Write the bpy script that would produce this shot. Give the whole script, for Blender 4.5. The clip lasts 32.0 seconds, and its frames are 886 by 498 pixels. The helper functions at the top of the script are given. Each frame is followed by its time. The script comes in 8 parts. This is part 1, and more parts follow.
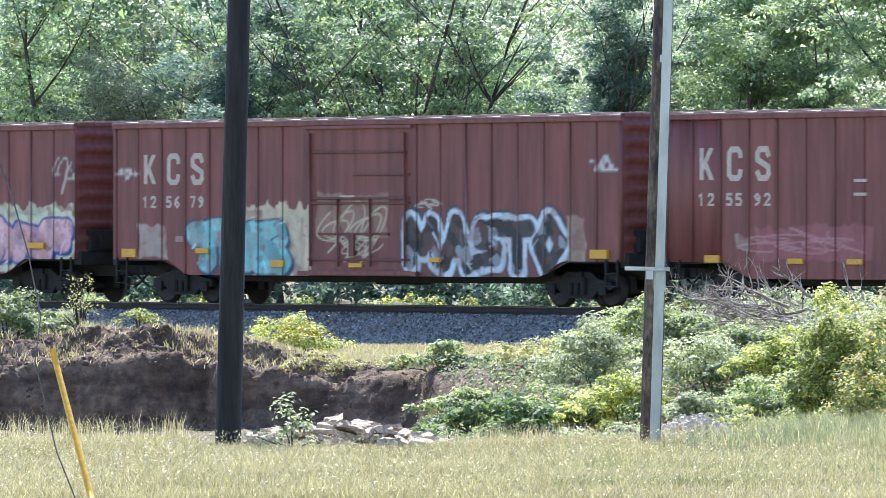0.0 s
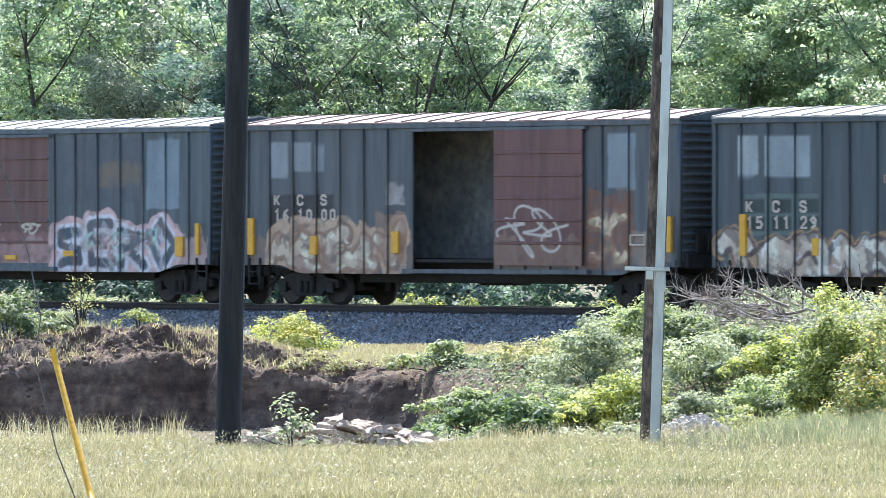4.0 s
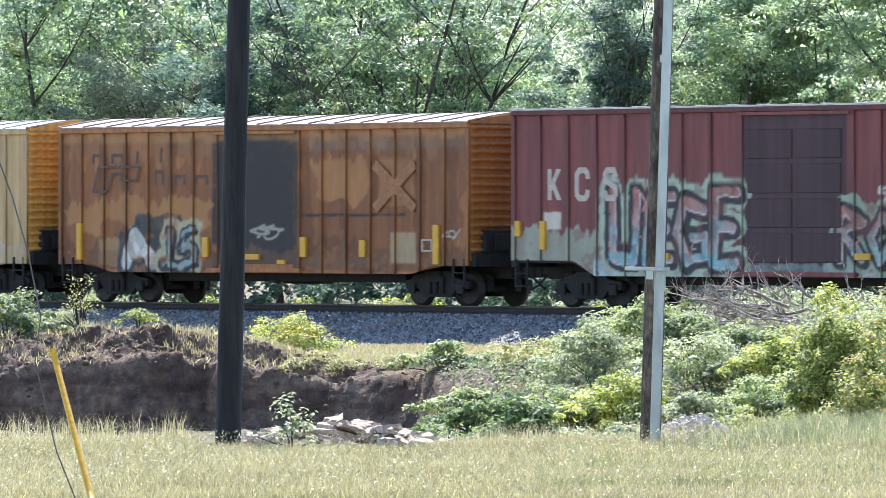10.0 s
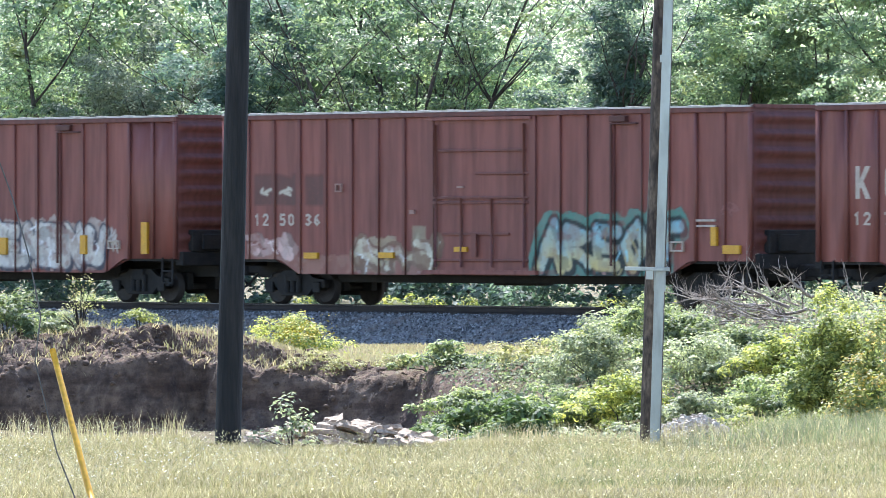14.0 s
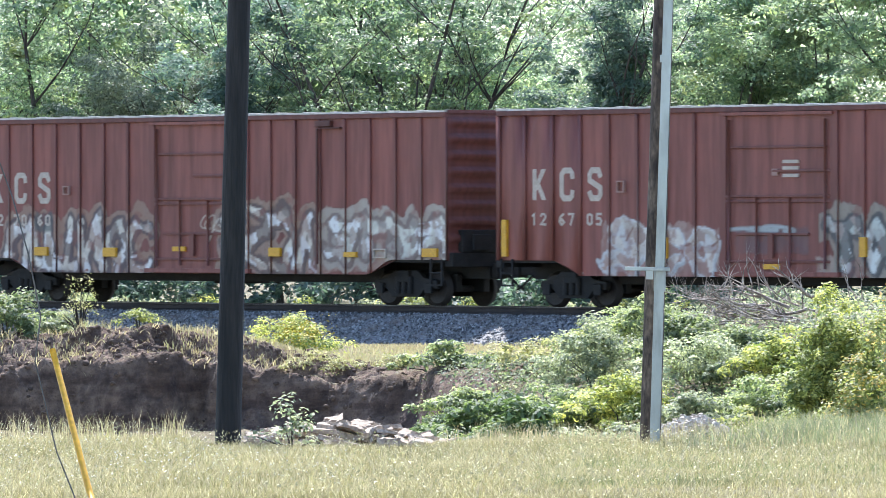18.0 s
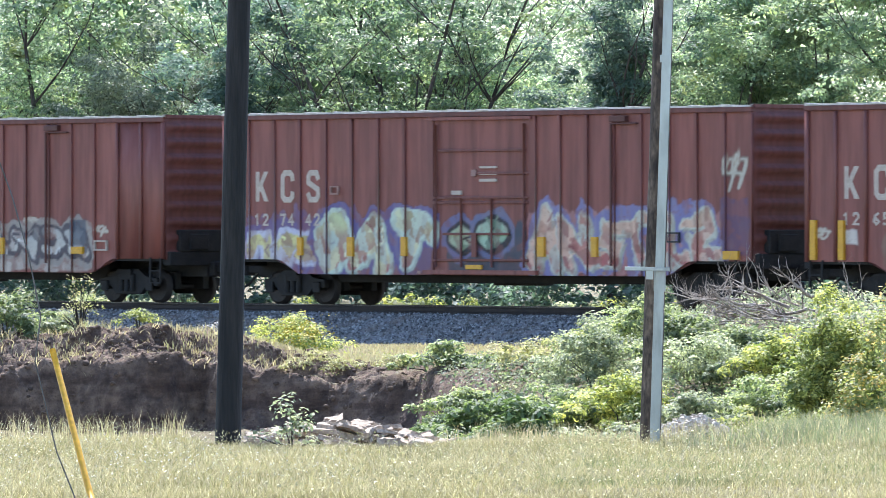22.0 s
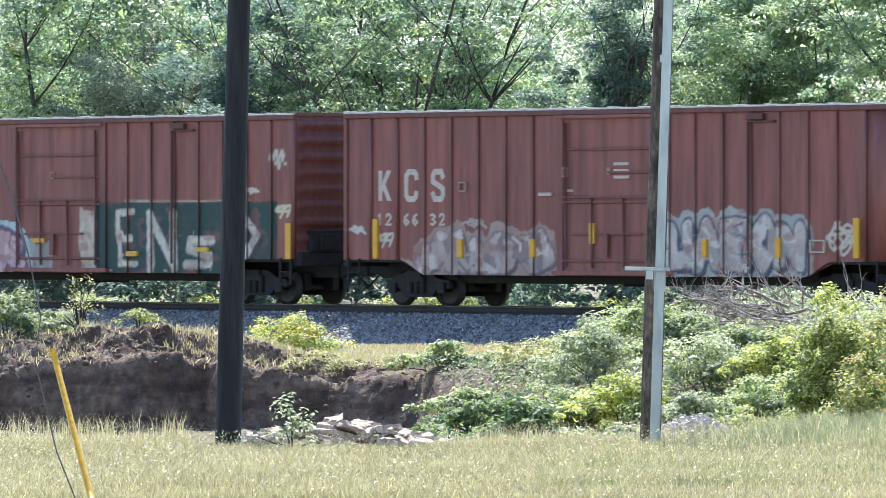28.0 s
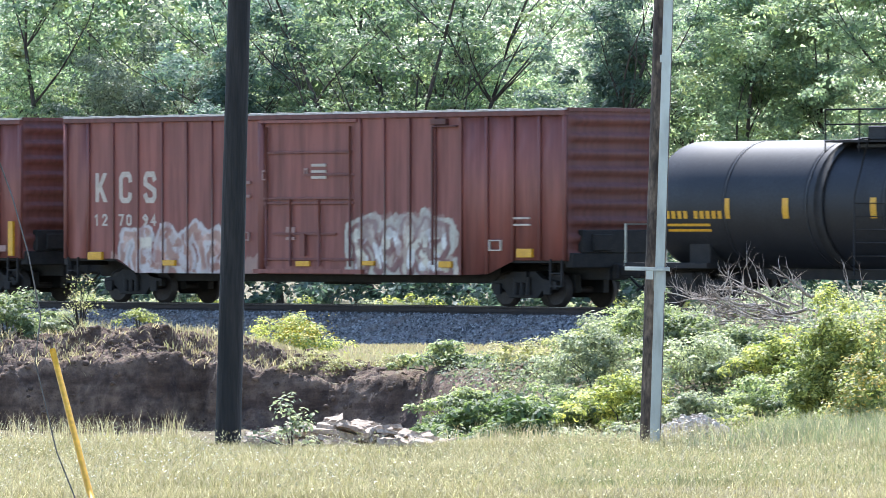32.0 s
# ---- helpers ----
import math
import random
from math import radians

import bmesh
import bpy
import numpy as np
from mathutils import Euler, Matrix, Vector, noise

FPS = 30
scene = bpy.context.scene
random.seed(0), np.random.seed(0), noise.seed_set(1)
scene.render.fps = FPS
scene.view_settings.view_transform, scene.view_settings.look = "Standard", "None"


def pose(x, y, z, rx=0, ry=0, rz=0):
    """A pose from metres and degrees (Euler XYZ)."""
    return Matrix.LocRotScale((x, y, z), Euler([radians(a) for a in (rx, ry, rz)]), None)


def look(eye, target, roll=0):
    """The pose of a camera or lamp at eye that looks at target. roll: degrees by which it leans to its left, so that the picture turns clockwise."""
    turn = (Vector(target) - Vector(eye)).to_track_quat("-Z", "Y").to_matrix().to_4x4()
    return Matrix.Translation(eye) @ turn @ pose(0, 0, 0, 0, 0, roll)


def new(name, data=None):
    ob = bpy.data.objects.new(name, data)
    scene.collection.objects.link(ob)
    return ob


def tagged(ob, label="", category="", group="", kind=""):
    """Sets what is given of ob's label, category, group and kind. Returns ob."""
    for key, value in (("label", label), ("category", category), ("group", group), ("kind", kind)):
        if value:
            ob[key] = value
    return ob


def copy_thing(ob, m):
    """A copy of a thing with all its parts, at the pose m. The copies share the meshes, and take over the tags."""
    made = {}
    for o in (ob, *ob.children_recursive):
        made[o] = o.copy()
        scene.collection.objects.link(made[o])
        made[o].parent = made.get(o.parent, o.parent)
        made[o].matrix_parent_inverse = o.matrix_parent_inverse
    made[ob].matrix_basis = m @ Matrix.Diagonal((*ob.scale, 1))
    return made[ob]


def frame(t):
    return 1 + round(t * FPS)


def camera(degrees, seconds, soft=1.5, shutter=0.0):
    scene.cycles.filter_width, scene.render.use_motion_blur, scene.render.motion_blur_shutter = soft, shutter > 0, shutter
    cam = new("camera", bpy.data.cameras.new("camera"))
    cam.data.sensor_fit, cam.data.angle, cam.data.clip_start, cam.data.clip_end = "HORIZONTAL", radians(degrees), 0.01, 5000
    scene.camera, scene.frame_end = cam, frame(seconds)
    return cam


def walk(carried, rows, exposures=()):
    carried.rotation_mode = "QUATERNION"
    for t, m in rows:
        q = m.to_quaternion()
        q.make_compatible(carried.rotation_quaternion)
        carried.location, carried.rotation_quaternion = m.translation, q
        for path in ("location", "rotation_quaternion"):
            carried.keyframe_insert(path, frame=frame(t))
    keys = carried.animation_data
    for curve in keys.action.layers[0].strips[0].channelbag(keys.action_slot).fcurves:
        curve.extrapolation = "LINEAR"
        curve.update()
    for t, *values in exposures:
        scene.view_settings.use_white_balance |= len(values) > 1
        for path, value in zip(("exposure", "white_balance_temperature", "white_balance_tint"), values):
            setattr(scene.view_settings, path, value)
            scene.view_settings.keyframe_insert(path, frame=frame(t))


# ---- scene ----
# ---- camera ----
cam = camera(6.856, 32.0, soft=0.8, shutter=0.16)
TURN = radians(48.4)
EYE = Vector((133.18, -119.79, 1.835))
AHEAD = Vector((-math.sin(TURN), math.cos(TURN), 0))
ASIDE = Vector((math.cos(TURN), math.sin(TURN), 0))
TARGET = EYE + AHEAD * 100 + Vector((0, 0, -0.252))
walk(cam, [(0, look(EYE, TARGET)), (32, look(EYE, TARGET))], [(0, 1.36, 6080, 13), (32, 1.36, 6080, 13)])

SPEED = 13.1  # metres a second, towards -x
RAIL_Y = 0.76

# ---- light ----
SUN_TURN, SUN_HIGH = radians(52.5), radians(53.5)
SUN_DIR = Vector((-math.sin(SUN_TURN) * math.cos(SUN_HIGH), math.cos(SUN_TURN) * math.cos(SUN_HIGH), math.sin(SUN_HIGH)))
world = bpy.data.worlds.new("sky")
scene.world = world
world.use_nodes = True
wn = world.node_tree.nodes
sky = wn.new("ShaderNodeTexSky")
sky.sky_type, sky.sun_disc = "NISHITA", False
sky.air_density, sky.dust_density, sky.ozone_density = 1.0, 0.3, 2.0
sky.sun_elevation, sky.sun_rotation = SUN_HIGH, -SUN_TURN
wn["Background"].inputs[1].default_value = 0.15
world.node_tree.links.new(sky.outputs[0], wn["Background"].inputs[0])
sun = new("sun", bpy.data.lights.new("sun", "SUN"))
sun.data.energy, sun.data.angle, sun.data.color = 5.0, radians(0.5), (1, 0.97, 0.92)
sun.matrix_world = look(SUN_DIR * 100, (0, 0, 0))

# ---- materials ----
def base_mat(name):
    m = bpy.data.materials.new(name)
    m.use_nodes = True
    nt = m.node_tree
    return m, nt, nt.nodes["Principled BSDF"]


def nd(nt, kind, **kw):
    n = nt.nodes.new(kind)
    for k, v in kw.items():
        n.inputs[k].default_value = v
    return n


def coords(nt, scale=(1, 1, 1), kind="Object"):
    tc = nt.nodes.new("ShaderNodeTexCoord")
    mp = nt.nodes.new("ShaderNodeMapping")
    mp.inputs["Scale"].default_value = scale
    nt.links.new(tc.outputs[kind], mp.inputs[0])
    return mp.outputs[0]


def mixc(nt, fac, a, b, mode="MIX"):
    n = nt.nodes.new("ShaderNodeMix")
    n.data_type, n.blend_type = "RGBA", mode
    for sock, v in ((n.inputs[0], fac), (n.inputs[6], a), (n.inputs[7], b)):
        if hasattr(v, "is_linked"):
            nt.links.new(v, sock)
        elif isinstance(v, (int, float)):
            sock.default_value = v
        else:
            sock.default_value = (*v[:3], 1)
    return n.outputs[2]


def ramp(nt, val, lo, hi):
    n = nt.nodes.new("ShaderNodeMapRange")
    n.inputs[1].default_value, n.inputs[2].default_value = lo, hi
    nt.links.new(val, n.inputs[0])
    return n.outputs[0]


def noise_out(nt, vec, scale, detail=4, rough=0.55):
    n = nd(nt, "ShaderNodeTexNoise", Scale=scale, Detail=detail, Roughness=rough)
    nt.links.new(vec, n.inputs["Vector"])
    return n.outputs[0]


def bump(nt, bsdf, height, strength, dist=0.02):
    b = nd(nt, "ShaderNodeBump", Strength=strength, Distance=dist)
    nt.links.new(height, b.inputs["Height"])
    nt.links.new(b.outputs[0], bsdf.inputs["Normal"])


def mottled(name, a, b, scale=3, rough=0.8, metal=0.0, stretch=(1, 1, 1), fine=40, bumps=0.3, dist=0.02, kind="Object", shine=0.5):
    """Two colours mixed by broad and fine noise."""
    m, nt, p = base_mat(name)
    v = coords(nt, stretch, kind)
    n1, n2 = noise_out(nt, v, scale), noise_out(nt, v, fine)
    c = mixc(nt, ramp(nt, n1, 0.35, 0.65), a, b)
    c = mixc(nt, ramp(nt, n2, 0.3, 0.75), c, [x * 0.6 for x in a])
    nt.links.new(c, p.inputs["Base Color"])
    p.inputs["Roughness"].default_value, p.inputs["Metallic"].default_value = rough, metal
    p.inputs["Specular IOR Level"].default_value = shine
    if bumps:
        bump(nt, p, n2, bumps, dist)
    return m


def car_paint(name, rough=0.55, sprayed=True):
    """Weathered freight paint: the object's colour, vertical streaks, rust and road dirt, and sprayed paint from the paint layer."""
    m, nt, p = base_mat(name)
    info = nt.nodes.new("ShaderNodeObjectInfo")
    v = coords(nt)
    streak = noise_out(nt, coords(nt, (3, 3, 0.25)), 1.6, 5, 0.6)
    blot = noise_out(nt, v, 0.5, 3)
    fine = noise_out(nt, v, 9, 5, 0.7)
    c = mixc(nt, ramp(nt, streak, 0.4, 0.75), info.outputs["Color"], (0.55, 0.5, 0.5), "MULTIPLY")
    c = mixc(nt, ramp(nt, blot, 0.45, 0.8), c, (1.25, 1.15, 1.1), "MULTIPLY")
    c = mixc(nt, ramp(nt, fine, 0.62, 0.85), c, (0.09, 0.05, 0.035))
    if sprayed:
        att = nt.nodes.new("ShaderNodeAttribute")
        att.attribute_name = "paint"
        worn = nt.nodes.new("ShaderNodeMath")
        worn.operation = "MULTIPLY"
        nt.links.new(att.outputs["Alpha"], worn.inputs[0])
        nt.links.new(ramp(nt, fine, 0.9, 0.55), worn.inputs[1])
        c = mixc(nt, worn.outputs[0], c, att.outputs["Color"])
    nt.links.new(c, p.inputs["Base Color"])
    p.inputs["Roughness"].default_value = rough
    p.inputs["Specular IOR Level"].default_value = 0.38
    bump(nt, p, fine, 0.15, 0.01)
    return m


def leafy(name, dark, light, dry=None, sheer=0.5, rough=0.58, sap=(1.45, 1.6, 1.15), gold=None):
    m, nt, p = base_mat(name)
    geo = nt.nodes.new("ShaderNodeNewGeometry")
    info = nt.nodes.new("ShaderNodeObjectInfo")
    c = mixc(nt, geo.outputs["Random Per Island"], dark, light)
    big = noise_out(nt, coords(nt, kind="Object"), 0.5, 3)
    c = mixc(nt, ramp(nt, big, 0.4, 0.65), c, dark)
    if gold:
        c = mixc(nt, ramp(nt, noise_out(nt, coords(nt, (1, 1, 1.3)), 0.8, 2), 0.5, 0.72), c, gold)
    c = mixc(nt, ramp(nt, info.outputs["Random"], 0.0, 2.2), c, (0.1, 0.13, 0.08))
    if dry:
        c = mixc(nt, ramp(nt, geo.outputs["Random Per Island"], 0.8, 0.9), c, dry)
    nt.links.new(c, p.inputs["Base Color"])
    p.inputs["Roughness"].default_value = rough
    tr = nt.nodes.new("ShaderNodeBsdfTranslucent")
    nt.links.new(mixc(nt, 1.0, c, sap, "MULTIPLY"), tr.inputs[0])
    mx = nt.nodes.new("ShaderNodeMixShader")
    mx.inputs[0].default_value = sheer
    nt.links.new(p.outputs[0], mx.inputs[1])
    nt.links.new(tr.outputs[0], mx.inputs[2])
    nt.links.new(mx.outputs[0], nt.nodes["Material Output"].inputs[0])
    return m


M = {}
M["car"] = car_paint("freight_paint")
M["car_plain"] = car_paint("freight_paint_plain", sprayed=False)
M["lining"] = mottled("scuffed_lining", (0.3, 0.32, 0.33), (0.6, 0.6, 0.58), 0.8, 0.8, 0, (1, 1, 1), 5, 0.1)
M["faded"] = mottled("faded_lettering", (0.1, 0.06, 0.05), (0.16, 0.1, 0.07), 4, 0.7, 0, (1, 1, 1), 20, 0)
M["roof"] = mottled("galvanised_roof", (0.36, 0.33, 0.28), (0.58, 0.53, 0.46), 1.5, 0.6, 0.0, (1, 1, 1), 12, 0.1)
M["rust_pale"] = mottled("pale_rust_paint", (0.34, 0.145, 0.055), (0.44, 0.21, 0.09), 3, 0.7, 0, (1, 1, 1), 14, 0)
M["roof_red"] = mottled("red_roof", (0.26, 0.13, 0.1), (0.45, 0.36, 0.32), 1.2, 0.5, 0.1, (1, 1, 1), 8, 0.1)
M["black"] = mottled("grimy_black_steel", (0.013, 0.013, 0.013), (0.032, 0.028, 0.025), 4, 0.75, 0.1, shine=0.4)
M["wheel"] = mottled("wheel_steel", (0.02, 0.015, 0.013), (0.045, 0.036, 0.03), 6, 0.65, 0.2)
M["yellow"] = mottled("yellow_reflector", (0.75, 0.4, 0.02), (0.62, 0.31, 0.02), 5, 0.4, 0, (1, 1, 1), 30, 0)
M["white"] = mottled("stencil_white", (0.6, 0.51, 0.42), (0.45, 0.37, 0.3), 6, 0.6, 0, (1, 1, 1), 25, 0)
M["dim"] = mottled("dirty_stencil", (0.42, 0.26, 0.22), (0.3, 0.17, 0.14), 6, 0.6, 0, (1, 1, 1), 25, 0)
M["roof_long"] = mottled("worn_roof", (0.42, 0.36, 0.31), (0.76, 0.72, 0.64), 0.7, 0.6, 0.0, (1, 1, 1), 8, 0.1)
M["ink"] = mottled("stencil_black", (0.02, 0.02, 0.025), (0.04, 0.04, 0.045), 6, 0.6, 0, (1, 1, 1), 25, 0)
M["tank"] = mottled("black_tank_paint", (0.008, 0.009, 0.012), (0.02, 0.021, 0.024), 0.8, 0.55, 0, (1, 1, 1), 14, 0.05, shine=0.4)
M["rail"] = mottled("rusty_rail", (0.028, 0.02, 0.017), (0.055, 0.038, 0.03), 3, 0.75, 0.1)
M["railtop"] = mottled("polished_rail_head", (0.4, 0.39, 0.38), (0.5, 0.49, 0.48), 3, 0.3, 0.9, bumps=0)
M["tie"] = mottled("creosoted_tie", (0.05, 0.04, 0.032), (0.11, 0.09, 0.075), 5, 0.9, 0, (1, 1, 1), 30)


def ballast_mat():
    """Crushed stone: every stone its own grey, over a broken, pitted bed."""
    m, nt, p = base_mat("ballast_stone")
    geo = nt.nodes.new("ShaderNodeNewGeometry")
    v = coords(nt)
    vor = nd(nt, "ShaderNodeTexVoronoi", Scale=17.0)
    nt.links.new(v, vor.inputs["Vector"])
    sep = nt.nodes.new("ShaderNodeSeparateColor")
    nt.links.new(vor.outputs["Color"], sep.inputs[0])
    c = mixc(nt, sep.outputs[0], (0.045, 0.047, 0.05), (0.3, 0.3, 0.3))
    c = mixc(nt, 0.5, c, mixc(nt, ramp(nt, geo.outputs["Random Per Island"], 0.35, 1.0), (0.045, 0.048, 0.05), (0.68, 0.68, 0.66)))
    c = mixc(nt, ramp(nt, noise_out(nt, v, 1.2), 0.5, 0.8), c, (0.24, 0.2, 0.17))
    nt.links.new(c, p.inputs["Base Color"])
    p.inputs["Roughness"].default_value = 0.9
    bump(nt, p, vor.outputs["Distance"], 1.0, 0.05)
    return m


M["ballast"] = ballast_mat()
M["whitestone"] = mottled("whitish_stone", (0.46, 0.4, 0.33), (0.74, 0.68, 0.59), 5, 0.9, 0, (1, 1, 1), 30, 0.5, 0.02)
M["stone"] = mottled("pale_limestone", (0.33, 0.245, 0.17), (0.64, 0.53, 0.42), 3, 0.9, 0, (1, 1, 1), 20, 0.6, 0.03)
M["pole"] = mottled("creosoted_pole", (0.01, 0.0105, 0.011), (0.034, 0.031, 0.028), 5, 0.8, 0, (1, 1, 0.1), 26, 0.8, shine=0.4)
M["pole_grey"] = mottled("weathered_pole", (0.045, 0.032, 0.024), (0.27, 0.2, 0.14), 7, 0.9, 0, (1, 1, 0.4), 22, 0.8)
M["galv"] = mottled("galvanised_steel", (0.4, 0.43, 0.41), (0.54, 0.57, 0.55), 3, 0.38, 0.6, (1, 1, 0.3), 6, 0.02)
M["guard"] = mottled("yellow_plastic", (0.8, 0.42, 0.01), (0.7, 0.36, 0.01), 4, 0.45, 0, (1, 1, 1), 25, 0)
M["wire"] = mottled("steel_strand", (0.12, 0.11, 0.1), (0.2, 0.19, 0.18), 20, 0.5, 0.8, bumps=0)
M["bark"] = mottled("bark", (0.05, 0.042, 0.035), (0.13, 0.11, 0.095), 4, 0.95, 0, (1, 1, 0.3), 22, 0.8)
M["deadwood"] = mottled("dead_wood", (0.16, 0.12, 0.095), (0.72, 0.62, 0.52), 5, 0.9, 0, (1, 1, 1), 30, 0.4)
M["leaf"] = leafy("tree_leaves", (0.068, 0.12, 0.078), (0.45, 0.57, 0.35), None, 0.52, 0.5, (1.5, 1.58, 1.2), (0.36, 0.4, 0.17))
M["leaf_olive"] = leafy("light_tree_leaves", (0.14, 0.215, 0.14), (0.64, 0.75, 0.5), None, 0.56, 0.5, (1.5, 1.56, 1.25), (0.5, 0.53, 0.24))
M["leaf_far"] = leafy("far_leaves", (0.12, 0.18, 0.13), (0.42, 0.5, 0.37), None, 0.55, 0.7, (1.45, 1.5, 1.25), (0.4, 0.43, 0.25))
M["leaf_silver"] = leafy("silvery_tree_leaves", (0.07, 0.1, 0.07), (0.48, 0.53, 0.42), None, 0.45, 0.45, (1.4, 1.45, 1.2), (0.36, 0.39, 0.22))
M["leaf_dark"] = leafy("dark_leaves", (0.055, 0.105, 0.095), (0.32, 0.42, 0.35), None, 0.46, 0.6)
M["leaf_lime"] = leafy("lime_leaves", (0.11, 0.17, 0.04), (0.9, 0.87, 0.3), None, 0.48, 0.6, (1.45, 1.45, 0.95))
M["leaf_bush"] = leafy("bush_leaves", (0.065, 0.105, 0.045), (0.7, 0.74, 0.38), None, 0.45, 0.6, (1.7, 1.75, 1.25))
M["leaf_grey"] = leafy("grey_green_leaves", (0.12, 0.155, 0.085), (0.84, 0.84, 0.55), None, 0.45, 0.6, (1.6, 1.65, 1.35))
M["leaf_vine"] = leafy("broad_vine_leaves", (0.05, 0.095, 0.04), (0.32, 0.4, 0.17), None, 0.42, 0.65, (1.6, 1.65, 1.0))
M["leaf_orange"] = leafy("orange_tinged_leaves", (0.18, 0.21, 0.07), (0.6, 0.56, 0.22), (0.7, 0.46, 0.17), 0.45)
M["leaf_straw"] = leafy("straw_leaves", (0.24, 0.23, 0.09), (0.52, 0.47, 0.25), (0.6, 0.5, 0.3))
M["flower"] = mottled("yellow_flowers", (0.75, 0.55, 0.03), (0.6, 0.5, 0.05), 9, 0.6, bumps=0)
M["grass"] = leafy("meadow_grass", (0.2, 0.16, 0.07), (0.62, 0.49, 0.27), (0.78, 0.65, 0.46), 0.3, 0.8)
M["weed_grey"] = leafy("grey_weeds", (0.15, 0.16, 0.09), (0.52, 0.5, 0.34), (0.5, 0.4, 0.28), 0.38, 0.8)
M["grass_dark"] = leafy("olive_weeds", (0.075, 0.095, 0.035), (0.31, 0.33, 0.14), (0.42, 0.35, 0.2), 0.38, 0.8)
M["drygrass"] = leafy("dry_grass", (0.44, 0.33, 0.21), (0.72, 0.58, 0.43), (0.37, 0.33, 0.17), 0.35)
M["seeds"] = leafy("seed_heads", (0.3, 0.24, 0.12), (0.72, 0.62, 0.42), (0.8, 0.72, 0.56), 0.3, 0.8)
M["petal"] = mottled("white_petals", (0.8, 0.79, 0.74), (0.7, 0.7, 0.66), 9, 0.6, bumps=0)
M["clod"] = mottled("crumbled_earth", (0.09, 0.058, 0.042), (0.25, 0.17, 0.12), 2, 0.95, 0, (1, 1, 1), 14, 0.6, 0.03)


def ground_mat():
    """Soil that turns to bare earth where it is steep and to dry turf where it is flat."""
    m, nt, p = base_mat("soil_and_turf")
    v = coords(nt)
    n1, n2, n3 = noise_out(nt, v, 0.35, 5), noise_out(nt, v, 3.5, 6, 0.65), noise_out(nt, v, 25, 4, 0.7)
    turf = mixc(nt, ramp(nt, n1, 0.35, 0.65), (0.16, 0.14, 0.065), (0.3, 0.24, 0.14))
    turf = mixc(nt, ramp(nt, n3, 0.35, 0.7), turf, (0.12, 0.1, 0.045))
    earth = mixc(nt, ramp(nt, n2, 0.35, 0.68), (0.115, 0.074, 0.053), (0.35, 0.24, 0.17))
    earth = mixc(nt, ramp(nt, noise_out(nt, v, 0.7, 3), 0.45, 0.62), earth, (0.6, 0.55, 0.5), "MULTIPLY")
    earth = mixc(nt, ramp(nt, n3, 0.5, 0.8), earth, (0.1, 0.065, 0.05))
    strata = noise_out(nt, coords(nt, (0.5, 0.5, 2.6)), 1.3, 4)
    earth = mixc(nt, ramp(nt, strata, 0.42, 0.62), earth, (0.48, 0.43, 0.42), "MULTIPLY")
    geo = nt.nodes.new("ShaderNodeNewGeometry")
    sep = nt.nodes.new("ShaderNodeSeparateXYZ")
    nt.links.new(geo.outputs["True Normal"], sep.inputs[0])
    add = nt.nodes.new("ShaderNodeMath")
    add.operation = "ADD"
    nt.links.new(sep.outputs[2], add.inputs[0])
    sc = nt.nodes.new("ShaderNodeMath")
    sc.operation = "MULTIPLY_ADD"
    sc.inputs[1].default_value, sc.inputs[2].default_value = 0.35, -0.2
    nt.links.new(n2, sc.inputs[0])
    nt.links.new(sc.outputs[0], add.inputs[1])
    c = mixc(nt, ramp(nt, add.outputs[0], 0.8, 0.97), earth, turf)
    nt.links.new(c, p.inputs["Base Color"])
    p.inputs["Roughness"].default_value = 0.95
    both = nt.nodes.new("ShaderNodeMath")
    both.operation = "MULTIPLY_ADD"
    both.inputs[1].default_value = 3.5
    nt.links.new(n2, both.inputs[0])
    nt.links.new(n3, both.inputs[2])
    bump(nt, p, both.outputs[0], 0.9, 0.07)
    return m


M["ground"] = ground_mat()

# ---- building helpers ----
rng = np.random.default_rng(7)


def spot(r, d):
    """World x, y of the place r metres to the right of the view line and d metres along it."""
    p = EYE + ASIDE * r + AHEAD * d
    return p.x, p.y


def link(name, mesh, mat, parent=None, label=""):
    ob = new(name, mesh)
    if mat is not None and not mesh.materials:
        mesh.materials.append(mat)
    if parent:
        ob.parent = parent
    if label:
        ob["label"] = label
    return ob


def part(name, bm, mat, parent, label=""):
    me = bpy.data.meshes.new(name)
    bm.to_mesh(me)
    bm.free()
    return link(name, me, mat, parent, label)


def empty(name, m=None):
    ob = new(name)
    ob.empty_display_size = 0.3
    if m is not None:
        ob.matrix_world = m
    return ob


def fast_mesh(name, verts, faces, smooth=False):
    """A mesh from arrays: verts n x 3, faces m x 3 or m x 4."""
    verts, faces = np.asarray(verts, np.float32), np.asarray(faces, np.int32)
    me = bpy.data.meshes.new(name)
    k = faces.shape[1]
    me.vertices.add(len(verts))
    me.vertices.foreach_set("co", verts.ravel())
    me.loops.add(faces.size)
    me.loops.foreach_set("vertex_index", faces.ravel())
    me.polygons.add(len(faces))
    me.polygons.foreach_set("loop_start", np.arange(0, faces.size, k, dtype=np.int32))
    if smooth:
        me.polygons.foreach_set("use_smooth", np.ones(len(faces), bool))
    me.update(calc_edges=True)
    return me


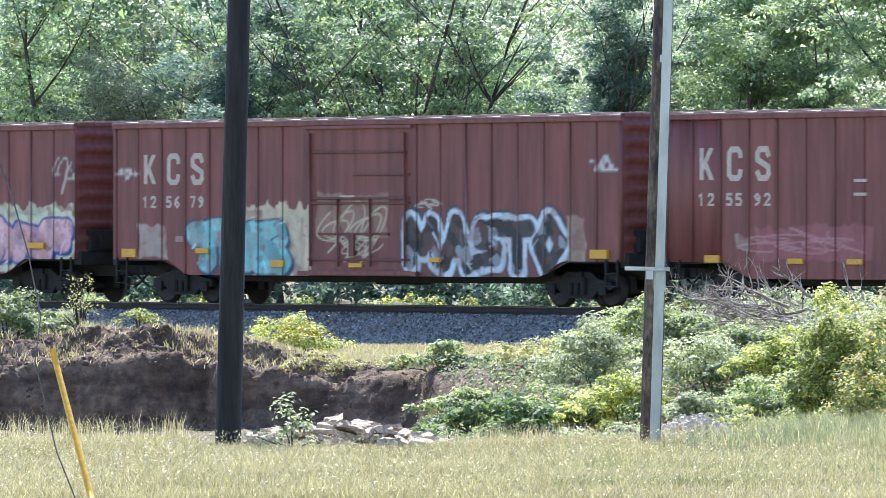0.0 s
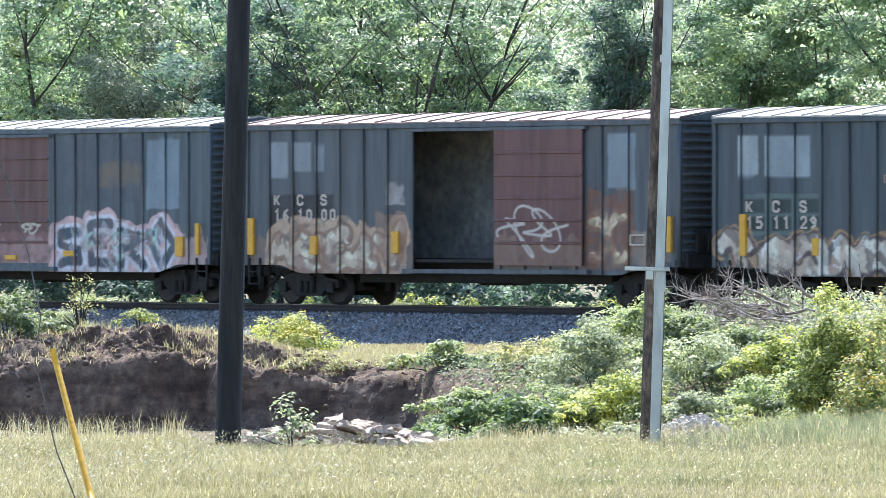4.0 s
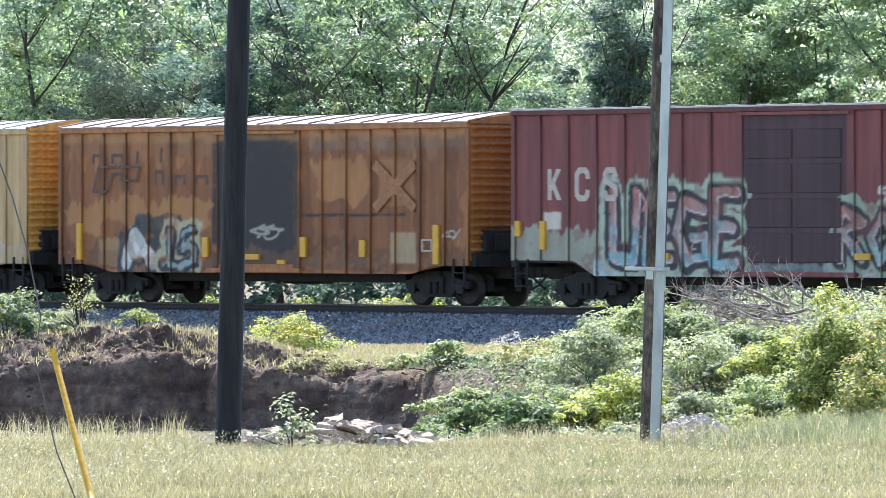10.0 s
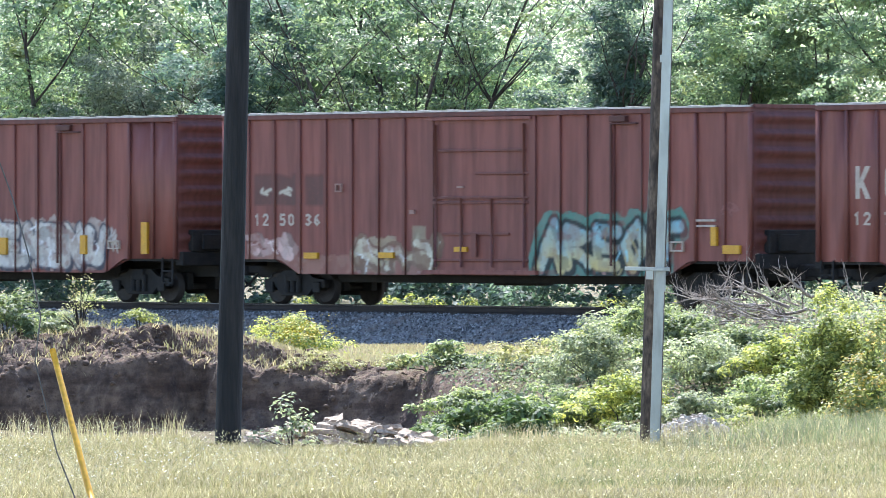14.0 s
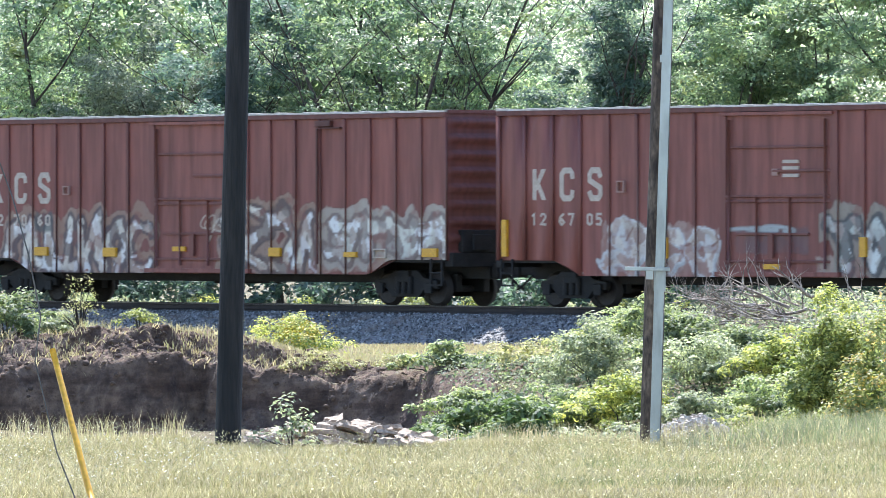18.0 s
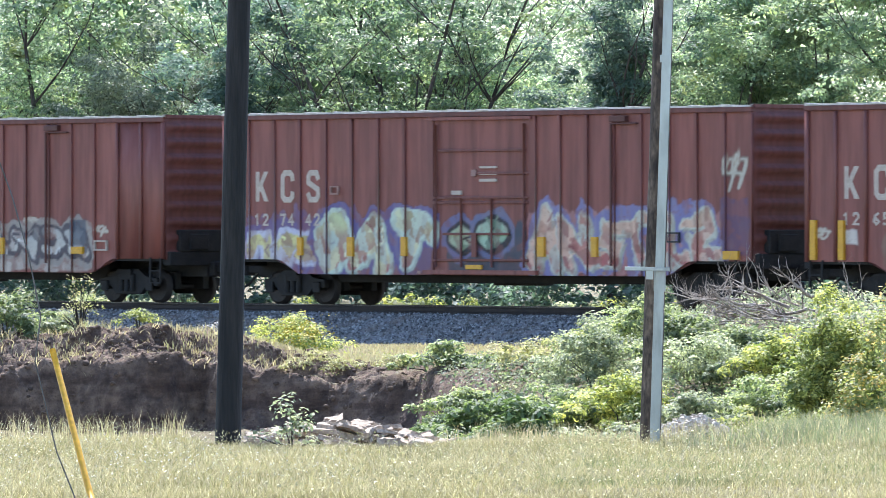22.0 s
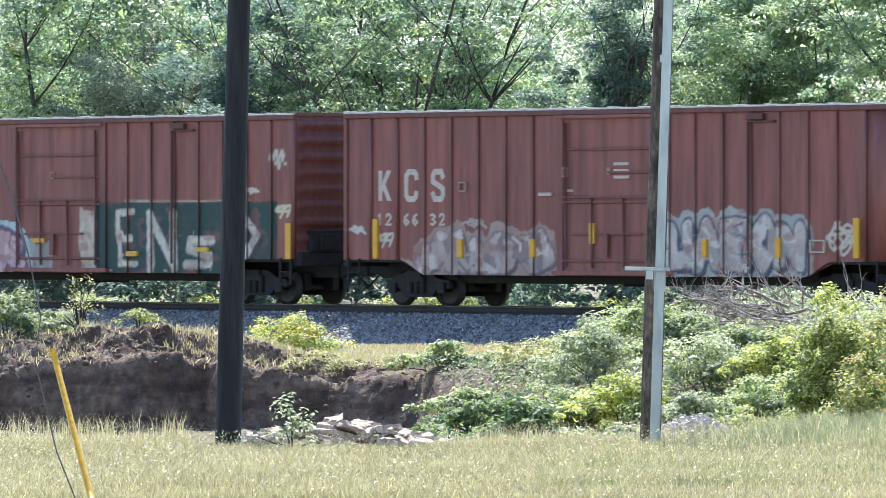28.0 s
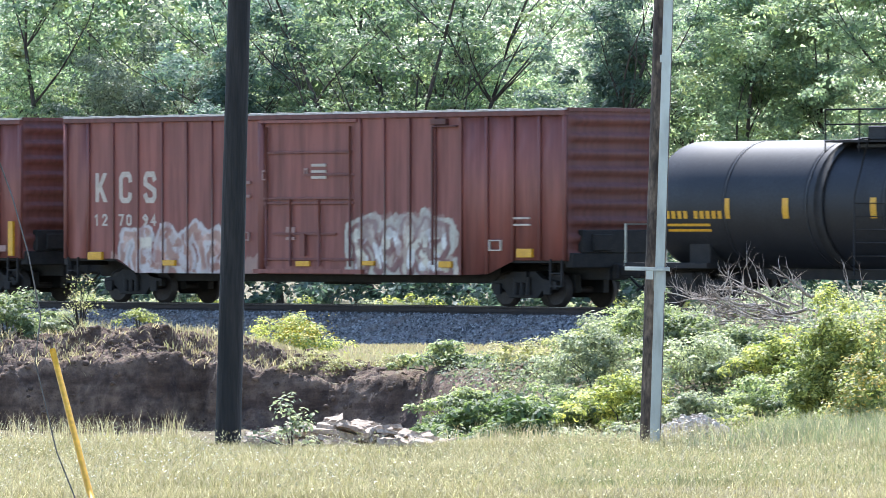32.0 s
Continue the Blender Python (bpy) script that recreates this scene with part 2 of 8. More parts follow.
def box(bm, x0, x1, y0, y1, z0, z1, bevel=0.0):
    vs = [bm.verts.new(c) for c in ((x0, y0, z0), (x1, y0, z0), (x1, y1, z0), (x0, y1, z0), (x0, y0, z1), (x1, y0, z1), (x1, y1, z1), (x0, y1, z1))]
    fs = [bm.faces.new([vs[i] for i in q]) for q in ((0, 3, 2, 1), (4, 5, 6, 7), (0, 1, 5, 4), (1, 2, 6, 5), (2, 3, 7, 6), (3, 0, 4, 7))]
    if bevel:
        bmesh.ops.bevel(bm, geom=list({e for f in fs for e in f.edges}), offset=bevel, segments=1, affect="EDGES")
    return bm


def boxes(*rows, bevel=0.0):
    bm = bmesh.new()
    for r in rows:
        box(bm, *r, bevel=0.0)
    if bevel:
        bmesh.ops.bevel(bm, geom=bm.edges[:], offset=bevel, segments=1, affect="EDGES")
    return bm


def tube(bm, pts, radii, sides=8, cap=True):
    """A tube through points, with a radius at each."""
    rings, up = [], Vector((0, 0, 1))
    pts = [Vector(p) for p in pts]
    for i, p in enumerate(pts):
        t = (pts[min(i + 1, len(pts) - 1)] - pts[max(i - 1, 0)]).normalized()
        a = t.cross(up if abs(t.z) < 0.95 else Vector((1, 0, 0))).normalized()
        b = t.cross(a)
        rings.append([bm.verts.new(p + (a * math.cos(k * math.tau / sides) + b * math.sin(k * math.tau / sides)) * radii[i]) for k in range(sides)])
    for u, w in zip(rings, rings[1:]):
        for k in range(sides):
            f = bm.faces.new((u[k], u[(k + 1) % sides], w[(k + 1) % sides], w[k]))
            f.smooth = True
    if cap:
        bm.faces.new(rings[0])
        bm.faces.new(rings[-1][::-1])
    return bm


def smooth01(a, b, x):
    t = np.clip((x - a) / (b - a), 0, 1)
    return t * t * (3 - 2 * t)


def wave_noise(x, y, seed, octaves=4, freq=1.0):
    """Smooth value noise in two directions, about -1 to 1, for arrays."""
    out, amp, tot = 0.0, 1.0, 0.0
    for o in range(octaves):
        fx, fy = x * freq + 17.3 * o, y * freq + 9.1 * o
        ix, iy = np.floor(fx), np.floor(fy)
        u, w = fx - ix, fy - iy
        u, w = u * u * (3 - 2 * u), w * w * (3 - 2 * w)

        def h(a, b):
            s = np.sin(a * 127.1 + b * 311.7 + seed * 74.7 + o * 13.7) * 43758.5453
            return s - np.floor(s)

        v = h(ix, iy) * (1 - u) * (1 - w) + h(ix + 1, iy) * u * (1 - w) + h(ix, iy + 1) * (1 - u) * w + h(ix + 1, iy + 1) * u * w
        out, tot = out + amp * (2 * v - 1), tot + amp
        amp, freq = amp * 0.5, freq * 2.0
    return out / tot


# ---- ground ----
def ground_height(r, d):
    """Height of the ground at r, d of the view: meadow, gully, cut bank, bench and track bed."""
    r, d = np.asarray(r, float), np.asarray(d, float)
    rc = np.clip(r, -13, 13)
    lateral = EYE.y + ASIDE.y * r + AHEAD.y * d
    field = 0.385 - 0.0118 * np.clip(d, 0, 95) + 0.035 * wave_noise(r, d, 1, 3, 0.4)
    top = np.interp(rc, [-13, -8.4, -6.5, -5, -4, -3.2, -2, 0, 2, 3.4, 4.5, 6, 9, 13], [-0.5, -0.28, -0.1, -0.12, -0.3, -0.42, -0.68, -0.8, -0.75, -0.55, 0.05, 0.42, 0.35, -0.2])
    wide = np.interp(rc, [-13, -2.4, -0.5, 1.5, 4, 13], [0.9, 1.1, 2.5, 12, 24, 24])
    lip = 140 + 0.9 * wave_noise(r, d * 0, 3, 4, 0.55) + 0.45 * wave_noise(r, d, 4, 4, 1.3) + 0.4 * np.abs(wave_noise(r, d * 0, 33, 3, 1.0)) - 0.1
    edge = 87 + 2.6 * wave_noise(r, d * 0, 5, 4, 0.35) + np.interp(rc, [-13, -3.2, -2.5, -0.4, 0.5, 3, 6, 13], [0, 0, -6, -6, 0, 0, 5, 8])
    gully = -2.0 + 0.15 * wave_noise(r, d, 6, 4, 0.5) + 0.75 * np.maximum(0, wave_noise(r, d * 0.5, 26, 3, 0.45)) * smooth01(133, 138.5, d)
    z = field + (gully - field) * smooth01(edge, edge + 5, d)
    step = np.interp(rc, [-13, -2, 0, 13], [0.32, 0.25, 0.0, 0.0])
    rise = (1 - step) * smooth01(lip - wide, lip - wide * 0.35, d) + step * smooth01(lip - wide * 0.2, lip + wide * 0.9, d)
    z = z + 0.9 * np.exp(-(((r + 1.3) / 1.5) ** 4) - ((d - 97) / 1.8) ** 2) + 1.0 * np.exp(-(((r - 3.42) / 0.8) ** 2) - ((d - 100) / 1.6) ** 2)
    rise = np.where(rc > 1.0, smooth01(lip - wide, lip, d), rise)
    crumb = (0.13 * wave_noise(r, d * 2, 8, 5, 1.3) + 0.16 * np.abs(wave_noise(r, d * 1.5, 18, 4, 0.8))) * np.exp(-((d - lip - 0.2) / 2.2) ** 2)
    crumb = crumb + (0.17 * wave_noise(r, d * 1.2, 28, 4, 3.2) + 0.22 * np.abs(wave_noise(r, d * 1.4, 38, 3, 1.6)) - 0.08) * np.exp(-((d - lip - 0.8) / 2.4) ** 2) * (rc < 2)
    z = z + (top + 0.06 * wave_noise(r, d, 7, 4, 0.9) - z) * rise + crumb
    back = smooth01(lip + 1.0, lip + np.interp(rc, [-13, -3, 3, 13], [14, 9, 9, 14]), d)
    z = z + (-0.86 + 0.04 * wave_noise(r, d, 9, 3, 0.6) - z) * back
    away = smooth01(14, 40, np.abs(r))
    z = z + (np.where(d > 92, -0.86, field) - z) * away
    near = 1 - smooth01(5, 9 + 10 * away, np.abs(lateral))
    z = z + (-0.87 - z) * near
    return z


def ground_at(x, y):
    """Ground height at world x, y."""
    v = Vector((x, y, 0)) - Vector((EYE.x, EYE.y, 0))
    return float(ground_height(v.dot(ASIDE), v.dot(AHEAD)))


def spread(lo, hi, n, grow):
    return np.sign(hi - lo) * np.cumsum(np.geomspace(1, grow, n)) / np.geomspace(1, grow, n).sum() * abs(hi - lo) + lo


def build_ground():
    rs = np.concatenate([spread(-14, -3000, 40, 300)[::-1], np.arange(-14, -9, 0.12), np.arange(-9, 2, 0.065), np.arange(2, 14.01, 0.12), spread(14, 3000, 40, 300)])
    ds = np.concatenate([spread(50, -3000, 40, 200)[::-1], np.arange(50, 84, 0.4), np.arange(84, 137, 0.45), np.arange(137, 142, 0.04), np.arange(142, 148, 0.15), np.arange(148, 190, 0.5), spread(190, 4000, 50, 250)])
    R, D = np.meshgrid(rs, ds)
    Z = ground_height(R, D)
    X = EYE.x + ASIDE.x * R + AHEAD.x * D
    Y = EYE.y + ASIDE.y * R + AHEAD.y * D
    n, m = len(ds), len(rs)
    i = np.arange(n - 1)[:, None] * m + np.arange(m - 1)[None]
    faces = np.stack([i, i + 1, i + m + 1, i + m], -1).reshape(-1, 4)
    ob = link("ground", fast_mesh("ground", np.stack([X, Y, Z], -1).reshape(-1, 3), faces, True), M["ground"])
    tagged(ob, "sunlit meadow soil with an eroded brown earth bank", "ground", kind="structure")


build_ground()


def build_track():
    x0, x1 = -470, 560
    xs = np.concatenate([np.arange(x0, -30, 10.0), np.arange(-30, 30, 0.16), np.arange(30, x1 + 1, 10.0)])
    ys = np.array([-4.3, -3.9, -3.4, -2.9, -2.4, -1.9, -1.5, -1.0, 0, 1.0, 1.5, 1.9, 2.6, 3.3, 4.3])
    zs = np.array([-0.97, -0.84, -0.68, -0.54, -0.4, -0.27, -0.2, -0.2, -0.21, -0.2, -0.2, -0.27, -0.5, -0.72, -0.97])
    X, Y = np.meshgrid(xs, ys)
    Z = zs[:, None] + 0.035 * wave_noise(X, Y, 11, 3, 3.0)
    n, m = len(ys), len(xs)
    i = np.arange(n - 1)[:, None] * m + np.arange(m - 1)[None]
    faces = np.stack([i, i + 1, i + m + 1, i + m], -1).reshape(-1, 4)
    bed = link("track_bed", fast_mesh("track_bed", np.stack([X, Y, Z], -1).reshape(-1, 3), faces, True), M["ballast"])
    tagged(bed, "grey crushed-stone ballast bed under the railway track", "track bed", kind="structure")
    # loose stones on the shoulder
    k = 16000
    sx, sy = rng.uniform(-18, 22, k), rng.uniform(-4.1, -1.3, k)
    sz = np.interp(sy, ys, zs) + 0.01
    s = rng.uniform(0.025, 0.06, k)
    octa = np.array([(1, 0, 0), (0, 1, 0), (-1, 0, 0), (0, -1, 0), (0, 0, 0.8), (0, 0, -0.8)])
    V = octa[None] * s[:, None, None] * rng.uniform(0.6, 1.3, (k, 6, 1)) + np.stack([sx, sy, sz], -1)[:, None]
    tri = np.array([(0, 1, 4), (1, 2, 4), (2, 3, 4), (3, 0, 4), (1, 0, 5), (2, 1, 5), (3, 2, 5), (0, 3, 5)])
    F = (tri[None] + 6 * np.arange(k)[:, None, None]).reshape(-1, 3)
    st = link("ballast_stones", fast_mesh("ballast_stones", V.reshape(-1, 3), F), M["ballast"])
    tagged(st, "loose grey crushed stones on the ballast shoulder", "gravel", kind="stuff")
    track = empty("railway_track")
    tagged(track, "straight rusty steel railway track on wooden ties", "track", kind="structure")
    prof = [(-0.075, -0.17), (0.075, -0.17), (0.075, -0.15), (0.012, -0.13), (0.012, -0.045), (0.036, -0.035), (0.036, -0.003), (-0.036, -0.003), (-0.036, -0.035), (-0.012, -0.045), (-0.012, -0.13), (-0.075, -0.15)]
    for side in (-1, 1):
        bm = bmesh.new()
        ends = [[bm.verts.new((x, side * RAIL_Y + a, b)) for a, b in prof] for x in (x0, x1)]
        for j in range(12):
            bm.faces.new((ends[0][j], ends[0][(j + 1) % 12], ends[1][(j + 1) % 12], ends[1][j]))
        bm.faces.new(ends[0][::-1])
        bm.faces.new(ends[1])
        rail = part("rail", bm, M["rail"], track)
        part("rail_head", boxes((x0, x1, side * RAIL_Y - 0.03, side * RAIL_Y + 0.03, -0.003, 0.0)), M["railtop"], rail, "polished running surface of the rail")
    tie = bpy.data.meshes.new("tie")
    boxes((-0.11, 0.11, -1.3, 1.3, -0.35, -0.172), bevel=0.012).to_mesh(tie)
    far = bmesh.new()
    x, count = x0 + 1, 0
    while x < x1 - 1:
        if -26 < x < 28:
            t = link("tie", tie, M["tie"], track)
            t.location = (x, 0, 0)
        else:
            box(far, x - 0.11, x + 0.11, -1.3, 1.3, -0.35, -0.172)
        x += 0.53
    tagged(part("far_ties", far, M["tie"], track), kind="stuff")


build_track()


# ---- poles ----
def rough_pole(name, foot, top, r0, r1, mat, label):
    """A tapered timber pole with long checks."""
    foot, top = Vector(foot), Vector(top)
    bm = bmesh.new()
    n = 60
    tube(bm, [foot.lerp(top, i / n) for i in range(n + 1)], [r0 + (r1 - r0) * i / n for i in range(n + 1)], 20)
    for v in bm.verts:
        a = math.atan2(v.co.y - foot.y, v.co.x - foot.x)
        k = 1 + 0.05 * noise.noise((a * 5, v.co.z * 0.35, r0 * 40)) + 0.02 * noise.noise((a * 9, v.co.z * 2, 3))
        c = foot.lerp(top, (v.co.z - foot.z) / (top.z - foot.z))
        v.co = c + (v.co - c) * k
    ob = part(name, bm, mat, None)
    return tagged(ob, label, "pole")


def view_point(px, py, d):
    """World point at depth d, by offsets px right and py down of the view's centre (in 1/13090 of the depth)."""
    x, y = spot((px - 784) / 13090 * d, d)
    return Vector((x, y, EYE.z - (py - 408) / 13090 * d))


def build_poles():
    d = 84
    foot, top = view_point(400, 800, d), view_point(441, -700, d)
    foot.z = ground_at(foot.x, foot.y) - 0.3
    rough_pole("utility_pole", foot, top, 0.151, 0.108, M["pole"], "dark creosoted wooden utility pole standing in the meadow")
    foot, top = view_point(1149, 798, d + 0.15), view_point(1196, -700, d + 0.15)
    foot.z = ground_at(foot.x, foot.y) - 0.3
    rough_pole("utility_pole", foot, top, 0.118, 0.105, M["pole_grey"], "weathered brown wooden pole with peeling surface")
    post = empty("metal_post")
    tagged(post, "galvanised square steel post fixed beside the wooden pole", "post")
    foot, mid, top = view_point(1157.5, 790, d - 0.25), view_point(1167.5, 480, d - 0.25), view_point(1205, -700, d - 0.25)
    foot.z = ground_at(foot.x, foot.y) - 0.2

    def square(a, b, h, name):
        bm = bmesh.new()
        rings = [[bm.verts.new(p + ASIDE * (h * i) + AHEAD * (h * j)) for i, j in ((-1, -1), (1, -1), (1, 1), (-1, 1))] for p in (a, b)]
        for k in range(4):
            bm.faces.new((rings[0][k], rings[0][(k + 1) % 4], rings[1][(k + 1) % 4], rings[1][k]))
        bm.faces.new(rings[0][::-1])
        bm.faces.new(rings[1])
        bmesh.ops.recalc_face_normals(bm, faces=bm.faces)
        bmesh.ops.bevel(bm, geom=bm.edges[:], offset=0.02, segments=4, affect="EDGES")
        return part(name, bm, M["galv"], post)

    square(foot, mid, 0.055, "lower_tube")
    square(mid - Vector((0, 0, 0.25)), mid + Vector((0, 0, 0.02)), 0.066, "sleeve")
    square(mid, top, 0.051, "upper_tube")
    c = view_point(1178, 104, d - 0.25)
    square(c - Vector((0, 0, 0.06)), c + Vector((0, 0, 0.06)), 0.062, "collar")
    arm = view_point(1140, 476, d - 0.4)

    def bar(name, a, b, h, t):
        bm = boxes((a, b, -t, t, -h, h), bevel=0.004)
        ob = part(name, bm, M["galv"], post)
        ob.matrix_world = Matrix.Translation(arm) @ Matrix.Rotation(TURN, 4, "Z") @ Matrix.Rotation(radians(1), 4, "Y")
        return ob

    bar("bracket_arm", -0.22, 0.29, 0.022, 0.02)
    bar("clamp", 0.02, 0.1, 0.05, 0.012).location.z -= 0.07
    # guy wire with its yellow guard
    guy = empty("guy_wire")
    tagged(guy, "slanted steel guy wire with a bright yellow plastic guard", "guy wire")
    dg = 56
    a, b = view_point(167, 905, dg), view_point(93, 620, dg + 1.0)
    bm = bmesh.new()
    tube(bm, [a.lerp(b, i / 8) for i in range(9)], [0.027 - 0.0004 * i for i in range(9)], 10)
    part("guard", bm, M["guard"], guy)
    bm = bmesh.new()
    way = (b - a)
    tube(bm, [a - way * 0.15, b + way * 0.02], [0.008, 0.008], 6)
    part("strand", bm, M["wire"], guy)
    stem = bmesh.new()
    pts = [view_point(*q, 56) for q in ((142, 905), (100, 800), (62, 640), (72, 560), (50, 450), (22, 350), (0, 290), (-40, 180), (-90, 0))]
    tube(stem, pts, [0.006] * len(pts), 6)
    w = part("slack_cable", stem, M["wire"], None)
    tagged(w, "thin dark slack cable hanging down into the grass", "cable")


build_poles()

# ---- sprayed paint ----
GLYPHS = (
    [[(0.1, 0), (0.1, 1)], [(0.1, 1), (0.85, 0.75), (0.15, 0.5)], [(0.3, 0.45), (0.9, 0)]],
    [[(0.9, 0.9), (0.3, 1), (0.05, 0.5), (0.3, 0), (0.9, 0.1)]],
    [[(0.9, 0.95), (0.2, 0.9), (0.15, 0.6), (0.8, 0.42), (0.8, 0.1), (0.05, 0.05)]],
    [[(0.1, 0), (0.5, 1), (0.9, 0)], [(0.25, 0.4), (0.75, 0.4)]],
    [[(0.1, 0), (0.1, 1), (0.85, 0), (0.85, 1)]],
    [[(0.5, 1), (0.1, 0.55), (0.45, 0), (0.9, 0.5), (0.5, 1)]],
    [[(0.1, 0), (0.1, 1), (0.85, 1)], [(0.1, 0.5), (0.7, 0.5)], [(0.1, 0), (0.85, 0)]],
    [[(0.05, 0.95), (0.95, 0.95)], [(0.5, 0.95), (0.5, 0)]],
    [[(0.1, 1), (0.15, 0.1), (0.8, 0.05), (0.85, 1)]],
    [[(0.05, 0), (0.15, 1), (0.5, 0.3), (0.85, 1), (0.95, 0)]],
    [[(0.1, 0), (0.1, 1), (0.9, 1)], [(0.1, 0.52), (0.75, 0.52)]],
    [[(0.15, 1), (0.1, 0.05), (0.9, 0)]],
    [[(0.9, 0.85), (0.4, 1), (0.05, 0.5), (0.35, 0), (0.9, 0.1), (0.9, 0.45), (0.5, 0.45)]],
    [[(0.1, 0), (0.1, 1), (0.6, 0.95), (0.9, 0.5), (0.6, 0.05), (0.1, 0)]],
    [[(0.1, 0), (0.1, 1)], [(0.85, 1), (0.15, 0.5), (0.9, 0)]],
    [[(0.1, 0), (0.1, 1)], [(0.9, 0), (0.9, 1)], [(0.1, 0.5), (0.9, 0.5)]],
)


def seg_dist(X, Z, pts):
    best = np.full(X.shape, 9.0)
    for (ax, az), (bx, bz) in zip(pts, pts[1:]):
        dx, dz = bx - ax, bz - az
        t = np.clip(((X - ax) * dx + (Z - az) * dz) / (dx * dx + dz * dz + 1e-9), 0, 1)
        best = np.minimum(best, np.hypot(X - ax - t * dx, Z - az - t * dz))
    return best


def lay(C, mask, rgb):
    """Lays a colour over a paint layer by a mask of 0 to 1."""
    mask = np.clip(mask, 0, 1)
    a = C[:, 3]
    out = mask + a * (1 - mask)
    safe = np.maximum(out, 1e-6)[:, None]
    C[:, :3] = (np.asarray(rgb, float).reshape(-1, 3) * mask[:, None] + C[:, :3] * (a * (1 - mask))[:, None]) / safe
    C[:, 3] = out


def aged(rgb):
    """Sprayed colour as it looks after years: warmer, duller, a little darker."""
    m = sum(rgb) / 3
    return tuple(0.95 * (0.94 * v + 0.06 * m) * k for v, k in zip(rgb, (1.05, 0.99, 0.86)))


def grime(c, x, z, seed):
    """Smears of brown and cream through what has been sprayed."""
    n1 = wave_noise(x * 2.2, z * 0.8, seed + 40, 3, 1.6)
    n2 = wave_noise(x * 1.2, z * 1.6, seed + 41, 3, 2.2)
    a = c[:, 3:4]
    for n, lo, tone, most in ((n1, 0.12, (0.3, 0.19, 0.15), 0.34), (n2, 0.18, (0.2, 0.18, 0.18), 0.24), (-n1, 0.2, (0.5, 0.45, 0.38), 0.2)):
        m = (np.clip((n - lo) / 0.16, 0, 1) * most * np.clip(c[:, :3].mean(1) / 0.35, 0.08, 1))[:, None] * (a > 0.02)
        c[:, :3] = c[:, :3] * (1 - m) + np.array(tone)[None] * m
    c[:, 3] *= 1 - 0.45 * np.clip((-n2 - 0.28) / 0.12, 0, 1)


def shards(x, z, seed):
    """A random number for each of the small slanted, uneven fields that a wall of spray strokes breaks into."""
    u, w = (x + 0.45 * z) * 3.4, (z - 0.25 * x) * 2.6
    iu, iw = np.floor(u), np.floor(w)
    best, out = np.full(x.shape, 9.0), np.zeros(x.shape)
    for a in (-1, 0, 1):
        for b in (-1, 0, 1):
            p, q = iu + a, iw + b
            h1 = np.modf(np.abs(np.sin(p * 127.1 + q * 311.7 + seed * 7.3) * 43758.5))[0]
            h2 = np.modf(np.abs(np.sin(p * 269.5 + q * 183.3 + seed * 3.1) * 43758.5))[0]
            e = np.hypot(u - p - h1, w - q - h2)
            near = e < best
            best, out = np.where(near, e, best), np.where(near, np.modf(h1 * 17.3 + h2 * 5.7)[0], out)
    return out


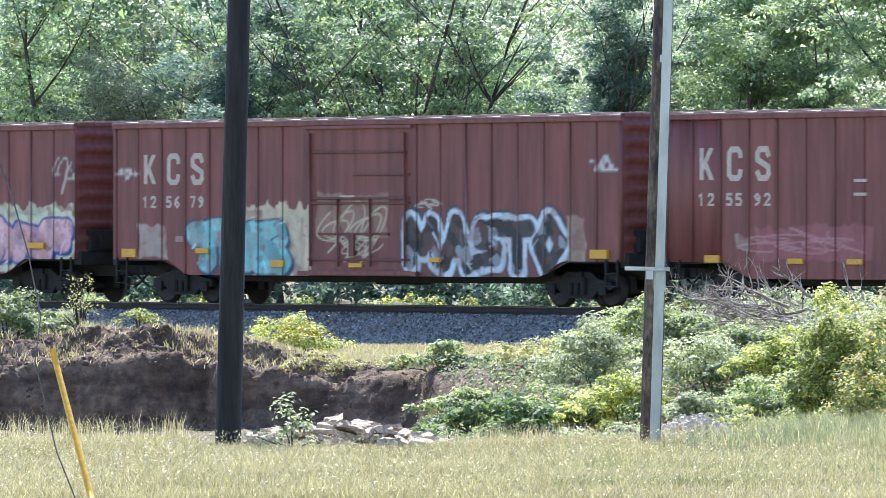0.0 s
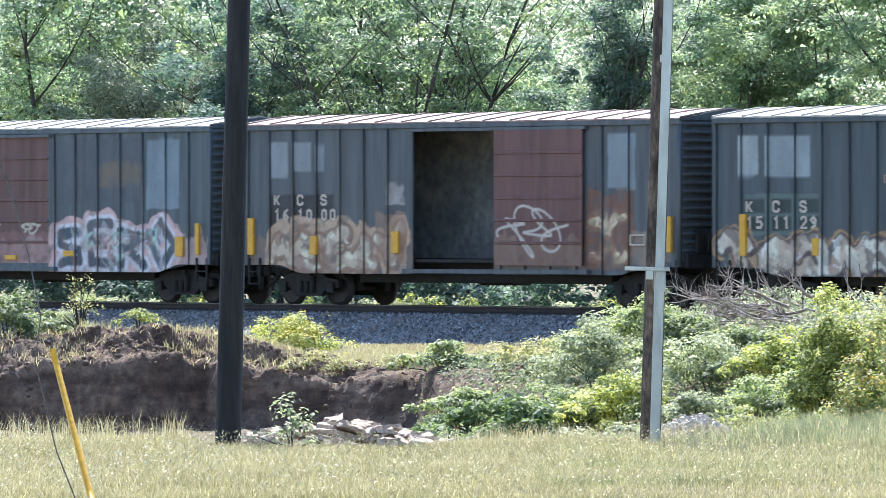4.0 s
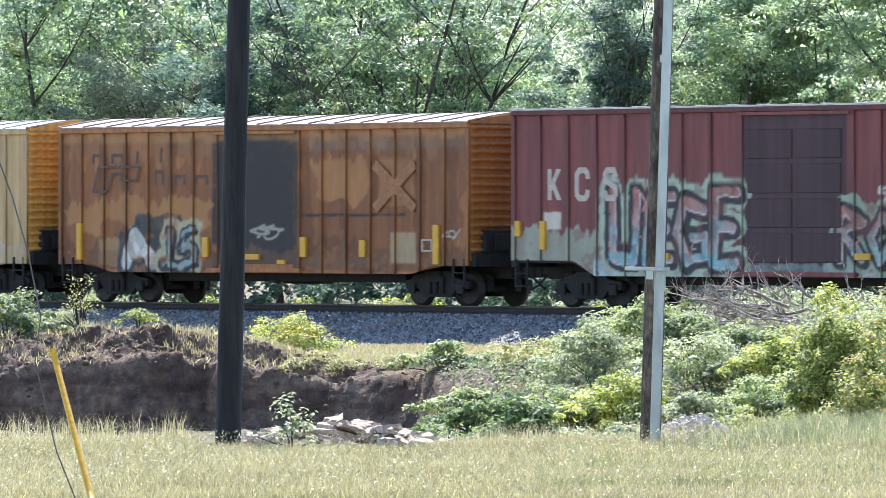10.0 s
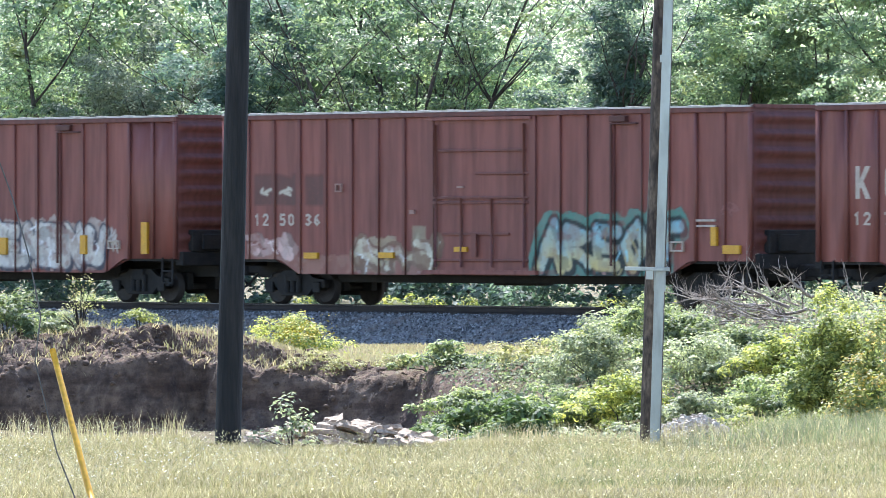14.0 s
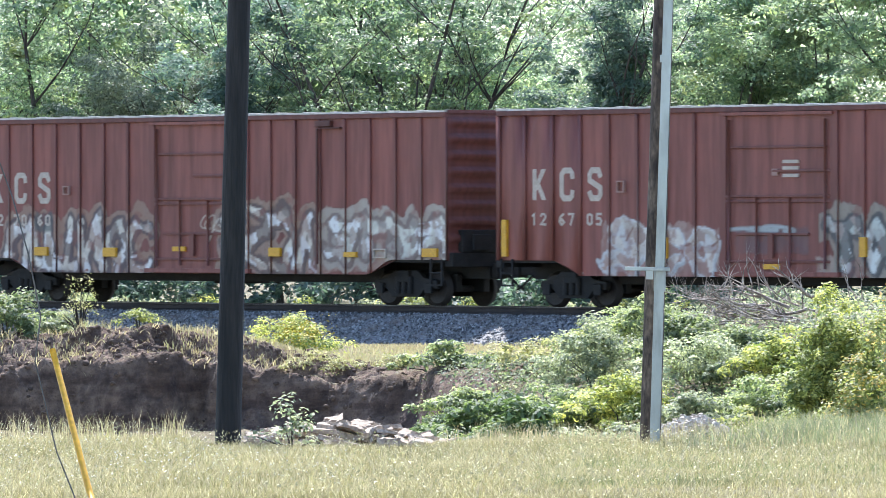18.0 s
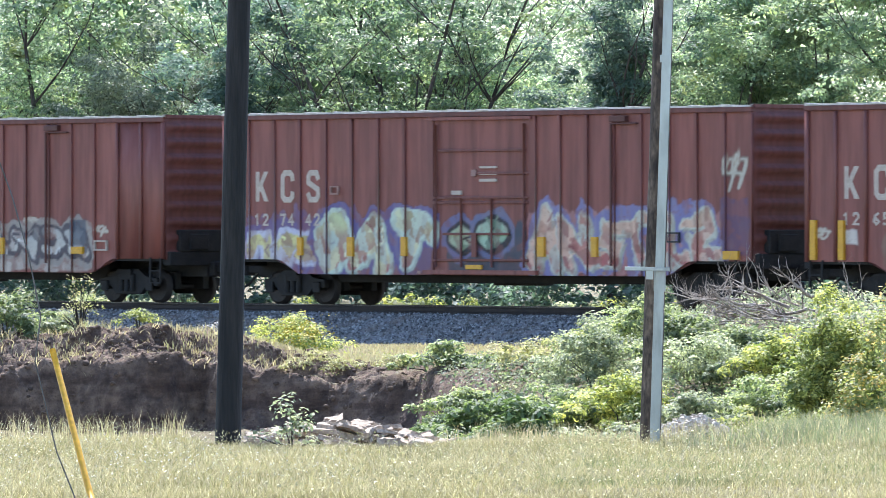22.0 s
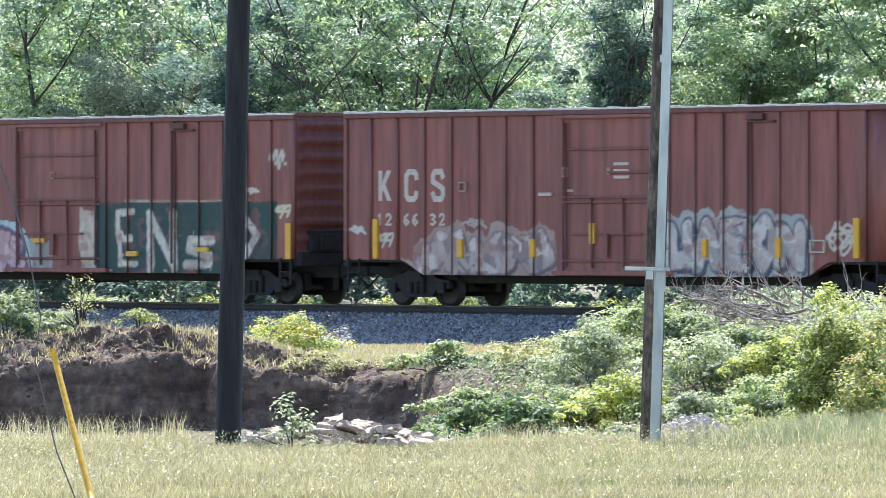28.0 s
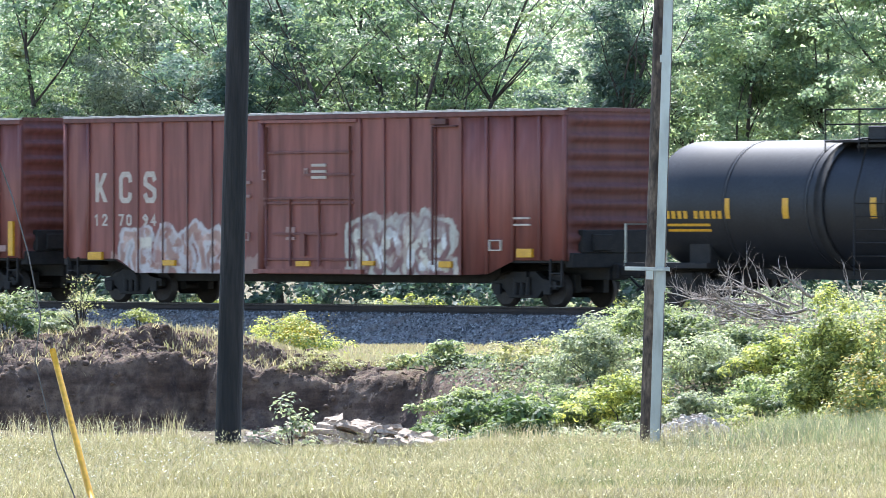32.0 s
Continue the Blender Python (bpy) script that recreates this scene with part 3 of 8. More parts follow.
def piece(x0, x1, z0, z1, n, low, high, line, halo=None, seed=1, fat=0.28, edge=0.11, glow=0.16, hi=None, picks=None):
    """A row of n sprayed letter forms with a halo, a cast edge, an outline and a two-tone fill."""
    rs = random.Random(seed)
    low, high = aged(low), aged(high)
    halo = halo and aged(halo)
    w, h = (x1 - x0) / n, z1 - z0
    thick = fat * min(w, h) * 0.4
    strokes = []
    for i in range(n):
        g = GLYPHS[picks[i]] if picks else rs.choice(GLYPHS[:9])
        lean, drop, tall = rs.uniform(-0.15, 0.15), rs.uniform(0, 0.12), rs.uniform(0.82, 1.0)
        flip_a, flip_b, turn = (False, False, 0) if picks else (rs.random() < 0.5, rs.random() < 0.5, rs.uniform(-0.3, 0.3))
        for poly in g:
            poly = [(1 - a if flip_a else a, 1 - b if flip_b else b) for a, b in poly]
            poly = [(a + turn * (b - 0.5), b - turn * 0.6 * (a - 0.5)) for a, b in poly]
            strokes.append([(x0 + w * (i + 0.03 + 0.94 * (a + lean * b)), z0 + thick + (h - 2 * thick) * (drop * (1 - b) + b * tall)) for a, b in poly])
    accents = []
    for i in range(int(n * 3.2)):
        ax, az = rs.uniform(x0, x1 - 0.2), rs.uniform(z0 + 0.1, z1 - 0.15)
        bx, bz = ax + rs.uniform(-0.3, 0.3), az + rs.uniform(-0.4, 0.4)
        tone = rs.choice([line or low, tuple(min(0.75, v * 1.5 + 0.08) for v in high), tuple(v * 0.55 for v in low)])
        accents.append(([(ax, az), ((ax + bx) / 2 + rs.uniform(-0.15, 0.15), (az + bz) / 2), (bx, bz)], rs.uniform(0.018, 0.05), tone))
    bend = (0.1 if picks else 0.26) * min(1.0, w)

    def near(x, z):
        qx, qz = x + bend * wave_noise(x, z, seed + 3, 4, 1.7), z + bend * wave_noise(x, z, seed + 4, 4, 1.9)
        d = np.full(x.shape, 9.0)
        for s in strokes:
            d = np.minimum(d, seg_dist(qx, qz, s))
        return d

    def run(X, Z, C):
        k = (X > x0 - 0.4) & (X < x1 + 0.4) & (Z > z0 - 0.4) & (Z < z1 + 0.4)
        if not k.any():
            return
        x, z, c = X[k], Z[k], C[k]
        d = near(x, z)
        nz = wave_noise(x, z, seed, 3, 2.5)
        drip = wave_noise(x * 4, z * 0.5, seed + 6, 3, 2.0)
        soft = 0.035
        if halo is not None:
            lay(c, (thick + edge + glow * (1 + 0.9 * nz) - d) / soft * 0.9, halo)
        if line is not None:
            lay(c, (thick + edge * 0.5 - near(x - 0.1, z + 0.08)) / soft * 0.9, tuple(v * 0.7 for v in line))
            lay(c, (thick + edge - d) / soft, line)
        t = np.clip((z - z0) / h + 0.3 * nz, 0, 1)[:, None]
        worn = np.clip(1.05 + 0.35 * wave_noise(x, z, seed + 8, 4, 3.0) + 0.5 * drip, 0.3, 0.96)
        body = np.asarray(low)[None] * (1 - t) + np.asarray(high)[None] * t
        lay(c, (thick - d) / soft * worn, body * (0.95 + 0.15 * nz[:, None]))
        cell, body_mask = shards(x, z, seed), np.clip((thick + 0.02 - d) / soft, 0, 1)
        force = 0.5 if picks else 1.0
        dark = np.asarray(line if line is not None else tuple(0.35 * v for v in low))
        lay(c, body_mask * (cell < 0.2) * 0.75 * force, dark)
        lay(c, body_mask * (cell > 0.74) * 0.7 * force, tuple(min(0.72, 1.25 * v + 0.06) for v in high))
        lay(c, body_mask * ((cell > 0.5) & (cell < 0.66)) * 0.5 * force, (0.24, 0.12, 0.1))
        for poly, half, tone in accents:
            e = seg_dist(x, z, poly)
            if e.min() < half:
                lay(c, (half - e) / 0.025 * (d < thick + edge), tone)
        if hi is not None:
            lay(c, (0.025 - np.abs(d - thick * 0.7)) / 0.02 * (near(x + 0.05, z - 0.05) > d), hi)
        own = d < thick + edge + glow * 1.5
        o = c[own]
        grime(o, x[own], z[own], seed)
        c[own] = o
        C[k] = c

    return run


def tag(x0, x1, z0, z1, rgb, seed=1, wide=0.03, loops=9):
    """A quick scribble of one colour."""
    rs = random.Random(seed)
    f, g, a, b = loops * rs.uniform(0.3, 0.4), loops * rs.uniform(0.45, 0.6), rs.uniform(0, 6), rs.uniform(0, 6)
    rgb = tuple(0.85 * v for v in aged(rgb))
    wide = wide * 0.75
    pts = []
    for i in range(loops * 12 + 1):
        t = i / (loops * 12)
        x = x0 + (x1 - x0) * (0.16 + 0.68 * t + 0.16 * math.sin(math.tau * g * t + a))
        z = (z0 + z1) / 2 + (z1 - z0) * 0.5 * (0.7 * math.sin(math.tau * f * t + b) + 0.3 * math.cos(math.tau * g * t + b)) * (0.7 + 0.3 * math.sin(11 * t + a))
        pts.append((x, z))

    def run(X, Z, C):
        k = (X > x0 - 0.3) & (X < x1 + 0.3) & (Z > z0 - 0.3) & (Z < z1 + 0.3)
        if k.any():
            c = C[k]
            lay(c, (wide + 0.012 - seg_dist(X[k], Z[k], pts)) / 0.03 * 0.85, rgb)
            C[k] = c

    return run


def patch(x0, x1, z0, z1, rgb, alpha=1.0, seed=1, rag=0.12, top_rag=None, slant=0.0, smear=True):
    """A painted-over block with ragged edges."""
    top_rag = rag if top_rag is None else top_rag
    rgb = aged(rgb)

    def run(X, Z, C):
        k = (X > x0 - 0.4) & (X < x1 + 0.4) & (Z > z0 - 0.4) & (Z < z1 + 0.5)
        if k.any():
            x, z, c = X[k], Z[k], C[k]
            n1, n2 = wave_noise(x, z, seed, 3, 2.0), wave_noise(x, z * 0.3, seed + 5, 3, 4.0)
            m = np.minimum(np.minimum(x - x0 - slant * (z - z0), x1 - x), z - z0) + rag * n1
            m = np.minimum(m, z1 - z + top_rag * n2)
            lay(c, np.clip(m / 0.05, 0, 1) * alpha * (1 + 0.25 * n1), np.asarray(rgb)[None] * (1 + 0.18 * n2[:, None]))
            if smear and rag > 0.1:
                own = m > 0
                o = c[own]
                grime(o, x[own], z[own], seed + 60)
                c[own] = o
            C[k] = c

    return run


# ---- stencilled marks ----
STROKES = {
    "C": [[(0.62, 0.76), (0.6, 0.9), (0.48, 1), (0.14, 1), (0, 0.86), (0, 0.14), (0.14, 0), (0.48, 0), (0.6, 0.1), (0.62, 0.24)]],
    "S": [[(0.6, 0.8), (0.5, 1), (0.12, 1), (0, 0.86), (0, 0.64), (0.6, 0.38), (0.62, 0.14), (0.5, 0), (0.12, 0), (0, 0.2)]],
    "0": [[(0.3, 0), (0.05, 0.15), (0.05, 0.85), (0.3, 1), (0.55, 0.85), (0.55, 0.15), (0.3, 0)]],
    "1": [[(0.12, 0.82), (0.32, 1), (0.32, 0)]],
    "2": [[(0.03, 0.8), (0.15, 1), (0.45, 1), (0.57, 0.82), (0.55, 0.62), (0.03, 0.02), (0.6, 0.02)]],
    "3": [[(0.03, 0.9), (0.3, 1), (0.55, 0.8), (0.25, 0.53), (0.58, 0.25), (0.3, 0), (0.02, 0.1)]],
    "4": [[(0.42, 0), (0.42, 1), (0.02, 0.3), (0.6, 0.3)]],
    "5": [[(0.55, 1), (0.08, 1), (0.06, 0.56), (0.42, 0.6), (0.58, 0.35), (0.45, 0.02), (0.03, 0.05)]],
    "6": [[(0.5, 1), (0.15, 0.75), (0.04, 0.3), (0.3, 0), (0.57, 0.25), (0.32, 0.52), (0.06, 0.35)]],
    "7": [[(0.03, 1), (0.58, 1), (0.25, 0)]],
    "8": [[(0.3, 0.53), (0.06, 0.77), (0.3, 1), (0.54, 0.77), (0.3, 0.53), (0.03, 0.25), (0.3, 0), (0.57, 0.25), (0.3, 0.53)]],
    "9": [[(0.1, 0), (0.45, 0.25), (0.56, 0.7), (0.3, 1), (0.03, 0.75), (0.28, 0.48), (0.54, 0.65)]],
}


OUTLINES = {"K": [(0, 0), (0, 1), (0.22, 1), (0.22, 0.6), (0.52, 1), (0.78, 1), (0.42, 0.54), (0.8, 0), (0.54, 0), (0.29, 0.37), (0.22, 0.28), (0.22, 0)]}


def letter_mesh(ch, x, z, w, h, y):
    """A letter cut from thin sheet by its outline."""
    bm = bmesh.new()
    f = [bm.verts.new((x + (a - 0.08) * w, y, z + (b * 1.12 - 0.06) * h)) for a, b in OUTLINES[ch]]
    g = [bm.verts.new(v.co + Vector((0, 0.004, 0))) for v in f]
    bm.faces.new(f)
    for i in range(len(f)):
        j = (i + 1) % len(f)
        bm.faces.new((f[i], g[i], g[j], f[j]))
    bmesh.ops.recalc_face_normals(bm, faces=bm.faces)
    return bm


def stroke_mesh(polys, x, z, w, h, thick, y):
    """Bands with mitred corners along polylines, standing proud of the side."""
    bm = bmesh.new()
    for n, poly in enumerate(polys):
        pts = [Vector((x + a * w, z + b * h)) for a, b in poly]
        ways = [(b - a).normalized() for a, b in zip(pts, pts[1:])]
        pts[0], pts[-1] = pts[0] - ways[0] * thick * 0.3, pts[-1] + ways[-1] * thick * 0.3
        rows = []
        for i, p in enumerate(pts):
            u, v = ways[max(i - 1, 0)], ways[min(i, len(ways) - 1)]
            m = Vector((-u.y - v.y, u.x + v.x))
            m = m.normalized() if m.length > 0.2 else Vector((-v.y, v.x))
            k = min(1.7, 1 / max(0.3, m.dot(Vector((-v.y, v.x))))) * thick / 2
            yy = y - 0.0006 * i - 0.003 * n
            rows.append([bm.verts.new(q) for q in ((p.x + m.x * k, yy, p.y + m.y * k), (p.x - m.x * k, yy, p.y - m.y * k), (p.x - m.x * k, y + 0.004, p.y - m.y * k), (p.x + m.x * k, y + 0.004, p.y + m.y * k))])
        for a, b in zip(rows, rows[1:]):
            for i in range(3):
                bm.faces.new((a[i], b[i], b[i + 1], a[i + 1]))
            bm.faces.new((a[3], b[3], b[0], a[0]))
        bm.faces.new(rows[0])
        bm.faces.new(rows[-1][::-1])
    bmesh.ops.recalc_face_normals(bm, faces=bm.faces)
    return bm


# ---- box cars ----
SIDE = 1.56
KINDS = {
    # length, door from, door to, panels before and after, eave, sill height, end sill height, ridge
    "long": (18.95, 7.8, 11.45, 8, 8, 4.68, 0.76, 1.12, 4.72),
    "old": (18.9, 7.5, 11.5, 8, 8, 4.52, 0.72, 1.1, 4.62),
    "short": (15.7, 6.2, 9.35, 7, 7, 4.42, 0.78, 0.98, 4.68),
}


def grid_part(name, x0, x1, y, low, high, art, mat, parent, color, depth=0.05):
    """A slab facing -y between x0 and x1, from low(x) to high, on a fine grid that carries the paint layer where there is one."""
    for step, rows, upper in ((0.042, 54, 15), (0.6, 2, 2)):
        nx = max(1, int(round((x1 - x0) / step)))
        xs = np.linspace(x0, x1, nx + 1)
        lo = low(xs)
        v = np.concatenate([np.linspace(0, 0.56, rows), np.linspace(0.56, 1, upper)[1:]])
        Z = lo[None] + v[:, None] * (high - lo[None])
        X = np.broadcast_to(xs[None], Z.shape)
        C = np.zeros((X.size, 4))
        for a in art:
            a(X.ravel(), Z.ravel(), C)
        if C[:, 3].max() > 0:
            break
    painted = C[:, 3].max() > 0
    n, m = Z.shape
    i = np.arange(n - 1)[:, None] * m + np.arange(m - 1)[None]
    F = np.stack([i, i + 1, i + m + 1, i + m], -1).reshape(-1, 4)
    V = np.stack([X, np.full(Z.shape, y), Z], -1).reshape(-1, 3)
    k = len(V)
    c = [0, m - 1, n * m - 1, (n - 1) * m]
    V = np.concatenate([V, V[c] + np.array((0, depth, 0))])
    rim = [(c[j], k + j, k + (j + 1) % 4, c[(j + 1) % 4]) for j in range(4)] + [(k + 3, k + 2, k + 1, k)]
    me = fast_mesh(name, V, np.concatenate([F, np.array(rim)]))
    if painted:
        at = me.color_attributes.new("paint", "FLOAT_COLOR", "POINT")
        at.data.foreach_set("color", np.concatenate([C, np.zeros((4, 4))]).astype(np.float32).ravel())
    ob = link(name, me, mat if painted else M["car_plain"], parent)
    ob.color = (*color, 1)
    return ob


def truck_meshes():
    """Meshes of a two-axle truck, centred on its bolster."""
    out = {}
    for s in (-1, 1):
        y0, y1 = (s * 1.05, s * 0.9) if s < 0 else (0.9, 1.05)
        bm = bmesh.new()
        prof = [(-1.15, 0.42), (-1.15, 0.62), (-0.7, 0.68), (-0.42, 0.86), (0.42, 0.86), (0.7, 0.68), (1.15, 0.62), (1.15, 0.42), (0.72, 0.44), (0.5, 0.22), (-0.5, 0.22), (-0.72, 0.44)]
        a = [bm.verts.new((x, y0, z)) for x, z in prof]
        b = [bm.verts.new((x, y1, z)) for x, z in prof]
        bm.faces.new(a)
        bm.faces.new(b[::-1])
        for i in range(12):
            bm.faces.new((a[i], b[i], b[(i + 1) % 12], a[(i + 1) % 12]))
        for x in (-0.89, 0.89):
            box(bm, x - 0.13, x + 0.13, s * 1.12 if s < 0 else 1.05, -1.05 if s < 0 else 1.12, 0.3, 0.56)
        bmesh.ops.recalc_face_normals(bm, faces=bm.faces)
        bmesh.ops.bevel(bm, geom=bm.edges[:], offset=0.012, segments=1, affect="EDGES")
        me = bpy.data.meshes.new("side_frame")
        bm.to_mesh(me)
        out[s] = me
    bm = bmesh.new()
    tube(bm, [(0, 0, 0.3 + 0.042 * k) for k in range(11)], [0.085 if k % 2 else 0.07 for k in range(11)], 8)
    me = bpy.data.meshes.new("spring")
    bm.to_mesh(me)
    out["spring"] = me
    me = bpy.data.meshes.new("bolster")
    boxes((-0.2, 0.2, -1.15, 1.15, 0.58, 0.86), (-0.3, 0.3, -0.3, 0.3, 0.86, 1.0), (-1.3, 1.3, -0.55, -0.35, 0.34, 0.78), (-1.3, 1.3, 0.35, 0.55, 0.34, 0.78), bevel=0.02).to_mesh(me)
    out["bolster"] = me
    bm = bmesh.new()
    tube(bm, [(0, -1.0, 0), (0, 1.0, 0)], [0.075, 0.075], 10)
    for s in (-1, 1):
        tube(bm, [(0, s * 0.66, 0), (0, s * 0.69, 0), (0, s * 0.7, 0), (0, s * 0.79, 0), (0, s * 0.8, 0)], [0.44, 0.455, 0.425, 0.42, 0.36], 28)
    me = bpy.data.meshes.new("wheelset")
    bm.to_mesh(me)
    out["wheelset"] = me
    return out


TRUCK = truck_meshes()
SPINS = []  # wheel sets, with the place of their car


def add_trucks(car, places):
    for x in places:
        bol = link("truck", TRUCK["bolster"], M["black"], car, "black cast-steel truck with two axles")
        bol.location = (x, 0, 0)
        for s in (-1, 1):
            link("side_frame", TRUCK[s], M["black"], bol)
        for k in range(6):
            link("spring", TRUCK["spring"], M["black"], bol).location = (-0.22 + 0.22 * (k % 3), -1.08 if k < 3 else 1.08, 0)
        for dx in (-0.89, 0.89):
            w = link("wheelset", TRUCK["wheelset"], M["wheel"], car, "steel wheels on their axle")
            w.location = (x + dx, 0, 0.42)
            SPINS.append((w, car))


def coupler_mesh():
    bm = boxes((-0.9, 0.1, -0.11, 0.11, 0.75, 0.98), (-1.02, -0.78, -0.17, 0.15, 0.7, 1.03), (-0.3, 0.15, -0.2, 0.2, 0.68, 1.05), bevel=0.03)
    tube(bm, [(-0.1, -0.35, 0.75), (-0.5, -0.3, 0.5), (-0.8, -0.2, 0.42), (-1.0, 0, 0.45)], [0.03] * 4, 6)
    me = bpy.data.meshes.new("coupler")
    bm.to_mesh(me)
    return me


COUPLER = coupler_mesh()
TRAIN = []
SHARED = {}


def end_mesh(z0, z1, ribs, out):
    """A corrugated car end in the plane x = 0, whose ridges stand out towards out (-1 or 1)."""
    ys = np.array([-SIDE + 0.02, -SIDE + 0.1, -SIDE + 0.2, -SIDE + 0.3, 0, SIDE - 0.3, SIDE - 0.2, SIDE - 0.1, SIDE - 0.02])
    zs = np.linspace(z0, z1, ribs * 8 + 1)
    prof = 0.09 * np.clip(np.sin((zs - z0) / (z1 - z0) * ribs * math.tau - 0.6) * 2.2, -0.4, 1)
    Y, Z = np.meshgrid(ys, zs)
    fade = smooth01(SIDE, SIDE - 0.28, np.abs(Y))
    X = out * np.maximum(0, prof)[:, None] * fade
    n, m = Z.shape
    i = np.arange(n - 1)[:, None] * m + np.arange(m - 1)[None]
    F = np.stack([i, i + 1, i + m + 1, i + m], -1).reshape(-1, 4)
    V = np.stack([X, Y, Z], -1).reshape(-1, 3)
    back = np.array([(-out * 0.06, -SIDE + 0.02, z0), (-out * 0.06, SIDE - 0.02, z0), (-out * 0.06, SIDE - 0.02, z1), (-out * 0.06, -SIDE + 0.02, z1)])
    k = len(V)
    F = np.concatenate([F, [(k, k + 1, k + 2, k + 3)]])
    if out < 0:
        F = F[:, ::-1]
    return fast_mesh("end", np.concatenate([V, back]), F)


def boxcar(kind, at, color, label, art=(), door="plug", door_color=None, number="", mark=True, roof=None, end_color=None, yellow=(), plates=(), group="freight cars of the train", mark_z=2.53, number_back=False, emblem=None):
    """One box car: at is the place of its body's leading end at 0 s."""
    L, d0, d1, na, nb, eave, sill, esill, ridge = KINDS[kind]
    car = empty("boxcar")
    tagged(car, label, "boxcar", group)
    TRAIN.append((car, at))
    roof = roof or ("roof_long" if kind == "long" else "roof")
    paint = M["car"]
    plain = M["car_plain"]
    door_color = door_color or color
    # default ends: the side colour darkened for the shade on the end walls
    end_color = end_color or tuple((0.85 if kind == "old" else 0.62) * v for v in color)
    reach = 2.0 if kind != "short" else 1.2
    slid = door == "open"

    def low(x):
        return sill + (esill - sill) * (1 - smooth01(reach, reach + 1.0, np.minimum(x, L - x)))

    edges = list(np.linspace(0, d0, na + 1)), list(np.linspace(d1, L, nb + 1))
    for part_edges in edges:
        for a, b in zip(part_edges, part_edges[1:]):
            grid_part("side_panel", a + 0.02, b - 0.02, -SIDE, low, eave - 0.12, art, paint, car, color)
        for e in part_edges:
            w = 0.042 if 0.01 < e < L - 0.01 and abs(e - d0) > 0.01 and abs(e - d1) > 0.01 else 0.11
            a, b = max(e - w, 0), min(e + w, L)
            # posts tinted darker, for the thin shadow lines along the ribs
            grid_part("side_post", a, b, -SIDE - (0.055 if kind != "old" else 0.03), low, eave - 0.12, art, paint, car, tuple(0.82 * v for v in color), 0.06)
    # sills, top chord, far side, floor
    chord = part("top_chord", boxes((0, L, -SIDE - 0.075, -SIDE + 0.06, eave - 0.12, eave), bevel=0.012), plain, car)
    # long cars: the shadow line under the roof edge is put into this colour
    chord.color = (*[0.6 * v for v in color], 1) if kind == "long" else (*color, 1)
    bm = boxes((0, L, SIDE - 0.05, SIDE, esill, eave), (reach, L - reach, SIDE - 0.05, SIDE, sill, esill))
    for e in edges[0] + edges[1]:
        box(bm, max(e - 0.06, 0), min(e + 0.06, L), SIDE, SIDE + 0.05, esill, eave - 0.1)
    part("far_side", bm, plain, car).color = (*color, 1)
    if slid:
        part("inner_lining", boxes((0.1, L - 0.1, SIDE - 0.075, SIDE - 0.055, 1.15, eave - 0.1)), M["lining"], car, "scuffed grey lining of the far side")
    part("floor", boxes((0.05, L - 0.05, -SIDE + 0.05, SIDE - 0.06, 1.06, 1.14)), M["black"], car)
    # the wide middle box stands in for the shadow band under the side sill
    part("centre_sill", boxes((-0.1, L + 0.1, -0.28, 0.28, 0.66, 1.05), (3.3, L - 3.3, -0.7, 0.7, 0.56, 1.05), (L * 0.42, L * 0.5, 0.3, 0.9, 0.5, 0.85), bevel=0.01), M["black"], car, "grimy black centre sill and brake gear, widened for the shadow band beneath")
    # roof
    n = 18 if kind != "short" else 16
    roof_ob = part("roof", boxes((0, L, -SIDE - 0.05, SIDE + 0.05, eave + 0.002, eave + 0.02)), M[roof], car, "sun-bleached metal roof of many sheets")
    key = (kind, "sheet")
    if key not in SHARED:
        bm = bmesh.new()
        b = L / n
        ys = [-SIDE - 0.07, -SIDE * 0.5, 0, SIDE * 0.5, SIDE + 0.07]
        zz = [eave + 0.03, eave + (ridge - eave) * 0.62, ridge, eave + (ridge - eave) * 0.62, eave + 0.03]
        cuts = [(0.0, 0.035), (0.05, 0.035), (0.055, 0), (b * 0.5, 0.012), (b - 0.005, 0), (b, 0.035)]
        rows = [[bm.verts.new((x, ys[j], zz[j] + up)) for j in range(5)] for x, up in cuts]
        for u, w in zip(rows, rows[1:]):
            for j in range(4):
                bm.faces.new((u[j], w[j], w[j + 1], u[j + 1]))
        lower = [[bm.verts.new((x, ys[j], zz[j] - 0.03)) for j in (0, 4)] for x in (0.0, b)]
        for j, q in ((0, 0), (4, 1)):
            f = [r[j] for r in rows] + [lower[1][q], lower[0][q]]
            bm.faces.new(f if q else f[::-1])
        SHARED[key] = bpy.data.meshes.new("roof_sheet")
        bm.to_mesh(SHARED[key])
        bm.free()
    if (kind, roof) not in SHARED:
        SHARED[kind, roof] = SHARED[key].copy()
    sheet = SHARED[kind, roof]
    for k in range(n):
        link("roof_sheet", sheet, M[roof], roof_ob).location.x = L * k / n
    # ends
    for x, out in ((0.0, -1), (L, 1)):
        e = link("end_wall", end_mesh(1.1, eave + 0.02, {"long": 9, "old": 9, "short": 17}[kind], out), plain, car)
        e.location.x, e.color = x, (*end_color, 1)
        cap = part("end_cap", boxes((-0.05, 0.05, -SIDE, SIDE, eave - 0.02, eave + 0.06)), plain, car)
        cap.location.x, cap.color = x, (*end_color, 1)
        bm = bmesh.new()
        rim = [(-SIDE - 0.04, eave), (SIDE + 0.04, eave), (SIDE * 0.5, eave + (ridge - eave) * 0.62), (0, ridge), (-SIDE * 0.5, eave + (ridge - eave) * 0.62)]
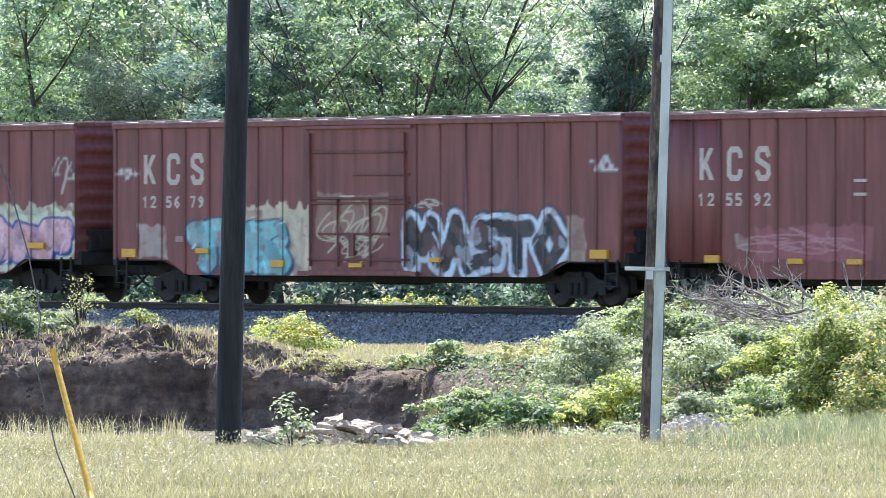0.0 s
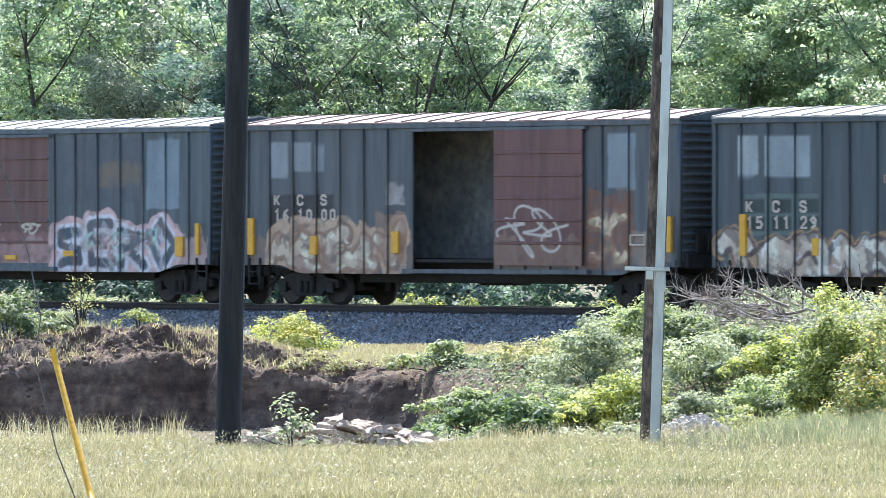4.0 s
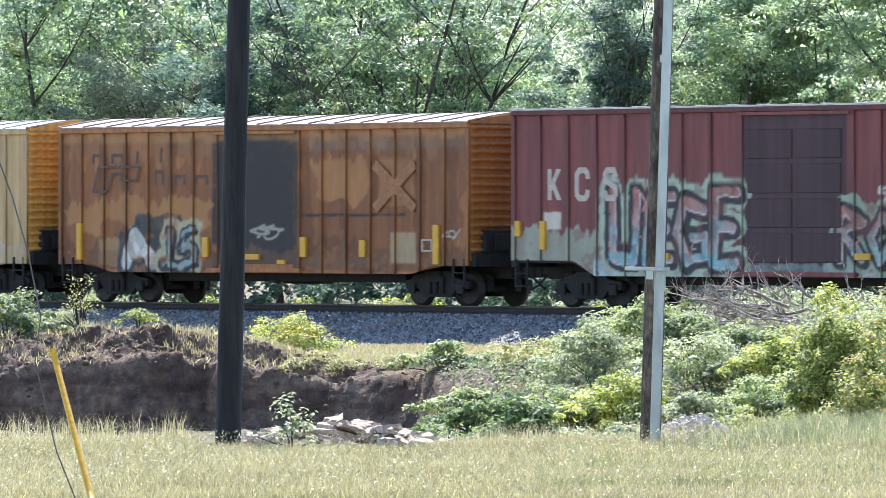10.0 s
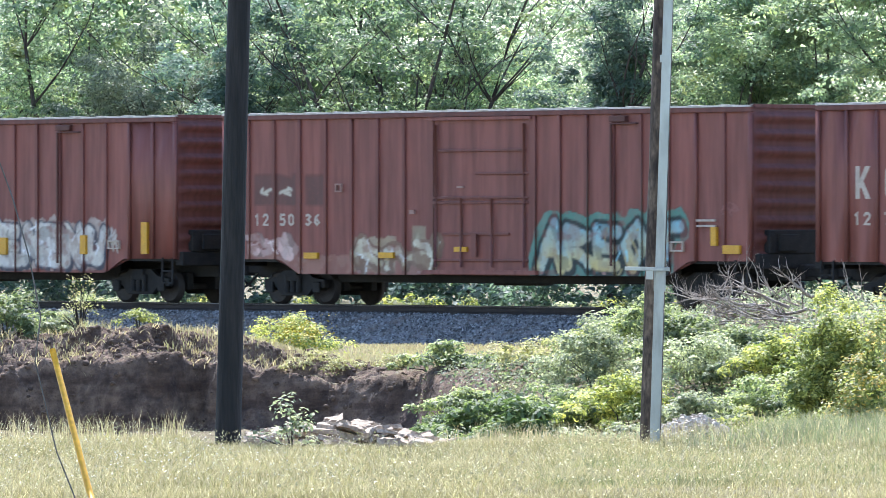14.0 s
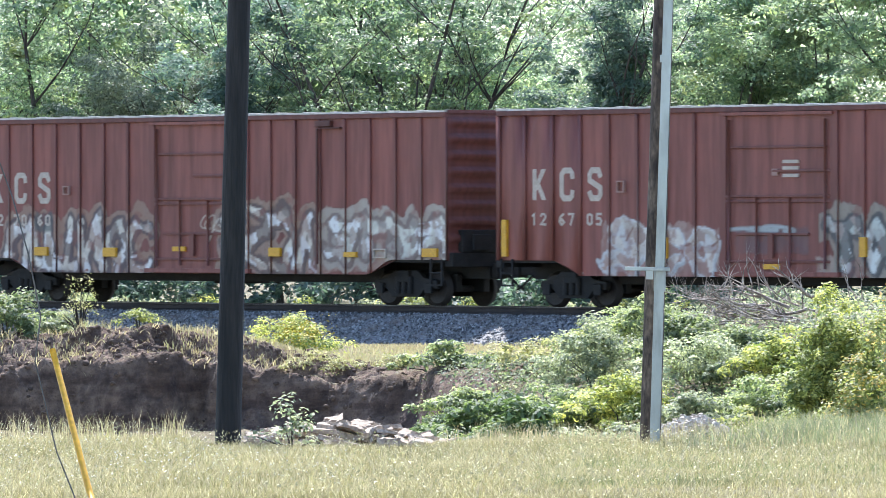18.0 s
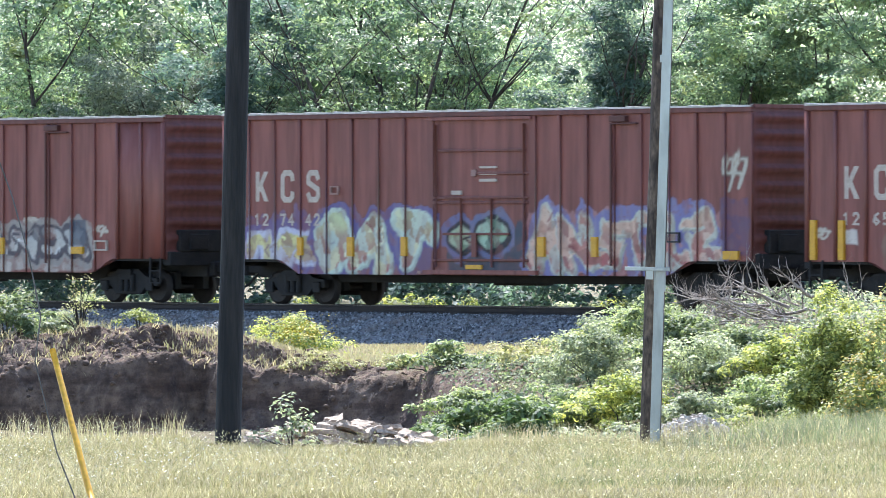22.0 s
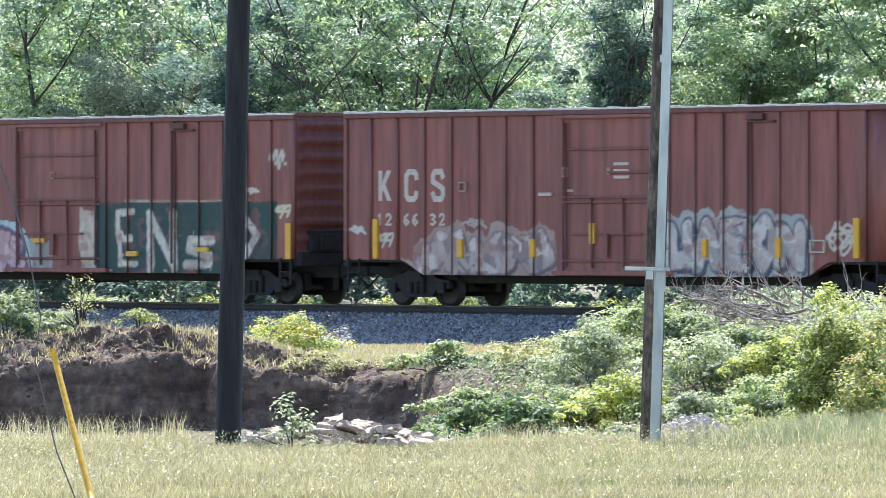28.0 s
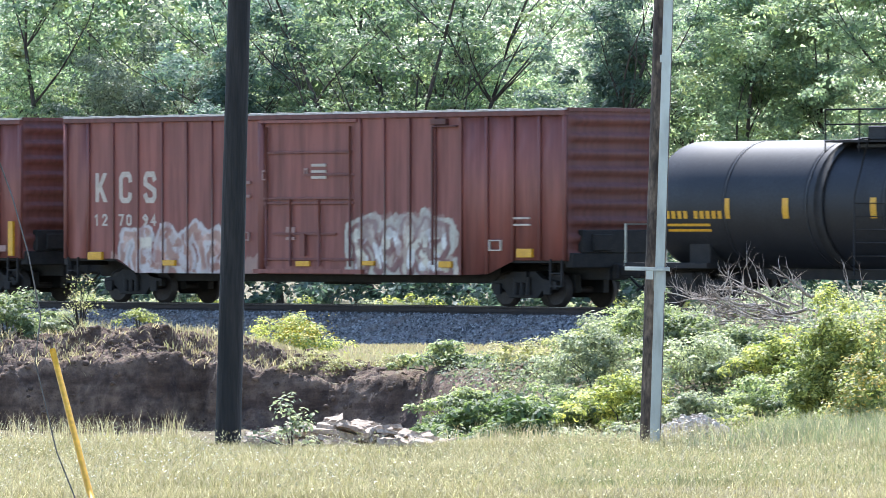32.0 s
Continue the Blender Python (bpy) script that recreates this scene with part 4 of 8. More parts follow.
        fa, fb = [[bm.verts.new((q, y, z)) for y, z in rim] for q in (-0.03, 0.03)]
        bm.faces.new(fa), bm.faces.new(fb[::-1])
        for k in range(5):
            bm.faces.new((fa[k], fb[k], fb[(k + 1) % 5], fa[(k + 1) % 5]))
        bmesh.ops.recalc_face_normals(bm, faces=bm.faces)
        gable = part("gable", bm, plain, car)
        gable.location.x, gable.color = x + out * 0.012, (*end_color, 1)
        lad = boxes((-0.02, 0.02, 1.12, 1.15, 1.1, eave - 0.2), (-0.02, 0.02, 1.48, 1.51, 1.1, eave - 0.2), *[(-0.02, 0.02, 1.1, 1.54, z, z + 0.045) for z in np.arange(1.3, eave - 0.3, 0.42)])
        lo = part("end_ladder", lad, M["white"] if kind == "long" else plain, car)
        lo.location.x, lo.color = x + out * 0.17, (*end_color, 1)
        # the upper black boxes are added to darken the shadowy lower end
        part("end_sill", boxes((-0.14, 0.14, -SIDE + 0.06, SIDE - 0.06, 0.95, 1.3), (-0.16, 0.16, -1.2, 1.05, 1.3, 1.85), (-0.22, 0.22, -0.9, -0.3, 1.35, 1.75), bevel=0.02), M["black"], car, "black end sill with brake gear, boxed out for the shadowy lower end").location.x = x
        cp = link("coupler", COUPLER, M["black"], car)
        cp.matrix_basis = Matrix.Translation((x, 0, 0)) @ (Matrix.Identity(4) if out < 0 else Matrix.Rotation(math.pi, 4, "Z"))
        steps = boxes((-0.22, -0.18, -SIDE - 0.05, -SIDE, 0.5, 1.15), (0.18, 0.22, -SIDE - 0.05, -SIDE, 0.5, 1.15), (-0.2, 0.2, -SIDE - 0.05, -SIDE, 0.5, 0.53), (-0.2, 0.2, -SIDE - 0.05, -SIDE, 0.8, 0.83))
        part("stirrup_step", steps, M["black"], car).location.x = x - out * 0.35
        if out < 0:
            part("brake_wheel", tube(bmesh.new(), [(-0.2, 0.5, 2.6), (-0.24, 0.5, 2.6)], [0.28, 0.28], 16), M["black"], car)
    # door
    if door == "open":
        a, b = d1 - 0.05, d1 + (d1 - d0) - 0.1
        leaf_y = -SIDE - 0.11
    else:
        a, b, leaf_y = d0 + 0.12, d1 - 0.12, -SIDE - 0.02
    leaf_low = lambda x: np.full(np.shape(x), 1.0 if kind == "short" else 0.86)
    leaf = grid_part("door", a, b, leaf_y, leaf_low, eave - 0.2, art, paint, car, door_color, 0.05)
    part("door_header", boxes((d0, b + 0.1 if slid else d1, -SIDE - 0.12, -SIDE + 0.03, eave - 0.2, eave - 0.125)), plain, car).color = (*color, 1)
    part("door_track", boxes((d0 - 0.2, (b if slid else d1) + 0.2, -SIDE - 0.13, -SIDE + 0.04, sill + 0.02, sill + 0.12)), plain, car).color = (*color, 1)
    if door != "open":
        part("door_sill", boxes((d0, d1, -SIDE - 0.01, -SIDE + 0.03, sill, 1.0)), plain, car).color = (*color, 1)
    if door in ("slide", "open", "flat"):
        for k in range(1, 6) if door != "flat" else ():
            z = 1.0 + (eave - 1.2) * k / 6
            part("door_rib", boxes((a + 0.03, b - 0.03, leaf_y - 0.03, leaf_y - 0.001, z - 0.035, z + 0.035), bevel=0.01), plain, leaf).color = (*door_color, 1)
    elif door == "panel":
        for k in range(4):
            for j in range(2):
                z, x = 1.1 + (eave - 1.5) * k / 4, a + 0.15 + (b - a - 0.2) * j / 2
                part("door_panel", boxes((x, x + (b - a) / 2 - 0.25, leaf_y - 0.025, leaf_y - 0.001, z, z + (eave - 1.6) / 4 - 0.1), bevel=0.01), plain, leaf).color = tuple(0.8 * v for v in door_color) + (1,)
    else:
        w = b - a
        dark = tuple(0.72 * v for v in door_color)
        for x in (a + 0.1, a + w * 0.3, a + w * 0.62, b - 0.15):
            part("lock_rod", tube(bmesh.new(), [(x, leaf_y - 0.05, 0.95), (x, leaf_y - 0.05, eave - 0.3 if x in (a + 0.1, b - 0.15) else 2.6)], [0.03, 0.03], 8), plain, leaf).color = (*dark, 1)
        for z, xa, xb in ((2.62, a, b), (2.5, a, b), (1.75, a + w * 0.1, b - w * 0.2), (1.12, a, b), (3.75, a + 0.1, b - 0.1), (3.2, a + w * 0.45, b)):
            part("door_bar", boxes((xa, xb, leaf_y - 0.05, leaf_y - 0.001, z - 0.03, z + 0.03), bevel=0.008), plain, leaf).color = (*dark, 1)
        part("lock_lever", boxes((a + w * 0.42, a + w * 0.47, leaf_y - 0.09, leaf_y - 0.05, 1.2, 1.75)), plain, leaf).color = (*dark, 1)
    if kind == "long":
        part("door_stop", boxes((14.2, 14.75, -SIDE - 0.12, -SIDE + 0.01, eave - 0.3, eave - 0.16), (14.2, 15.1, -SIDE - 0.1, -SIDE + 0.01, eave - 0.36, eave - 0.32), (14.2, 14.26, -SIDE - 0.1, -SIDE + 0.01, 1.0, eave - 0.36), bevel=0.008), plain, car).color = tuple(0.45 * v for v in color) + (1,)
        for k in range(7):
            x = 2.9 + (L - 5.8) * k / 6
            part("jacking_pad", boxes((x, x + 0.12, -SIDE - 0.012, -SIDE + 0.01, sill + 0.03, sill + 0.1)), M["dim"], car)
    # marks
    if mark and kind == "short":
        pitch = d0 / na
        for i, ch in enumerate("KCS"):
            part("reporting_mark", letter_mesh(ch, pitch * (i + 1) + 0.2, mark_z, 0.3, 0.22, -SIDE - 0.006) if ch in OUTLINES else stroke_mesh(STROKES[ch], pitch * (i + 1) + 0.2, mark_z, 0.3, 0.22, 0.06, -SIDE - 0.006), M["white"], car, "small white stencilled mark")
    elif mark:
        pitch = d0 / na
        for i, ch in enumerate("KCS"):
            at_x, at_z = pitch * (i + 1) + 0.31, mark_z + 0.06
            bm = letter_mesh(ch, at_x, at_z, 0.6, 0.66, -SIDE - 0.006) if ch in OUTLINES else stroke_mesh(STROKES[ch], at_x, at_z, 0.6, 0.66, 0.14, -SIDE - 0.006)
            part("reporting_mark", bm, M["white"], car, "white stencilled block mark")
    if number:
        pitch = d0 / na
        zm = mark_z - (0.56 if kind != "short" else 0.38)
        if number_back:
            part("number_patch", boxes((pitch + 0.1, pitch * 3 + 0.85, -SIDE - 0.004, -SIDE + 0.01, zm - 0.1, zm + 0.38)), M["ink"], car, "black painted-out block")
        for i, ch in enumerate(number):
            x = pitch * (1 + i // 2) + 0.22 + 0.32 * (i % 2)
            part("car_number", stroke_mesh(STROKES[ch], x, zm, 0.3, 0.25, 0.06, -SIDE - 0.006), M["white"], car, "white stencilled number")
    if emblem:
        frame_line = [[(0.0, 0.0), (0.12, 1.0), (1.0, 1.0), (0.95, 0.45), (0.6, 0.45), (0.66, 0.75), (0.42, 0.72), (0.3, 0.0), (0.0, 0.0)]]
        part("emblem", stroke_mesh(frame_line, 1.4, 2.82, 1.85, 0.62, 0.06, -SIDE - 0.06), M[emblem], car, "angular track-shaped emblem")
        for x, z, w, h in ((1.36, 3.55, 0.36, 0.2), (2.12, 3.55, 0.42, 0.2), (3.1, 3.55, 0.08, 0.26), (4.05, 3.55, 0.08, 0.34), (3.85, 3.0, 0.28, 0.34), (4.65, 3.0, 0.34, 0.2), (5.45, 3.0, 0.42, 0.2)):
            bm = stroke_mesh([[(0, 0), (0, 0.9), (1, 0.9), (1, 0)]] if w > 0.2 else [[(0, 0), (0.4, 1)]], x, z, w, h, 0.085, -SIDE - 0.006)
            part("lettering_block", bm, M[emblem], car, "dark block of lettering")
        cross = (12.42, 3.08, 0.5, 0.36, 0.1, "white") if emblem == "ink" else (12.35, 2.4, 1.35, 1.0, 0.26, "rust_pale")
        for k, arm in enumerate(([(0, 0), (1, 1)], [(0, 1), (1, 0)])):
            part("cross_arm", stroke_mesh([arm], *cross[:5], -SIDE - 0.058 - 0.004 * k), M[cross[5]], car, "painted cross")
        for x in (11.62, 13.42) if emblem == "ink" else ():
            part("lettering_block", boxes((x, x + 0.42, -SIDE - 0.062, -SIDE + 0.01, 3.16, 3.32)), M["faded"], car)
        for x, w in ((2.0, 0.4), (2.65, 0.42)) if emblem == "ink" else ():
            part("lettering_block", boxes((x, x + w, -SIDE - 0.062, -SIDE + 0.01, 2.22, 2.36)), M["faded"], car)
    for x, z, w, h in yellow:
        part("reflector", boxes((x, x + w, -SIDE - 0.078, -SIDE + 0.01, z, z + h), bevel=0.004), M["yellow"], car, "yellow reflective marker")
    for x, z, w, h, m in plates:
        rows = [(x, x + w, -SIDE - 0.066, -SIDE + 0.01, z, z + h)]
        if h > 0.17 and w < 0.7:
            e = 0.035
            rows = [(x, x + w, -SIDE - 0.066, -SIDE + 0.01, q, q + e) for q in (z, z + h - e)] + [(q, q + e, -SIDE - 0.066, -SIDE + 0.01, z + e, z + h - e) for q in (x, x + w - e)]
        part("data_panel", boxes(*rows), M["dim"] if w < 0.35 and m == "white" else M[m], car)
    add_trucks(car, (2.1, L - 2.1) if kind != "short" else (1.75, L - 1.75))
    return car



def tank_car(at):
    """A black tank car: at is the place of its leading head at 0 s."""
    car = empty("tank_car")
    tagged(car, "black cylindrical tank car with yellow reflective marks", "tank car", "freight cars of the train")
    TRAIN.append((car, at))
    L, R, zc = 16.4, 1.5, 2.42
    xs = [0.0, 0.03, 0.1, 0.22, 0.4, 0.6, 0.75]
    rr = [0.05, 0.45, 0.8, 1.08, 1.33, 1.46, 1.5]
    pts = [(x, 0, zc) for x in xs] + [(k, 0, zc) for k in np.linspace(2, L - 2, 12)] + [(L - x, 0, zc) for x in xs[::-1]]
    bm = bmesh.new()
    tube(bm, pts, rr + [R] * 12 + rr[::-1], 48)
    part("tank", bm, M["tank"], car)
    for x in (3.0, 5.7, 8.2, 10.7, 13.4):
        bm = bmesh.new()
        tube(bm, [(x - 0.05, 0, zc), (x + 0.05, 0, zc)], [R + 0.012, R + 0.012], 48)
        part("weld_band", bm, M["tank"], car)
    part("underframe", boxes((-0.5, L + 0.5, -0.3, 0.3, 0.7, 1.0), (-0.4, 2.4, -1.45, 1.45, 0.95, 1.08), (L - 2.4, L + 0.4, -1.45, 1.45, 0.95, 1.08), bevel=0.01), M["black"], car)
    for x in (1.9, L - 1.9):
        part("saddle", boxes((x - 0.35, x + 0.35, -1.2, 1.2, 1.0, 1.75), bevel=0.02), M["black"], car)
    # dome, platform and rails
    part("manway", tube(bmesh.new(), [(8.2, 0, zc + 1.35), (8.2, 0, zc + 1.85), (8.2, 0, zc + 1.95)], [0.5, 0.5, 0.38], 20), M["tank"], car)
    part("fitting_guard", boxes((6.7, 9.7, -0.85, 0.85, zc + 1.28, zc + 1.4), (6.9, 7.5, -0.7, -0.1, zc + 1.47, zc + 1.8), (8.9, 9.5, -0.7, -0.1, zc + 1.47, zc + 1.75), bevel=0.03), M["tank"], car)
    for x in (6.15, 10.0):
        bm = bmesh.new()
        tube(bm, [(x - 0.14, 0, zc), (x + 0.14, 0, zc)], [R + 0.045, R + 0.045], 48)
        part("platform_strap", bm, M["black"], car)
    part("platform", boxes((6.0, 10.4, -1.15, 1.15, zc + 1.42, zc + 1.47)), M["black"], car)
    for y in (-1.15, 1.15):
        for z in (0.72, 0.38):
            part("hand_rail", tube(bmesh.new(), [(6.0, y, zc + 1.45 + z), (10.4, y, zc + 1.45 + z)], [0.022, 0.022], 6), M["black"], car)
        for x in (6.0, 7.1, 8.2, 9.3, 10.4):
            part("rail_post", tube(bmesh.new(), [(x, y, zc + 1.2), (x, y, zc + 2.17)], [0.022, 0.022], 6), M["black"], car)
        for x in (7.4, 9.0):
            part("ladder_rail", tube(bmesh.new(), [(x, y * 1.4, 0.8), (x, y * 1.4, 2.6), (x, y, zc + 1.5)], [0.02] * 3, 6), M["black"], car)
        for k in range(6):
            part("ladder_rung", tube(bmesh.new(), [(7.4, y * 1.4, 0.95 + 0.3 * k), (9.0, y * 1.4, 0.95 + 0.3 * k)], [0.015] * 2, 6), M["black"], car)

    def mark(name, x0, x1, a0, a1, mat):
        """A thin sheet on the tank between two angles below the level of its middle."""
        bm = bmesh.new()
        k = 8
        ring = [[bm.verts.new((x, -math.cos(radians(a)) * (R + 0.008), zc + math.sin(radians(a)) * (R + 0.008))) for a in np.linspace(a0, a1, k)] for x in (x0, x1)]
        for i in range(k - 1):
            bm.faces.new((ring[0][i], ring[1][i], ring[1][i + 1], ring[0][i + 1]))
        part(name, bm, M[mat], car)

    for x in (3.0, 4.95, 7.8, 10.4, 13.0):
        mark("reflector", x, x + 0.2, -12, 6, "yellow")
    bm = bmesh.new()
    arc = [(0.3 + 0.05 * k, -1.24 - 0.03 * k, zc + 0.1 - 0.25 * k) for k in range(5)]
    tube(bm, arc, [0.07] * 5, 8)
    part("reflector", bm, M["yellow"], car)
    for i, x in enumerate((1.05, 1.25, 1.45, 1.65, 2.0, 2.2, 2.4, 2.6, 2.8)):
        mark("lettering_block", x, x + 0.13, -12, -5, "yellow")
    for a in (-19, -24):
        mark("lettering_block", 1.05, 2.5, a, a + 2.5, "yellow")
    for x, turn in ((-0.5, 0), (L + 0.5, math.pi)):
        cp = link("coupler", COUPLER, M["black"], car)
        cp.matrix_basis = Matrix.Translation((x, 0, 0)) @ Matrix.Rotation(turn, 4, "Z")
    part("end_rail", boxes((-0.45, -0.41, -1.4, -1.36, 1.0, 2.0), (-0.45, -0.41, 1.36, 1.4, 1.0, 2.0), (-0.45, -0.41, -1.4, 1.4, 1.96, 2.0)), M["galv"], car)
    add_trucks(car, (1.4, L - 1.4))
# ---- the train ----

boxcar("old", -33, (0.195, 0.066, 0.058), "faded red boxcar with pink and blue graffiti",
       art=[
           patch(15.76, 18.91, 0.94, 2.5, (0.55, 0.6, 0.45), 0.9, 3, top_rag=0.25),
           piece(12.9, 18.75, 0.93, 2.2, 5, (0.62, 0.32, 0.42), (0.72, 0.4, 0.5), (0.03, 0.06, 0.24), (0.58, 0.64, 0.52), 5, fat=0.62, edge=0.07, picks=[9, 5, 13, 0, 10]),
           tag(17.94, 18.95, 2.74, 3.86, (0.5, 0.45, 0.42), 4, wide=0.05),
       ], number='', mark=False, roof='roof_red',
       yellow=[(16.98, 1.37, 0.7, 0.15)])

boxcar("old", -12.54, (0.195, 0.066, 0.058), "faded red boxcar with black, white and turquoise graffiti",
       art=[
           patch(0.95, 2.12, 1.12, 2.02, (0.5, 0.5, 0.5), 0.6, 2),
           patch(5.1, 7.69, 0.69, 2.53, (0.62, 0.58, 0.44), 0.8, 8, top_rag=0.3),
           piece(3.1, 6.75, 0.7, 2.15, 3, (0.14, 0.5, 0.62), (0.2, 0.56, 0.66), (0.02, 0.06, 0.12), None, 11, fat=0.74, edge=0.05, picks=[7, 8, 6]),
           patch(7.86, 10.6, 1.67, 2.75, (0.45, 0.36, 0.3), 0.35, 3),
           tag(7.86, 10.6, 0.84, 2.7, (0.62, 0.58, 0.44), 6, wide=0.035, loops=16),
           tag(8.5, 10.39, 0.98, 1.95, (0.6, 0.57, 0.52), 9, loops=12),
           piece(11.34, 16.89, 0.75, 2.29, 5, (0.02, 0.024, 0.032), (0.02, 0.024, 0.032), (0.56, 0.66, 0.74), (0.03, 0.06, 0.1), 21, fat=0.5, edge=0.13, glow=0.07, picks=[9, 3, 2, 7, 5]),
           tag(0.05, 1.07, 3.09, 3.41, (0.6, 0.6, 0.62), 4, wide=0.05),
           tag(17.77, 18.81, 3.11, 3.64, (0.6, 0.6, 0.66), 7, wide=0.06),
           tag(11.53, 12.56, 2.33, 2.63, (0.6, 0.57, 0.52), 3),
           patch(16.99, 17.62, 1.07, 2.21, (0.45, 0.42, 0.36), 0.55, 4),
       ], number='125679', roof='roof_red', mark_z=2.98,
       yellow=[(0.39, 1.16, 0.54, 0.21), (3.3, 1.26, 0.49, 0.13), (6.23, 0.93, 0.45, 0.17), (9.17, 0.93, 0.48, 0.1), (12.13, 1.07, 0.37, 0.11), (17.83, 1.17, 0.59, 0.21)],
       plates=[(2.52, 1.55, 0.29, 0.14, "white"), (8.83, 2.62, 0.51, 0.07, "white")])

boxcar("old", 7.78, (0.195, 0.066, 0.058), "faded red boxcar with black and white graffiti by its end",
       art=[
           patch(3.06, 6.91, 1.13, 1.97, (0.34, 0.1, 0.14), 0.55, 4, top_rag=0.2),
           tag(2.33, 6.87, 1.19, 1.94, (0.5, 0.25, 0.3), 3, loops=14),
           piece(13.13, 16.66, 0.74, 2.12, 6, (0.025, 0.025, 0.03), (0.05, 0.06, 0.07), (0.6, 0.62, 0.62), (0.03, 0.03, 0.035), 31, fat=0.5, edge=0.09, glow=0.05, picks=[9, 11, 2, 13, 11, 7]),
           tag(16.1, 16.66, 2, 2.2, (0.6, 0.57, 0.52), 5),
           patch(8.38, 8.81, 1.57, 1.86, (0.025, 0.025, 0.03), 0.9, 2, rag=0.02),
           patch(2.33, 2.92, 1.33, 1.74, (0.5, 0.45, 0.42), 0.4, 2),
       ], number='125592', roof='roof_red', mark_z=2.98,
       yellow=[(1.42, 1.09, 0.49, 0.17), (4.17, 1.07, 0.5, 0.12), (6.1, 1.06, 0.49, 0.12), (9.33, 1.14, 0.49, 0.12), (12.01, 1.07, 0.39, 0.12), (16.94, 1.06, 0.59, 0.19)],
       plates=[(6.32, 2.93, 0.39, 0.07, "white"), (6.32, 2.62, 0.39, 0.07, "white"), (8.52, 2.64, 0.56, 0.04, "white"), (9.17, 2.4, 0.3, 0.05, "white"), (9.96, 1.57, 0.3, 0.17, "white"), (16.94, 1.99, 0.46, 0.05, "white"), (16.94, 1.68, 0.46, 0.05, "white"), (17.87, 1.73, 0.51, 0.14, "white")])

boxcar("short", 28.01, (0.09, 0.115, 0.128), "patchy blue-grey boxcar with brown door and pink graffiti",
       art=[
           patch(1.6, 3.04, 2.58, 4.35, (0.2, 0.27, 0.38), 0.75, 4, rag=0.05),
           patch(0.49, 1.6, 1.59, 2.66, (0.1, 0.22, 0.3), 0.8, 6, rag=0.05),
           patch(1.94, 4.02, 1.67, 2.58, (0.08, 0.2, 0.25), 0.8, 6, rag=0.05),
           patch(0.94, 1.6, 3.51, 4.36, (0.18, 0.24, 0.34), 0.7, 9),
           patch(4.02, 5.75, 2.37, 4.18, (0.09, 0.11, 0.16), 0.7, 5),
           patch(4.67, 5.21, 3.06, 3.9, (0.24, 0.16, 0.07), 0.8, 9),
           patch(13.14, 14.45, 2.35, 4.2, (0.2, 0.28, 0.38), 0.75, 3, rag=0.06),
           patch(9.56, 13.04, 2.49, 4.19, (0.06, 0.075, 0.11), 0.6, 5),
           patch(11.21, 13.04, 2.89, 3.57, (0.2, 0.14, 0.08), 0.45, 7),
           patch(-0, 15.64, 0.73, 1.74, (0.5, 0.36, 0.4), 0.75, 12, top_rag=0.4),
           patch(6.18, 9.35, 0.98, 1.81, (0.25, 0.12, 0.13), 0.5, 2),
           piece(2.53, 6.29, 0.8, 1.97, 3, (0.04, 0.1, 0.13), (0.06, 0.16, 0.2), (0.6, 0.58, 0.6), (0.55, 0.4, 0.45), 41, fat=0.5, picks=[5, 6, 10]),
           piece(9.56, 14.41, 0.75, 2.16, 4, (0.05, 0.08, 0.13), (0.06, 0.1, 0.14), (0.62, 0.62, 0.66), (0.6, 0.42, 0.46), 43, fat=0.3, picks=[2, 6, 0, 5]),
           piece(10.49, 13.64, 1.13, 1.88, 3, (0.6, 0.4, 0.44), (0.25, 0.5, 0.5), None, None, 47, fat=0.2),
           tag(0.15, 0.94, 2.8, 3.54, (0.55, 0.62, 0.7), 5, wide=0.05),
           tag(6.5, 7.25, 1.81, 2.2, (0.6, 0.57, 0.52), 3),
           tag(7.99, 8.89, 1.74, 2.15, (0.6, 0.57, 0.52), 8, wide=0.04),
       ], number='151671', door='slide', door_color=(0.135, 0.068, 0.06), mark_z=2.2,
       yellow=[(0.94, 1.2, 0.4, 0.5), (0.29, 1.19, 0.16, 0.83), (5.43, 1.17, 0.54, 0.14), (7.46, 1.08, 0.46, 0.12), (14.35, 1.18, 0.3, 0.5), (15.14, 1.23, 0.14, 0.78), (9.87, 1.18, 0.41, 0.14)],
       plates=[(6.03, 2.72, 0.11, 0.15, "white")])

